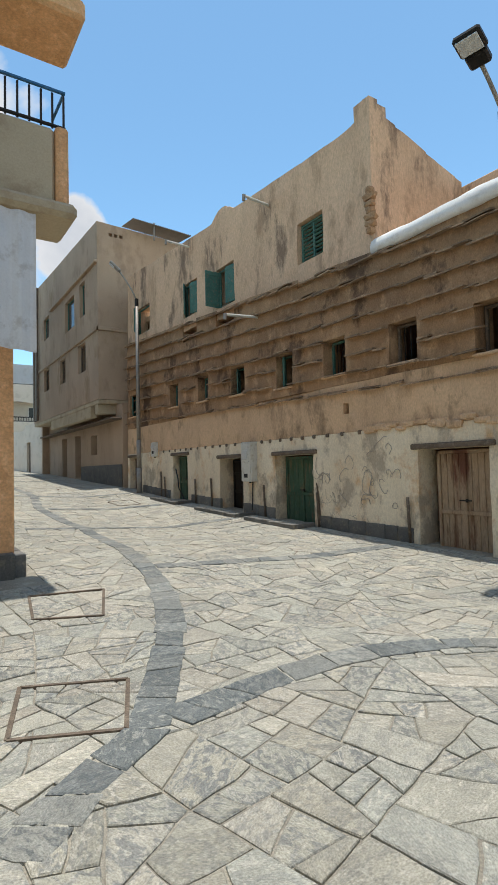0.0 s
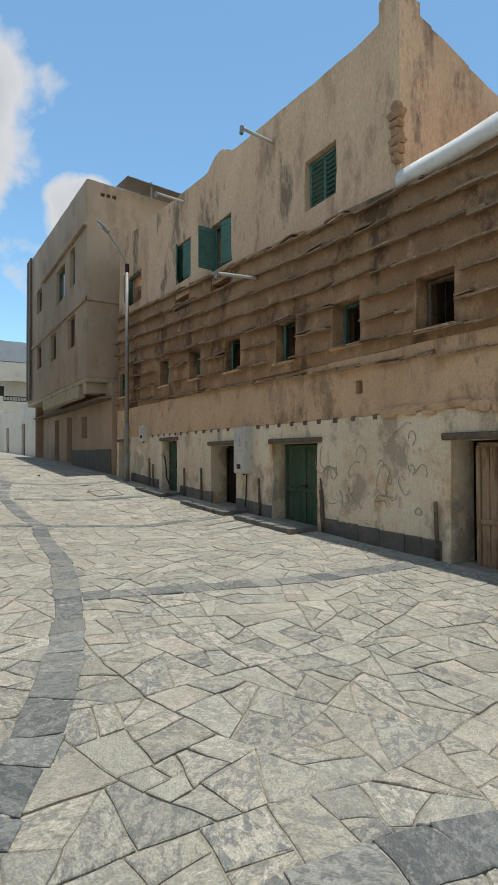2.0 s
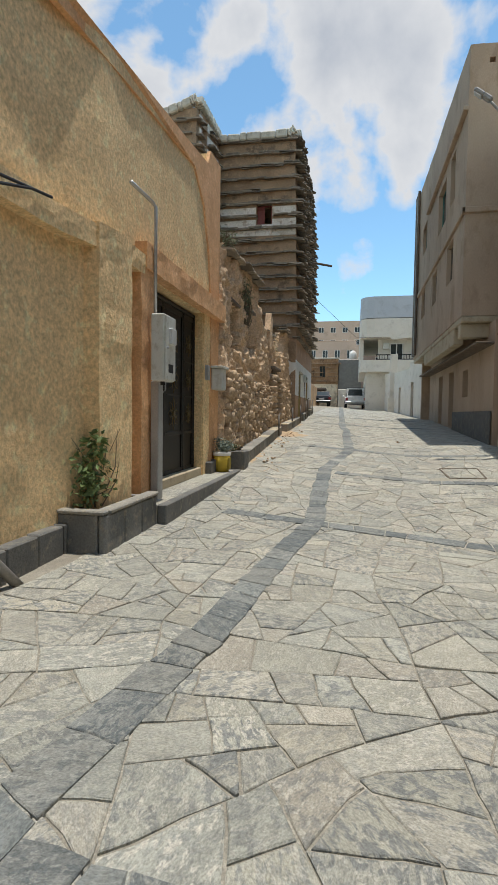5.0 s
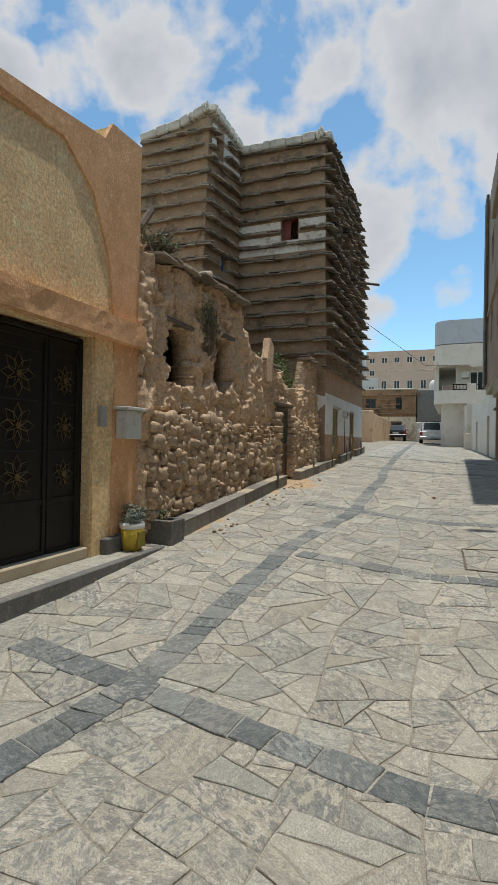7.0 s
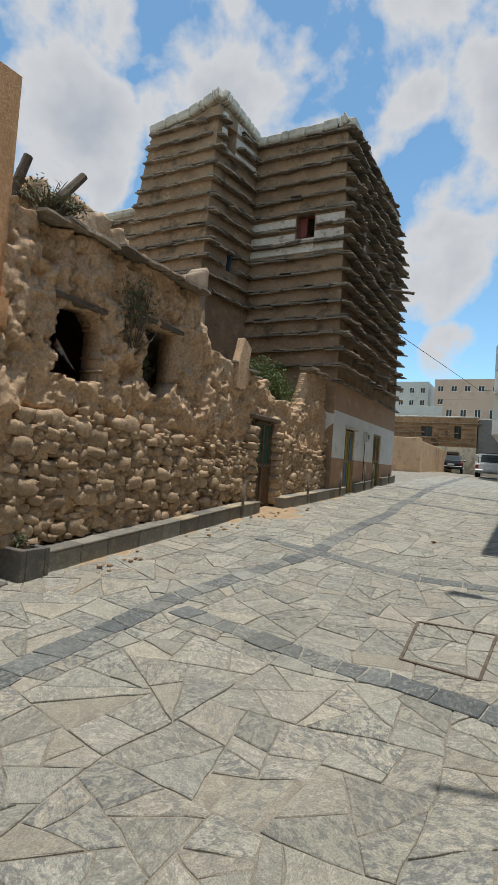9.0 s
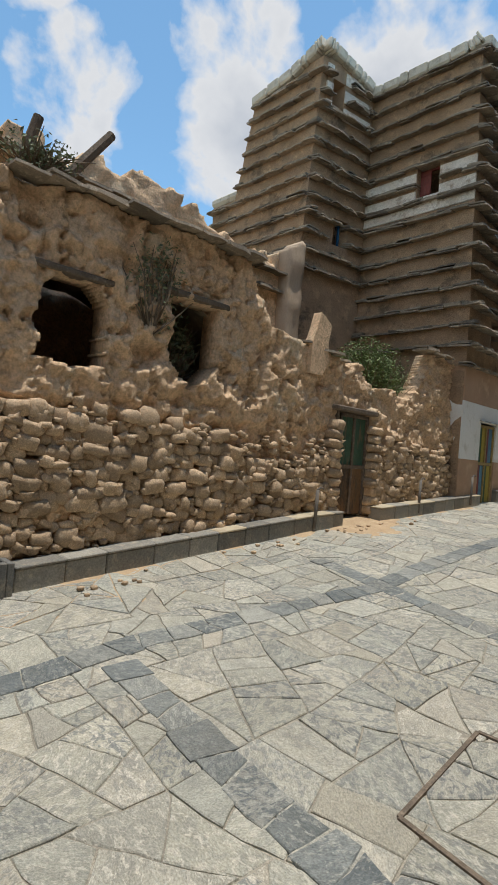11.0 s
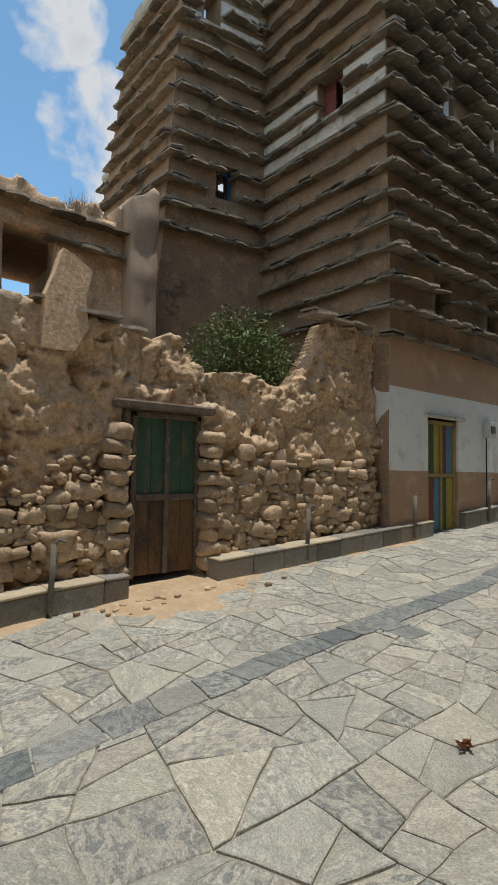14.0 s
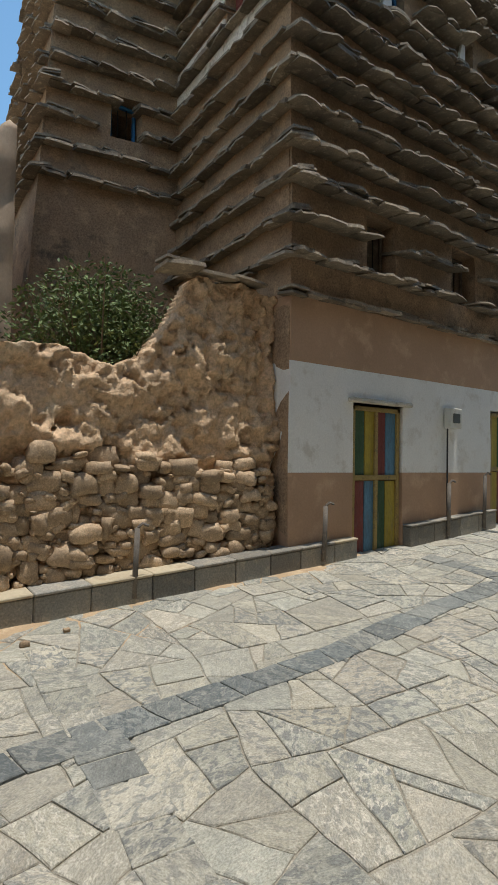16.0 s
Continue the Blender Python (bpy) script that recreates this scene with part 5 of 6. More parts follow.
part("rear_wall", Mesh().box(-5, -4.6, 14.95, 22, -.2, 5.6, .03).box(-4.6, -1.72, 21.7, 22, -.2, 6.2, .03).box(-5, -1.7, 14.96, 15.3, -.2, 5.8, .03).box(-4.6, -1.75, 15.3, 22, 5.85, 6.0, .03), M_MUD, bw)
part("buttress", panel(Mesh(), 22.2, 22.7, -.2, 6.9, lambda u, v, d: (-1.0 - d - .05 * fbm(u, v, 1, 1.5), u, v), .5, (), .12, .03, 2, top=curve_through([(22.2, 6.5), (22.42, 6.6), (22.6, 6.78), (22.7, 6.72)])), M_B2, bw, "pale plastered buttress", True)
for a, b in (((.2, 15.7, 4.5), (.45, 15.95, 5.75)), ((.3, 15.9, 4.5), (.5, 16.9, 5.95)), ((.0, 16.2, 4.6), (.3, 16.4, 5.15))):
    bmz = thing("roof_beam", "bare broken roof beam jutting over the ruin", "beam", "broken roof beams")
    part("timber", Mesh().tube([a, [(p + q) / 2 for p, q in zip(a, b)], b], [.07, .075, .065], 7), M_TIMBER, bmz)
rb = thing("rubble_heap", "heap of earth and rubble behind the ruined wall", "rubble")
vs, fs = [], []
nx, ny = 16, 40
for j in range(ny + 1):
    for i in range(nx + 1):
        x, y = -1.3 + 2.6 * i / nx, 14.96 + 10.2 * j / ny
        hgt = float(np.interp(y, [15, 18, 18.8, 19.6, 21, 25.2], [4.2, 4.1, 3.3, 2.6, 1.2, 1.3]))
        fade = 1 if i < nx - 1 else .93
        vs.append((x, y, hgt * fade + .18 * fbm(x, y, 0, 1.3)))
for j in range(ny):
    for i in range(nx):
        a = j * (nx + 1) + i
        fs.append((a, a + 1, a + nx + 2, a + nx + 1))
part("earth", Mesh().add(vs, fs), M_DUST, rb, smooth=True)


def shrub(name, label, at, radii, n, size, mat, seed, tw=60):
    s_ = thing(name, label, "shrub", at=at)
    part("stems", twigs(Mesh(), (0, 0, -radii[2]), (radii[0], radii[1], radii[2]), tw, seed, .01), M_TWIG, s_)
    part("crown", leaf_cloud(Mesh(), (0, 0, 0), radii, n, size, seed + 1), mat, s_)


shrub("green_shrub", "wild green bush growing behind the ruined wall", (.5, 23.45, 3.45), (.72, .98, .92), 15000, .034, M_LEAF, 31, 160)
shrub("dry_shrub", "tangled dry bush inside a ruined window", (1.0, 17.75, 3.15), (.3, .45, .5), 1800, .035, M_LEAFD, 51, 120)
shrub("hanging_weeds", "grey-green weeds hanging on the mud wall", (1.6, 17.05, 3.75), (.1, .42, .6), 700, .03, M_LEAFD, 61, 50)
shrub("wall_weeds", "weeds sprouting on the broken wall head", (1.4, 15.6, 4.75), (.3, .5, .22), 700, .03, M_LEAFD, 71, 80)
shrub("door_weeds", "green weeds beside the ruin door", (1.25, 20.93, 1.9), (.05, .05, .6), 260, .03, M_LEAF, 75, 12)
dg_ = Mesh()
r = random.Random(5)
for _ in range(420):
    u = r.choice((r.uniform(15, 18.6), r.uniform(15, 19), r.uniform(21.3, 21.7)))
    x = r.uniform(.3, 1.5) if u < 20 else r.uniform(-1.5, -1.35)
    zz = TOP_R(u) - .02 if u < 20 else 6.1
    hgt = r.uniform(.12, .4)
    a = r.uniform(0, 6.3)
    b = Vector((math.cos(a), math.sin(a), 0)) * .006
    e = Vector((r.uniform(-.12, .12), r.uniform(-.12, .12), hgt))
    o = Vector((x, u, zz))
    dg_.add([o - b, o + b, o + e], [(0, 1, 2)])
tagged(part("dry_grass", dg_, M_DRY), "dry grass along the broken wall heads", "grass", kind="stuff")


# ---------------------------------------------------------------- slate tower
def tower():
    h = thing("slate_tower", "tall dark earth tower house ringed with projecting slates", "tower")
    X, Y0, Y1 = 1.85, 25.22, 32.3
    face = lambda v: .025 * max(0, v - 4.2)
    doors = [(26.26, 27.22, .2, 3.0), (29.36, 30.38, .2, 3.1)]
    PX = lambda u, v, d: (X - d - face(v), u, v)
    part("painted_base", panel(Mesh(), Y0, Y1, .2, 2.1, PX, .5, doors, .3, .012, 1), M_TAUPE, h, "brown painted base")
    part("whitewashed_band", panel(Mesh(), Y0, Y1, 2.102, 3.42, PX, .5, doors, .2, .012, 1), M_WHITE, h, "whitewashed band round the doors")
    part("brown_band", panel(Mesh(), Y0, Y1, 3.422, 4.2, PX, .5, (), .3, .012, 1), M_TAUPE, h, "brown painted band")
    wins = [(26.5, 27.05, 4.66, 5.5), (28.33, 28.95, 4.66, 5.5), (30.8, 31.3, 4.7, 5.45), (26.9, 27.3, 8.4, 9.2), (28.6, 29.0, 8.3, 9.0), (30.3, 30.7, 8.2, 8.9)]
    topf = curve_through([(Y0, 11.55), (29.5, 11.45), (31.2, 11.05), (Y1, 10.5)])
    part("street_wall", panel(Mesh(), Y0, Y1, 4.202, 11.6, PX, .5, wins, .25, .03, 1.5, top=topf), M_TOWER, h, "dark earth wall between the slates")
    swin = [(.27, .84, 8.42, 9.18)]
    part("south_wall", panel(Mesh(), -1.45, X - .02, .2, 11.55, lambda u, v, d: (u - (face(v) if u > 1.5 else 0), Y0 + d, v), .5, swin, .25, .03, 1.5), M_TOWER, h)
    west = Mesh()
    # wing that stands back from the street
    WX, WY = -1.2, 23.2
    sx = lambda u: WX - .17 * (Y0 - u)
    wwin = [(24.13, 24.62, 7.3, 7.98), (23.75, 24.15, 10.75, 11.4)]
    part("wing_wall", panel(Mesh(), WY, Y0, 0, 11.85, lambda u, v, d: (sx(u) - d, u + (.06 * (v - 8) if u < 23.5 else 0), v), .5, wwin, .25, .03, 1.5), M_TOWER, h)
    part("wing_side", panel(Mesh(), -4.5, sx(WY), 0, 11.85, lambda u, v, d: (u + (.13 * (v - 7) if u < -3 else 0), WY + d + .06 * (v - 8), v), .5, (), .25, .03, 1.5, top=curve_through([(-4.5, 11.45), (sx(WY), 11.85)])), M_TOWER, h)
    part("west_block", panel(Mesh(), -6.0, -3.3, 0, 9.35, lambda u, v, d: (u, 23.9 + d, v), .5, (), .3, .03, 1.5), M_TOWER, h, "lower block behind the wing")
    for z in (7.8, 8.25, 8.7, 9.15):
        slate_row(-6.1, -3.2, lambda u, z=z: z + .02 * fbm(u, z, 0, .8), lambda u, q: (u, 23.92, q), (0, -1, 0), (-1, 0, 0), .26, west, None, (), (.25, .55), (.025, .045), .13, .6, 3)
    part("west_slates", west, M_SLATEJ, h)["kind"] = "stuff"
    part("parapet_cap", Mesh().box(-6.05, -3.3, 23.8, 24.2, 9.352, 9.62, .08), M_CAP, h)
    part("rear_wall", Mesh().box(-5.5, -5.1, 25, Y1, 0, 9, .03).box(-5.1, X - .5, Y1 - .4, Y1, 0, 10.3, .03), M_TOWER, h)
    part("roof", Mesh().box(-3.2, X - .4, 25.6, Y1 - .3, 10.1, 10.3, .03).box(-3.2, -1.8, 23.5, 25.6, 10.6, 10.8, .03), M_TOWER, h)
    # added slabs inside that keep bright sky from showing through the windows
    part("inner_wall", Mesh().box(-3.2, -2.8, 23.9, 25.2, 5, 11, .02).box(-.6, 1.2, 26.4, 26.7, 5, 11, .02), M_TOWER, h)
    wl = lambda nm, me: part(nm, me, M_COURSE, h)
    for a, b in ((-1.4, .25), (.86, X - .1)):
        for z in (8.0, 8.28, 8.73):
            wl("white_course", Mesh().box(a, b, Y0 - .035, Y0 + .02, z, z + (.23 if z < 8.1 else .33), .015))
    wl("white_sill", Mesh().box(.252, .858, Y0 - .03, Y0 + .02, 8.0, 8.42, .01))
    for z in (10.5, 10.95, 11.4):
        for a, b in ((23.55, 23.74), (24.16, 25.1)):
            wl("white_course", Mesh().prism([(a, z), (b, z), (b, z + .3), (a, z + .3)], 0, .05, lambda u, v, d: (sx(u) + .03 - d, u, v)))
    for a, b, c, d in wins:
        part("window_reveal", Mesh().prism([(a - .02, c), (a - .22, c - .05), (a - .02, d)], 0, .05, lambda u, v, q: (X + .03 - q, u, v)) if c > 8 else Mesh().box(X - .3, X - .26, a, b, c, d), M_WHITE if c > 8 else M_TIMBER, h)
    # parapet caps
    for pts, nm in ((((X - .16, Y0 - .03, 11.62), (X - .16, 27.5, 11.58), (X - .16, 29.4, 11.5), (X - .15, 31.2, 11.1)), "a"), (((-1.2, Y0 - .03, 11.6), (0, Y0 - .03, 11.58), (1.4, Y0 - .03, 11.6), (1.68, Y0 - .02, 11.75)), "b"), (((sx(23.4) + .02, 23.4, 12.1), (sx(23.7) + .02, 23.7, 12.03), (sx(24.5) + .02, 24.5, 11.85), (WX + .02, 25.3, 11.6)), "c"), (((-3.95, 23.43, 11.6), (-2.5, 23.43, 11.8), (-1.7, 23.43, 12.05), (-1.5, 23.43, 12.13)), "d")):
        P4 = [Vector(p) for p in pts]
        n = 10
        line = []
        for a, b in zip(P4, P4[1:]):
            line += [a.lerp(b, k / n) + Vector((0, 0, .02 * fbm(*a.lerp(b, k / n), 2))) for k in range(n)]
        line.append(P4[-1])
        k = 0
        while k < len(line) - 1:
            e = min(len(line) - 1, k + rnd.randint(2, 4))
            a, b = line[k], line[e]
            d = (b - a).normalized()
            side = d.cross(Vector((0, 0, 1))).normalized()
            m = Matrix((side, d, side.cross(d))).transposed().to_4x4()
            w, t = rnd.uniform(.15, .19), rnd.uniform(.12, .16)
            part("cap_slab", Mesh().box(-w, w, -.01, (b - a).length - .012, -.14, t, .045, Matrix.Translation(a) @ m), M_CAP, h, "pale lime cap slab")
            k = e
    # slate rings: the lower ones piece by piece, the upper ones joined
    pieces, joined = [], Mesh()
    zs = [4.2 + .45 * i for i in range(17)]
    for i, z in enumerate(zs):
        wob = lambda u, z=z, i=i: z + .03 * fbm(u, i * 3.0, 0, .8)
        gp_ = [(a - .03, b + .03, c, d) for a, b, c, d in wins]
        if z < 11.5:
            slate_row(Y0 - .1, Y1 - max(0, (z - 10.3)) * 1.5, wob, lambda u, q: (X - .03 - face(q), u, q), (1, 0, 0), (0, -1, 0), .38 if i else .2, joined, pieces if i < 8 else None, gp_, (.2, .48), (.025, .05), .13, .6, 3 if i > 2 else 2)
        if i > 0 and z < 11.5:
            slate_row(-1.2, X + .08 - face(z), wob, lambda u, q: (u, Y0 + .03, q), (0, -1, 0), (-1, 0, 0), .24, joined, None, [(.25, .86, 8.45, 9.15)], (.3, .62), (.025, .045), .13, .7, 3)
        if z > 6.1:
            slate_row(WY, Y0, wob, lambda u, q: (sx(u) - .03, u + (.06 * (q - 8) if u < 23.5 else 0), q), (1, 0, 0), (0, -1, 0), .27, joined, None, [(a, b, c, d) for a, b, c, d in wwin], (.25, .55), (.025, .045), .13, .7, 3)
            slate_row(-4.5, sx(WY) + .12, wob, lambda u, q: (u + (.13 * (q - 7) if u < -3 else 0), WY + .03 + .06 * (q - 8), q), (0, -1, 0), (-1, 0, 0), .22, joined, None, (), (.25, .55), (.025, .045), .13, .6, 3)
            slate_row(WY + .3, Y1, wob, lambda u, q: (-4.45 + .13 * (q - 7), u, q), (-1, 0, 0), (0, 1, 0), .25, joined, None, (), (.3, .6), (.03, .05), .1, .1)
    for n_, (k, m) in enumerate(pieces):
        if n_ < 300:
            part("slate", SLATE_DATA[k], None, h, m=m)
        else:
            joined.add(*SLATES[k], m)
    part("slate_rows", joined, M_SLATEJ, h, "rows of projecting schist slates")["kind"] = "stuff"
    return h


tower()
gd = "painted tower doors"
plank_door("striped_door", "narrow door of green, yellow, red and blue boards", 26.28, 27.2, .95, 2.97, 1.77, M_PGRN, 4, (.52,), frame_mat=M_OCHREFRAME, group=gd, mats=(M_PGRN, M_PYEL, M_PRED, M_PBLU), handle=False)
plank_door("yellow_door", "narrow door of yellow and green boards", 29.4, 30.34, 1.1, 3.07, 1.77, M_PYEL, 4, (.52,), frame_mat=M_OCHREFRAME, group=gd, mats=(M_PYEL, M_PGRN, M_PYEL, M_PRED), handle=False)
tagged(part("door_lintel", Mesh().box(1.6, 1.93, 26.16, 27.36, 3.0, 3.06, .02), M_CAP), "rough stone lintel over the striped door", "lintel", "doorway lintels")
casement("red_window", "small tower window with a faded red shutter", 0, .56, 8.44, 9.16, 0, M_PRED, "tower windows", leaf=((1, 0),))
o = bpy.data.objects["red_window"]
o.matrix_basis = pose(.55, 25.42, 8.44, 0, 0, 90)
casement("blue_window", "small blue wooden window in the tower wing", 24.15, 24.6, 7.32, 7.96, -1.56, M_BLUEW, "tower windows", bars=2)
for y0, y1, z0, z1 in ((26.52, 27.03, 4.68, 5.48), (28.36, 28.92, 4.68, 5.48), (26.92, 27.28, 8.42, 9.18)):
    casement("slate_window", "small dark tower window with wooden bars", y0, y1, z0, z1, 1.6, M_TIMBER if z0 < 8 else M_BLUEW, "tower windows", bars=2)
lm = thing("wall_meter", "small grey meter box with a cable on the whitewashed wall", "meter box", at=(1.86, 28.26, 2.75))
part("body", Mesh().box(0, .12, -.14, .14, 0, .3, .012), M_BOX, lm)
part("window", Mesh().box(.12, .135, -.08, .08, .08, .22, .005), M_GLASS, lm)
part("cable", Mesh().tube([(.04, -.1, 0), (.04, -.1, -.9), (.05, -.1, -1.65)], .012, 6), M_RUBBER, lm)
pr = thing("tower_spout", "dark wooden spout jutting from the tower", "spout", at=(1.85, 29.2, 8.0))
part("timber", Mesh().tube([(-.2, 0, .15), (1.05, .25, -.05)], .05, 7), M_TIMBER, pr)


# ---------------------------------------------------------------- the end of the street
def simple_window(parent, P, u0, u1, v0, v1, fr=M_WHITE, deep=.12):
    w = part("window", Mesh().prism([(u0, v0), (u1, v0), (u1, v1), (u0, v1)], deep, deep + .05, P), M_GLASS, parent, "dark glass window")
    f = min(.1, (u1 - u0) * .08)
    q = Mesh()
    for a, b, c, d in ((u0, u0 + f, v0, v1), (u1 - f, u1, v0, v1), (u0 + f, u1 - f, v1 - f, v1), (u0 + f, u1 - f, v0, v0 + f), ((u0 + u1 - f) / 2, (u0 + u1 + f) / 2, v0 + f, v1 - f)):
        q.prism([(a, c), (b, c), (b, d), (a, d)], deep - .04, deep, P)
    part("window_frame", q, fr, w)


def block(name, label, x0, x1, y0, y1, z0, z1, mat, wins_s=(), wins_w=(), wins_e=(), fr=M_WHITE, group=""):
    """A building with windows that go into its walls: towards the street's start (s), its left (w) or right (e) side."""
    h = thing(name, label, "building", group)
    PS = lambda u, v, d: (u, y0 + d, v)
    PW = lambda u, v, d: (x0 + d, u, v)
    PE = lambda u, v, d: (x1 - d, u, v)
    part("wall", panel(Mesh(), x0, x1, z0, z1, PS, .3, wins_s, 3, 0), mat, h)
    part("wall", panel(Mesh(), y0 + .3, y1, z0, z1, PW, .3, wins_w, 3, 0), mat, h)
    part("wall", panel(Mesh(), y0 + .3, y1, z0, z1, PE, .3, wins_e, 3, 0), mat, h)
    part("roof", Mesh().box(x0 + .3, x1 - .3, y0 + .3, y1, z1 - .7, z1 - .5), mat, h)
    part("parapet", Mesh().box(x0 - .06, x1 + .06, y0 - .06, y0 + .1, z1 + .003, z1 + .12, .02).box(x0 - .06, x0 + .1, y0 + .1, y1, z1 + .003, z1 + .12, .02), mat, h)
    for P, ws in ((PS, wins_s), (PW, wins_w), (PE, wins_e)):
        for w in ws:
            simple_window(h, P, *w, fr)
    return h


# low white garden wall on the right, beyond the overhang
gw_ = thing("white_garden_wall", "weathered white garden wall with doorways", "wall")
PG = lambda u, v, d: (7.5 - .09 * (u - 33.5) + d, u, v)
part("wall", panel(Mesh(), 33.5, 48.0, .8, 4.7, PG, .3, [(36.4, 37.2, .8, 3.3), (40.5, 41.2, .8, 3.2)], .6, .02, .8, top=curve_through([(33.5, 4.45), (38, 4.5), (38.05, 4.15), (43, 4.3), (48, 4.6)])), M_CREAM, gw_, "whitewashed wall")
part("door", Mesh().prism([(36.42, 1), (37.18, 1), (37.18, 3.28), (36.42, 3.28)], .12, .18, PG), M_TIMBER, gw_)
part("door", Mesh().prism([(40.52, 1), (41.18, 1), (41.18, 3.18), (40.52, 3.18)], .12, .18, PG), M_TIMBER, gw_)
part("pier", Mesh().box(6.35, 6.85, 43.2, 43.7, 1.2, 5.6, .02).box(6.25, 6.95, 43.0, 43.9, 1.2, 2.6, .02), M_CREAM, gw_, "square gate pier")


def white_house():
    h = thing("white_house", "cream three-storey house with a rounded balcony", "building", at=(-1.7, 0, 0))
    x0, x1, y0, y1 = 6.0, 16, 47.0, 60
    PS, PW = (lambda u, v, d: (u, y0 + d, v)), (lambda u, v, d: (x0 + d, u, v))
    part("ground_wall", panel(Mesh(), x0 + .5, x1, 1, 4.7, lambda u, v, d: PS(u, v, d + .6), .3, (), 2, 0), M_CREAM, h)
    part("ground_wall", panel(Mesh(), y0 + .9, y1, 1, 4.7, lambda u, v, d: PW(u, v, d + .5), .3, [(49.2, 51.4, 1, 4.0)], 2, 0), M_CREAM, h)
    ws = [(8.3, 9.3, 6.0, 7.1), (11, 12.4, 5.9, 7.1)]
    ww = [(48.6, 49.2, 5.6, 7.3), (50.2, 50.8, 5.6, 7.3), (51.8, 52.4, 5.6, 7.3), (53.4, 54.0, 5.6, 7.3)]
    # storeys with a rounded corner
    for za, zb, mat, nm in ((4.7, 5.6, M_CREAM, "balcony_parapet"), (7.3, 8.7, M_CREAM, "upper_wall"), (8.75, 10.35, M_PALE, "roof_screen")):
        poly = [(x0, y1), (x0, y0 + 1.0), (x0 + .12, y0 + .5), (x0 + .5, y0 + .12), (x0 + 1, y0), (x1, y0), (x1, y1)]
        m = Mesh().prism(poly, za, zb, lambda u, v, d: (u, v, d))
        part(nm, m, mat, h, "pale metal roof screen" if mat is M_PALE else "rounded cream wall")
    part("recessed_wall", panel(Mesh(), x0 + 1.4, x1, 5.6, 7.3, lambda u, v, d: PS(u, v, d + 1.2), .3, [(8.3, 9.3, 5.7, 7.0), (11, 12.4, 6.0, 7.0)], 2, 0), M_CREAM, h)
    part("street_wall", panel(Mesh(), y0 + 1.2, y1, 5.6, 7.3, PW, .3, ww, 2, 0), M_CREAM, h)
    part("arch_soffit", Mesh().prism([(x0 + 2.2, 7.3), (x0 + 2.4, 7.1), (x0 + 4, 7.28), (x0 + 5.6, 7.1), (x0 + 5.8, 7.3)], 0, .2, PS), M_CREAM, h)
    for a, b, c, d in ww:
        simple_window(h, PW, a, b, c, d)
    simple_window(h, lambda u, v, d: PS(u, v, d + 1.2), 8.3, 9.3, 5.7, 7.0)
    simple_window(h, lambda u, v, d: PS(u, v, d + 1.2), 11, 12.4, 6.0, 7.0)
    rl = part("balcony_railing", Mesh().box(x0 + 1.2, x1, y0 + .1, y0 + .16, 5.95, 6.02).box(x0 + 1.2, x1, y0 + .1, y0 + .16, 5.62, 5.68), M_DARKMETAL, h, "dark balcony railing")
    for i in range(40):
        part("bar", Mesh().box(x0 + 1.25 + i * .2, x0 + 1.29 + i * .2, y0 + .11, y0 + .15, 5.66, 5.97), M_DARKMETAL, rl)
    part("air_conditioner", Mesh().box(7.75, 8.25, y0 + .7, y0 + 1.15, 6.5, 6.95, .03), M_BOX, h)


white_house()
block("pink_house", "narrow pinkish house behind the cream one", 4.6, 6.0, 62, 70, 1.5, 9.5, M_PINK)
# old slate-ledged house across the end of the street
eh = thing("end_house", "old brown house with slate ledges closing the street", "building")
PE_ = lambda u, v, d: (u, 62 + d, v)
part("lower_wall", panel(Mesh(), -9, 2.2, 1.5, 4.6, PE_, .4, (), .8, .05, .5), M_LIME, eh)
part("upper_wall", panel(Mesh(), -9, 2.2, 4.602, 7.2, PE_, .4, [(0.3, .9, 5.3, 6.5), (-2.6, -1.6, 5.4, 6.4)], .8, .05, .5), M_BROWN, eh)
part("door", Mesh().prism([(-6.6, 1.6), (-5.6, 1.6), (-5.6, 3.6), (-6.6, 3.6)], -.03, .02, PE_), M_TIMBER, eh)
sl = Mesh()
for i in range(5):
    slate_row(-9, 2.2, lambda u, i=i: 4.9 + .45 * i, lambda u, z: (u, 62.02, z), (0, -1, 0), (-1, 0, 0), .3, sl, None, ((.3, .9, 5.3, 6.5), (-2.6, -1.6, 5.4, 6.4)), (.5, 1.2), (.05, .1), .1, .2)
part("slate_rows", sl, M_SLATEA, eh)["kind"] = "stuff"
part("roof_cap", Mesh().box(-9, 2.3, 61.9, 62.6, 7.2, 7.36, .05), M_CAP, eh, "pale roof edge")
part("body", Mesh().box(-9, 2.2, 62.4, 70, 1.5, 7.1, .05), M_BROWN, eh)
simple_window(eh, PE_, .3, .9, 5.3, 6.5, M_TIMBER, .2)
simple_window(eh, PE_, -2.6, -1.6, 5.4, 6.4, M_TIMBER, .2)
gs = thing("grey_shed", "grey sheet-clad shed with a pale gate", "shed")
part("wall", Mesh().box(2.25, 4.6, 62.2, 68, 1.5, 7.2, .04), M_ROOFSHEET, gs)
part("gate_wall", Mesh().box(2.3, 4.6, 60.5, 60.8, 1.6, 4.0, .04), M_CREAM, gs)
part("gate", Mesh().box(2.7, 4.2, 60.42, 60.48, 1.7, 3.6, .02), M_CREAM, gs, "pale sheet-metal gate")
wt = thing("water_tank", "white round water tank on a roof", "tank", at=(3.7, 63.5, 7.2))
part("tank", Mesh().tube([(0, 0, 0), (0, 0, .7), (0, 0, .95), (0, 0, 1.05)], [.4, .4, .25, .08], 14), M_WHITE, wt, smooth=True)
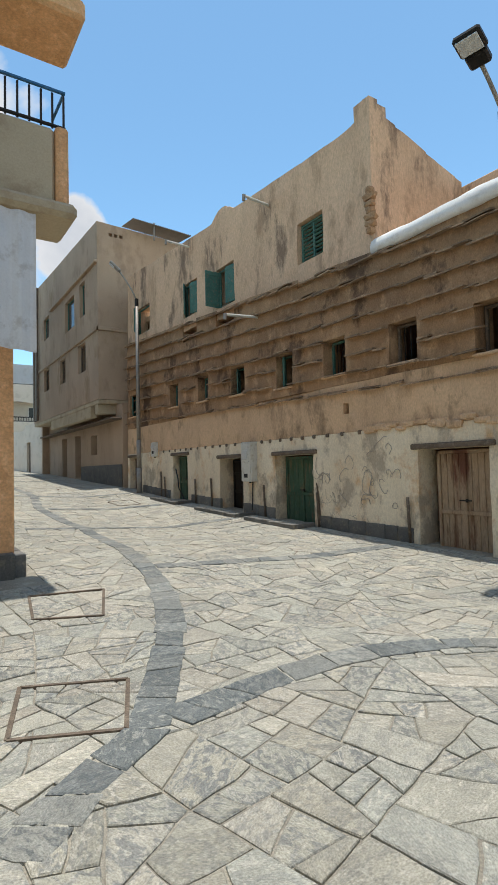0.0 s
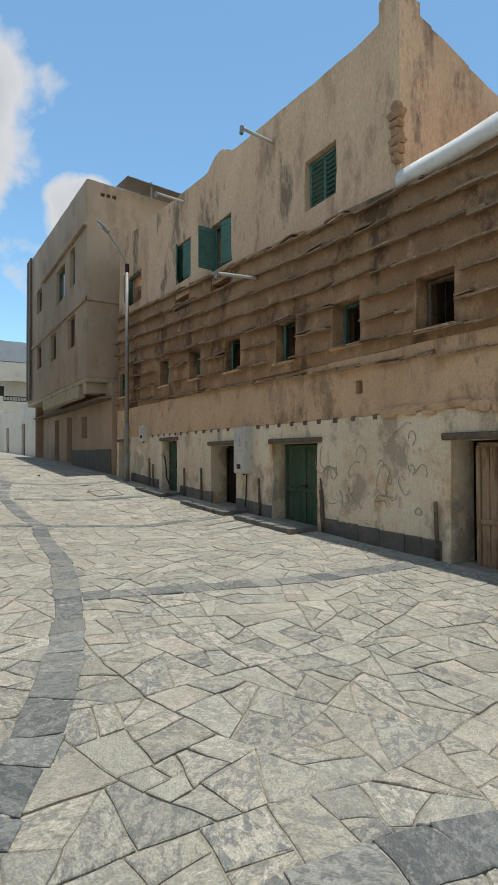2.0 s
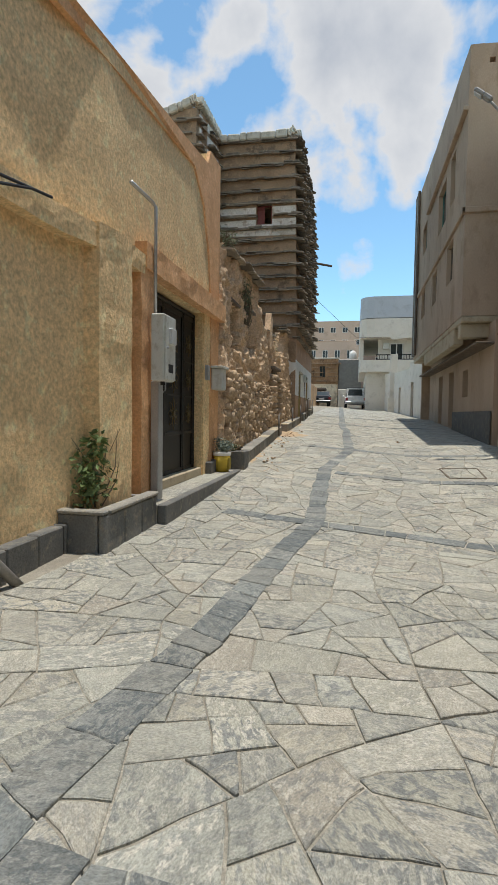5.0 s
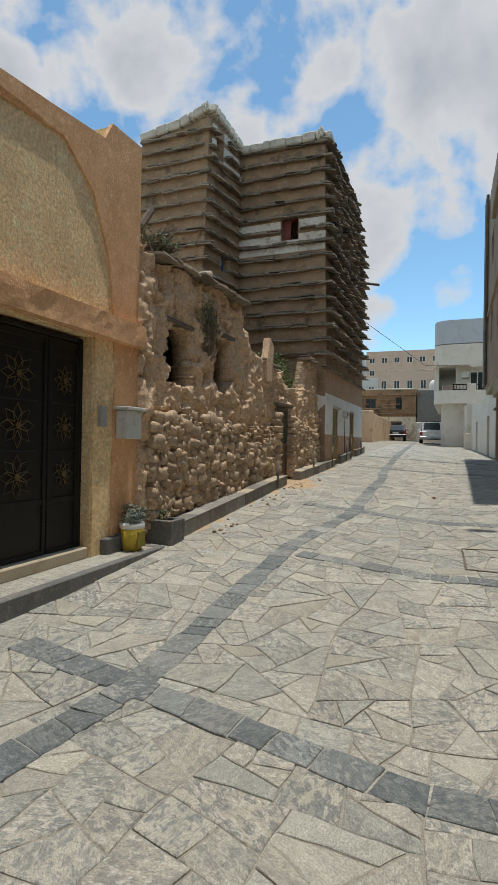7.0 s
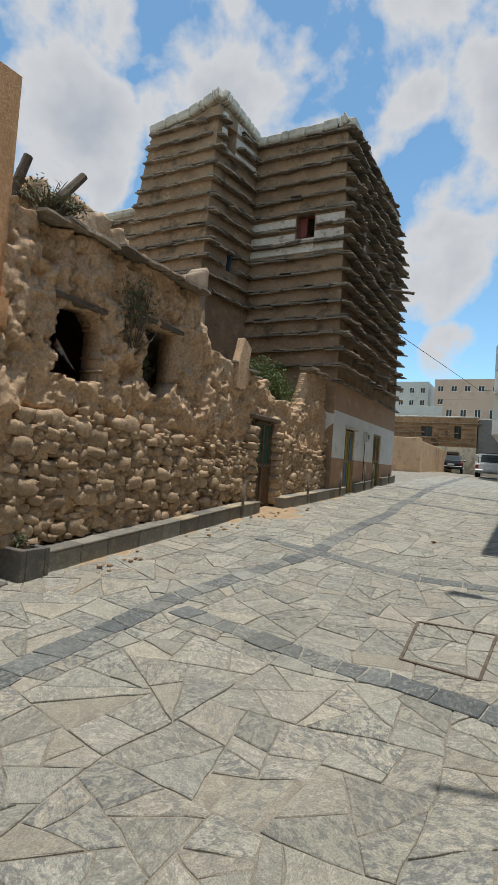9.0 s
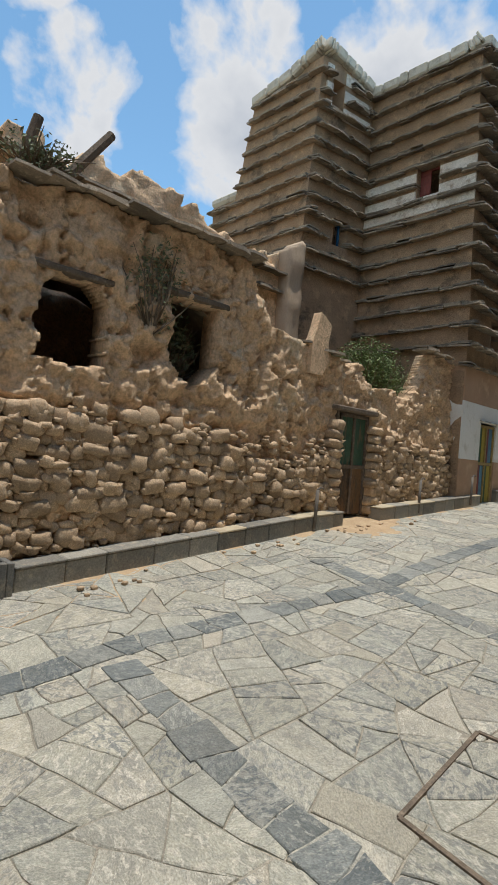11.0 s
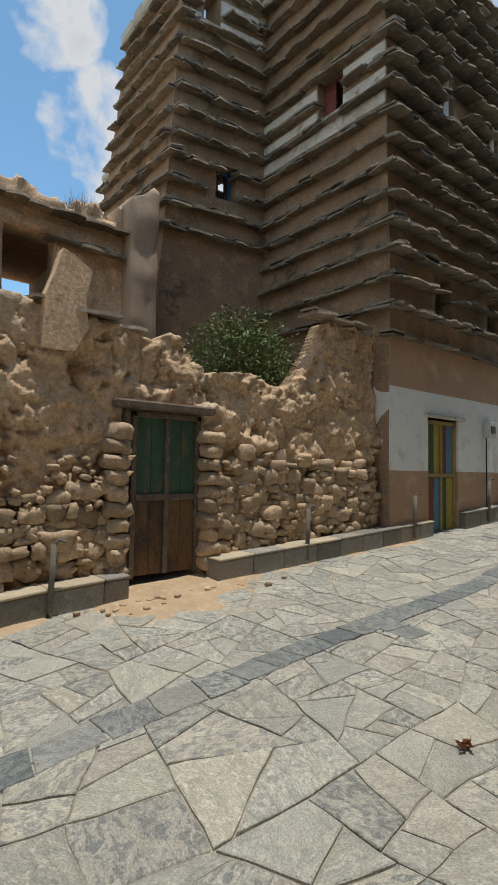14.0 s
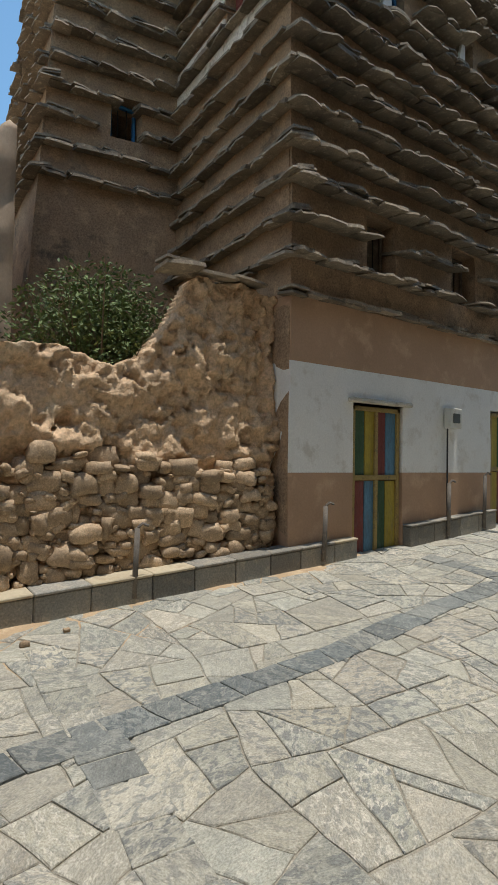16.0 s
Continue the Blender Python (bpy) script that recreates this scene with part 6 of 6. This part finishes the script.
# walls on the left beyond the tower
lw = thing("side_wall", "low plastered wall beyond the tower", "wall")
part("wall", Mesh().box(-6, .4, 46, 46.4, 1, 4.2, .03).box(.1, .4, 46.4, 61.5, 1, 4.0, .03).box(-6, -5.6, 32.3, 46, 1, 4, .03), M_PLASTER, lw)
# flats on the hill
for lab, x0, x1, y0, z0, z1, mat, cols, rows_ in (
        ("five-storey beige block of flats on the rise", -16.5, 9, 152, 6, 26.5, M_FAR1, 8, 5),
        ("pale green block of flats on the rise", -36, -19, 158, 6, 27, M_FAR2, 6, 5),
        ("low cream houses stepping up the rise", -18, -3, 112, 4, 14.5, M_FAR2, 6, 2),
        ("tan house among the rooftops", -6.5, 4, 100, 4, 14.2, M_FAR1, 5, 2),
        ("grey-tan house among the rooftops", 3.8, 13, 96, 4, 12.5, M_FAR1, 4, 2)):
    n = z1 - z0
    ws = []
    for j in range(rows_):
        for i in range(cols):
            w = (x1 - x0) / cols
            zz = z1 - 2.6 - j * 3.3
            ws.append((x0 + w * i + w * .25, x0 + w * i + w * .7, zz - .4, zz + 1.1))
    block("apartment_block", lab, x0, x1, y0, y0 + 12, z0, z1, mat, ws, fr=M_WHITE, group="far houses on the rise")
blue = tagged(part("stair_glazing", Mesh().box(5.2, 8.2, 151.7, 151.95, 10, 26.0, .05), M_PALE), "blue glazed stair strip on the block of flats", "glazing")
# far rise and houses that close the place behind the walk
hill = Mesh()
vs, fs = [], []
nx, ny = 40, 12
for j in range(ny + 1):
    for i in range(nx + 1):
        x, y = -400 + 20 * i, 80 + j * 45
        hgt = 2.4 + 9 * (1 - math.exp(-(y - 80) / 70)) + 2.5 * fbm(x, y, 0, .01)
        vs.append((x, y, hgt if 0 < j else 1.5))
for j in range(ny):
    for i in range(nx):
        a = j * (nx + 1) + i
        fs.append((a, a + 1, a + nx + 2, a + nx + 1))
tagged(part("hillside", hill.add(vs, fs), M_DUST, smooth=True), "bare tan hillside behind the town", "hill", kind="structure")
block("house_behind", "plain tan house behind the start of the walk", -14, -5, -14, 6, -1, 7, M_CONC)
block("house_behind", "plain tan house closing the square behind", -8, 12, -22, -12, -1, 7, M_CONC)


# ---------------------------------------------------------------- vehicles
def wheel(parent, x, y, r):
    t = part("tyre", Mesh().tube([(x - .1, y, r), (x - .06, y, r), (x + .06, y, r), (x + .1, y, r)], [r * .92, r, r, r * .92], 18), M_RUBBER, parent, smooth=True)
    part("rim", Mesh().tube([(x - .105, y, r), (x + .105, y, r)], r * .6, 12), M_STEEL, t)


def vehicle(name, label, at, rz, paint, pickup):
    v = thing(name, label, "car", "parked cars", at=at, rz=rz)
    W, Lh = 1.75, 4.9 if pickup else 4.5
    P = lambda u, h, d: (d, u, h)
    lo = .35
    side = [(0, lo), (0, .8), (.08, .95), (1.5, .98), (1.55, 1.0), (3.1, 1.0), (4.6, .92), (Lh, .75), (Lh, lo)] if pickup else [(0, lo), (0, .75), (.1, .95), (.9, 1.0), (3.2, .98), (4.3, .82), (Lh, .62), (Lh, lo)]
    part("car_body", Mesh().prism(side, -W / 2, W / 2, P), paint, v)
    cab = [(1.55, 1.0), (1.68, 1.72), (2.9, 1.75), (3.5, 1.02)] if pickup else [(.35, .98), (.95, 1.42), (2.5, 1.46), (3.3, .98)]
    cb_ = part("cab", Mesh().prism(cab, -W / 2 + .1, W / 2 - .1, P), paint, v)
    y = cab[0][0]
    k = (cab[1][0] - cab[0][0]) / (cab[1][1] - cab[0][1])
    part("rear_window", Mesh().add([(sx, cab[0][0] + k * (h - cab[0][1]) - off, h) for off in (.012, 0) for sx, h in ((-.62, cab[0][1] + .1), (.62, cab[0][1] + .1), (.56, cab[1][1] - .08), (-.56, cab[1][1] - .08))], [(0, 1, 2, 3), (4, 5, 6, 7), (0, 1, 5, 4), (1, 2, 6, 5), (2, 3, 7, 6), (3, 0, 4, 7)]), M_GLASS, cb_)
    if pickup:
        part("tailgate", Mesh().box(-W / 2 + .08, W / 2 - .08, -.03, .0, .5, .93, .01), paint, v)
        part("bed_rack", Mesh().tube([(-.75, 1.4, 1.0), (-.75, 1.4, 1.75), (.75, 1.4, 1.75), (.75, 1.4, 1.0)], .03, 8).tube([(-.75, 1.4, 1.4), (.75, 1.4, 1.4)], .02, 6), M_DARKMETAL, v)
    part("rear_bumper", Mesh().box(-W / 2 + .02, W / 2 - .02, -.12, .02, .38, .55, .03), M_STEEL if pickup else paint, v)
    part("number_plate", Mesh().box(-.25, .25, -.05, -.035 if pickup else -.005, .6, .74, .004), M_WHITE, v)
    for s in (-1, 1):
        x = s * (W / 2 - .13)
        part("tail_lamp", Mesh().box(x - .1, x + .1, -.035, .03, .62, .88, .01), M_TAIL, v)
        part("wing_mirror", Mesh().box(s * (W / 2 + .1) - .09, s * (W / 2 + .1) + .09, 3.2, 3.3, 1.0, 1.16, .03).box(s * W / 2 - .05, s * W / 2 + .05, 3.23, 3.27, 1.0, 1.06, .01), paint, v)
        for yy in (.95, Lh - .95):
            wheel(v, s * (W / 2 - .08), yy, .36 if pickup else .31)


vehicle("pickup_truck", "white pickup truck parked facing away", (4.1, 50.5, gz(4, 51)), 2, M_CARW, True)
vehicle("black_saloon", "dark saloon car with a loaded roof rack", (.9, 56.5, gz(1, 57)), 6, M_CARB, False)
rr = thing("roof_load", "bundle on the roof rack of the dark car", "luggage", at=(.75, 58.1, gz(1, 57) + 1.48))
part("bundle", Mesh().box(-.5, .5, -.6, .6, 0, .32, .08), M_TIMBER, rr)


# ---------------------------------------------------------------- overhead cables
for pts in (((1.9, 32, 7.2), (4, 42, 6.6), (6.2, 48, 7.4)),):
    cw = thing("overhead_cable", "thin black cable sagging across the street", "cable", "overhead cables")
    part("wire", Mesh().tube(pts, .012, 5), M_RUBBER, cw)
lc = thing("facade_cable", "black cables trailing down the long house wall", "cable")
part("wire", Mesh().tube([(7.72, 15.9, 1.3), (7.6, 15.5, 1.0), (7.55, 15.35, .7), (7.66, 15.2, .35)], .02, 6), M_RUBBER, lc)
part("wire", Mesh().tube([(7.74, 8.95, .9), (7.72, 8.88, .6), (7.73, 8.85, .1)], .022, 6), M_TIMBER, lc)
part("wire", Mesh().tube([(7.72, 11.4, .92), (7.7, 11.42, .2)], .014, 6), M_RUBBER, lc)
for y in (6.45, 8.86, 10.85, 13.5, 14.5, 16.7, 17.0):
    pp = thing("iron_stake", "short rusty pipe stub against the base of the long house", "pipe", "pipe stubs", at=(7.7, y, gz(7.7, y)))
    part("pipe", Mesh().tube([(0, 0, -.05), (rnd.uniform(-.02, .0), .02, rnd.uniform(.55, .85))], .028, 7), M_TIMBER, pp, smooth=True)


gf = thing("graffiti", "faded dark scribbles sprayed on the limewashed wall", "graffiti", kind="stuff")
r = random.Random(88)
for i in range(34):
    y0, z0 = r.uniform(6.75, 8.75), r.uniform(.25, 1.55)
    a, w = r.uniform(0, 6.3), r.uniform(.05, .14)
    pts = []
    for k in range(9):
        a += r.uniform(-.2, 1.1)
        y0, z0 = y0 + math.cos(a) * w * .5, z0 + math.sin(a) * w * .6
        pts.append((7.735, y0, z0))
    part("scribble", Mesh().tube(pts, .007, 4), M_SCRAWL, gf)
def sand_drift():
    """Thin sand blown over the paving along the foot of the ruin, thickest before its door."""
    xs, ys = steps(1.62, 3.3, .06), steps(15.2, 26.4, .08)
    vs = []
    for y in ys:
        for x in xs:
            door_ = math.exp(-((y - 21.3) / .75) ** 2)
            near_ = max(0, 1 - (x - 1.9) / (.3 + .75 * door_))
            vs.append((x, y, gz(x, y) - .012 + (.018 + .02 * door_) * near_ + .012 * fbm(x, y, 4, 2.2) * (x < 2.9)))
    n = len(xs)
    fs = [(j * n + i, j * n + i + 1, (j + 1) * n + i + 1, (j + 1) * n + i) for j in range(len(ys) - 1) for i in range(n - 1)]
    tagged(part("sand_drift", Mesh().add(vs, fs), M_SAND, smooth=True), "orange sand drifted along the foot of the ruin", "sand", kind="stuff")


sand_drift()
lf = thing("fallen_leaf", "curled brown leaf lying on the paving", "leaf", at=(5.27, 21.12, gz(5.27, 21.12) + .012))
part("blade", leaf_cloud(Mesh(), (0, 0, .015), (.04, .04, .008), 22, .028, 3), M_RUST, lf)
r = random.Random(61)
for y0, n in ((20.9, 16), (21.6, 10), (16.5, 8), (19, 8)):
    for i in range(n):
        y, x = y0 + r.gauss(0, .5), 2.05 + abs(r.gauss(0, .16))
        q = r.uniform(.02, .055)
        tagged(part("pebble", ROCK_DATA[r.randrange(9)], None, None, m=Matrix.Translation((x, y, gz(x, y) + q * .35)) @ Matrix.Diagonal((q, q * 1.3, q * .8, 1))), "loose tan stone fallen beside the ruin", "stone", "loose stones by the kerb")


# ---------------------------------------------------------------- paving
def sway(x, y, k):
    """How far a joint wanders from its straight line."""
    a, b = Vector((x * .9, y * .9, 3.7)), Vector((x * 6.5, y * 6.5, 8.1))
    return (k * noise.noise(a) + .018 * noise.noise(b), k * noise.noise(a + Vector((31, 7, 2))) + .018 * noise.noise(b + Vector((11, 5, 9))))


def crooked(poly, res=.11, wide=.09):
    """The outline with points added along its sides and shifted off the straight."""
    out = []
    for (x0, y0), (x1, y1) in zip(poly, poly[1:] + poly[:1]):
        n = max(1, round(math.dist((x0, y0), (x1, y1)) / res))
        for k in range(n):
            x, y = x0 + (x1 - x0) * k / n, y0 + (y1 - y0) * k / n
            dx, dy = sway(x, y, wide)
            out.append((x + dx, y + dy))
    return out


def flagstone(mesh, poly, lift, r):
    """One stone: top with a worn edge, standing on the bed."""
    cx, cy = sum(p[0] for p in poly) / len(poly), sum(p[1] for p in poly) / len(poly)
    n = len(poly)
    tx, ty = r.uniform(-.009, .009), r.uniform(-.009, .009)
    g0, gx, gy = gz(cx, cy), (gz(cx + .2, cy) - gz(cx - .2, cy)) / .4, (gz(cx, cy + .2) - gz(cx, cy - .2)) / .4

    def hgt(x, y):
        return g0 + lift + (gx + tx) * (x - cx) + (gy + ty) * (y - cy)
    ins = []
    for x, y in poly:
        d = math.hypot(x - cx, y - cy) or 1
        k = max(0, 1 - r.uniform(.005, .012) / d)
        ins.append((cx + (x - cx) * k, cy + (y - cy) * k))
    vs = [(x, y, hgt(x, y)) for x, y in ins] + [(x, y, hgt(x, y) - r.uniform(.003, .007)) for x, y in poly] + [(x, y, hgt(x, y) - .05) for x, y in poly]
    fs = [tuple(range(n))]
    for a in (0, n):
        fs += [(a + i, a + n + i, a + n + (i + 1) % n, a + (i + 1) % n) for i in range(n)]
    mesh.add(vs, fs)


def crazy_paving(x0, x1, y0, y1, r, big=1.0):
    """Slabs broken again and again along crooked lines, as (x, y, outline)."""
    todo, out = [], []
    n, k = max(1, round((x1 - x0) / 1.6)), max(1, round((y1 - y0) / 1.6))
    jit = {}
    for i in range(n + 1):
        for j in range(k + 1):
            e = .45
            jit[i, j] = (x0 + (x1 - x0) * i / n + (r.uniform(-e, e) if 0 < i < n else 0), y0 + (y1 - y0) * j / k + (r.uniform(-e, e) if 0 < j < k else 0))
    for i in range(n):
        for j in range(k):
            todo.append([jit[i, j], jit[i + 1, j], jit[i + 1, j + 1], jit[i, j + 1]])
    while todo:
        p = todo.pop()
        area = abs(sum(a[0] * b[1] - b[0] * a[1] for a, b in zip(p, p[1:] + p[:1]))) / 2
        cx, cy = sum(q[0] for q in p) / len(p), sum(q[1] for q in p) / len(p)
        if area < r.uniform(.06, .22) * big:
            g = r.uniform(.0035, .0075)
            q = p
            s = 1 if sum(a[0] * b[1] - b[0] * a[1] for a, b in zip(p, p[1:] + p[:1])) > 0 else -1
            for a, b in zip(p, p[1:] + p[:1]):
                d = math.dist(a, b)
                if d < 1e-4:
                    continue
                nx, ny = s * (b[1] - a[1]) / d, -s * (b[0] - a[0]) / d
                q = clip(q, nx, ny, nx * a[0] + ny * a[1] - g)
                if len(q) < 3:
                    break
            if len(q) > 2 and area > .012:
                out.append((cx, cy, q))
            continue
        far = max(((math.dist(a, b), a, b) for a, b in zip(p, p[1:] + p[:1])), key=lambda t: t[0])
        ang = math.atan2(far[2][1] - far[1][1], far[2][0] - far[1][0]) + r.gauss(0, .3)
        nx, ny = math.cos(ang), math.sin(ang)
        c = nx * cx + ny * cy + r.uniform(-.12, .12) * far[0]
        todo += [q for q in (clip(p, nx, ny, c), clip(p, -nx, -ny, -c)) if len(q) > 2]
    return out


MAIN = [(.6, 2.25), (.97, 2.6), (1.34, 2.85), (1.9, 3.8), (2.3, 4.6), (2.6, 5.45), (2.83, 6.35), (3.2, 8.4), (3.45, 10.9), (3.58, 11.9), (3.5, 14.5), (3.5, 16), (3.75, 17.5), (3.93, 18.7), (3.88, 20.1), (3.8, 22), (3.8, 24), (3.6, 25.8), (3.4, 32), (3.2, 40), (2.8, 52)]
SIDE = [(1.5, 2.9), (2.2, 3.0), (2.7, 3.02), (3.29, 2.97), (3.7, 2.9), (4.02, 2.75), (4.8, 2.3), (5.6, 1.6)]
CROSS = [[(3.0, 6.62), (5.0, 6.55), (7.2, 6.45)], [(2.4, 11.98), (3.5, 11.82), (5.2, 11.58), (7.2, 11.3)], [(3.7, 15.67), (5.8, 15.5), (7.2, 15.1)], [(2.9, 18.95), (3.9, 18.8), (5.0, 18.62), (7.2, 18.5)], [(2.5, 22.35), (4.5, 22.3), (7, 22.2)], [(2.4, 27), (6.8, 26.8)], [(2.4, 31), (6.8, 30.8)]]


def along(line, w, r):
    """Quadrangles side by side along a line."""
    acc = [0]
    for a, b in zip(line, line[1:]):
        acc.append(acc[-1] + math.dist(a, b))
    xs, ys = [p[0] for p in line], [p[1] for p in line]
    s = 0
    pt = lambda q: Vector((float(np.interp(q, acc, xs)), float(np.interp(q, acc, ys))))
    skew = r.uniform(-.04, .04)
    while s < acc[-1] - .15:
        l = r.uniform(.17, .4)
        e = min(s + l, acc[-1])
        s2 = r.uniform(-.04, .04)
        a, b = pt(s + .012), pt(e)
        d = (b - a).normalized()
        n = Vector((-d.y, d.x)) * (w / 2 + r.uniform(-.015, .015))
        yield [tuple(a - n - d * skew), tuple(b - n - d * s2), tuple(b + n + d * s2), tuple(a + n + d * skew)]
        s, skew = e, s2


def pave():
    bed = thing("paving", "irregular pale flagstone paving with dark slate bands", "paving", kind="structure")
    r = random.Random(17)
    stones = []
    for x0, x1, y0, y1, big in ((-5, 7.7, -6, 6.45, .62), (1.62, 7.7, 6.45, 12, .85), (1.62, 7.7, 12, 34, 1), (1.95, 7.2, 34, 46, 1.8)):
        stones += crazy_paving(x0, x1, y0, y1, r, big)
    near = [s for s in stones if (2.2 < s[0] < 4.6 and 4.2 < s[1] < 7.4) or (3.4 < s[0] < 5.6 and 11.8 < s[1] < 15.2) or (2.8 < s[0] < 5 and 18 < s[1] < 22.6)]
    near = near[:300]
    keep = {id(s) for s in near}
    far = Mesh()
    for s in stones:
        if id(s) in keep:
            m = Mesh()
            flagstone(m, crooked(s[2]), r.uniform(-.003, .005), r)
            part("flagstone", m, M_PAVE, bed)
        else:
            flagstone(far, crooked(s[2], .11 if s[1] < 26 else .4), r.uniform(-.003, .005), r)
    part("flagstones", far, M_PAVEJ, bed)["kind"] = "stuff"
    bands = []
    for line, w in ((MAIN, .25), (SIDE, .24), *[(c, .26) for c in CROSS]):
        bands += list(along(line, w, r))
    rest = Mesh()
    for i, q in enumerate(bands):
        if 21.9 < q[0][1] < 22.8 and abs(q[0][0] - 3.8) > .3:
            m = Mesh()
            flagstone(m, crooked(q, .12, .02), r.uniform(.006, .01), r)
            part("flagstone", m, M_PAVE, bed)
        elif i < 250 and q[0][1] < 27:
            m = Mesh()
            flagstone(m, crooked(q, .12, .02), r.uniform(.008, .013), r)
            part("slate_block", m, M_BAND, bed)
        else:
            flagstone(rest, crooked(q, .2, .02), r.uniform(.008, .013), r)
    part("slate_blocks", rest, M_BANDJ, bed)["kind"] = "stuff"


pave()
for cs in (((1.37, 6.04), (2.1, 5.89), (1.81, 5.01), (1.25, 5.23)), ((.9, 3.85), (1.51, 3.57), (1.26, 2.92), (.72, 3.17)), ((5.8, 16.92), (6.53, 16.87), (6.47, 15.78), (5.84, 15.92))):
    mh = thing("manhole_frame", "rectangular inspection cover edged with rusty steel", "manhole", "inspection covers")
    for a, b in zip(cs, cs[1:] + cs[:1]):
        d = Vector((b[0] - a[0], b[1] - a[1]))
        n = Vector((-d.y, d.x)).normalized() * .013
        vs = []
        for z in (-.03, .012):
            for p in (a, b):
                for s in (-1, 1):
                    x, y = p[0] + n.x * s, p[1] + n.y * s
                    vs.append((x, y, gz(x, y) + z))
        part("frame_bar", Mesh().add(vs, [(0, 1, 3, 2), (4, 6, 7, 5), (0, 2, 6, 4), (1, 5, 7, 3), (0, 4, 5, 1), (2, 3, 7, 6)]), M_TIMBER, mh)
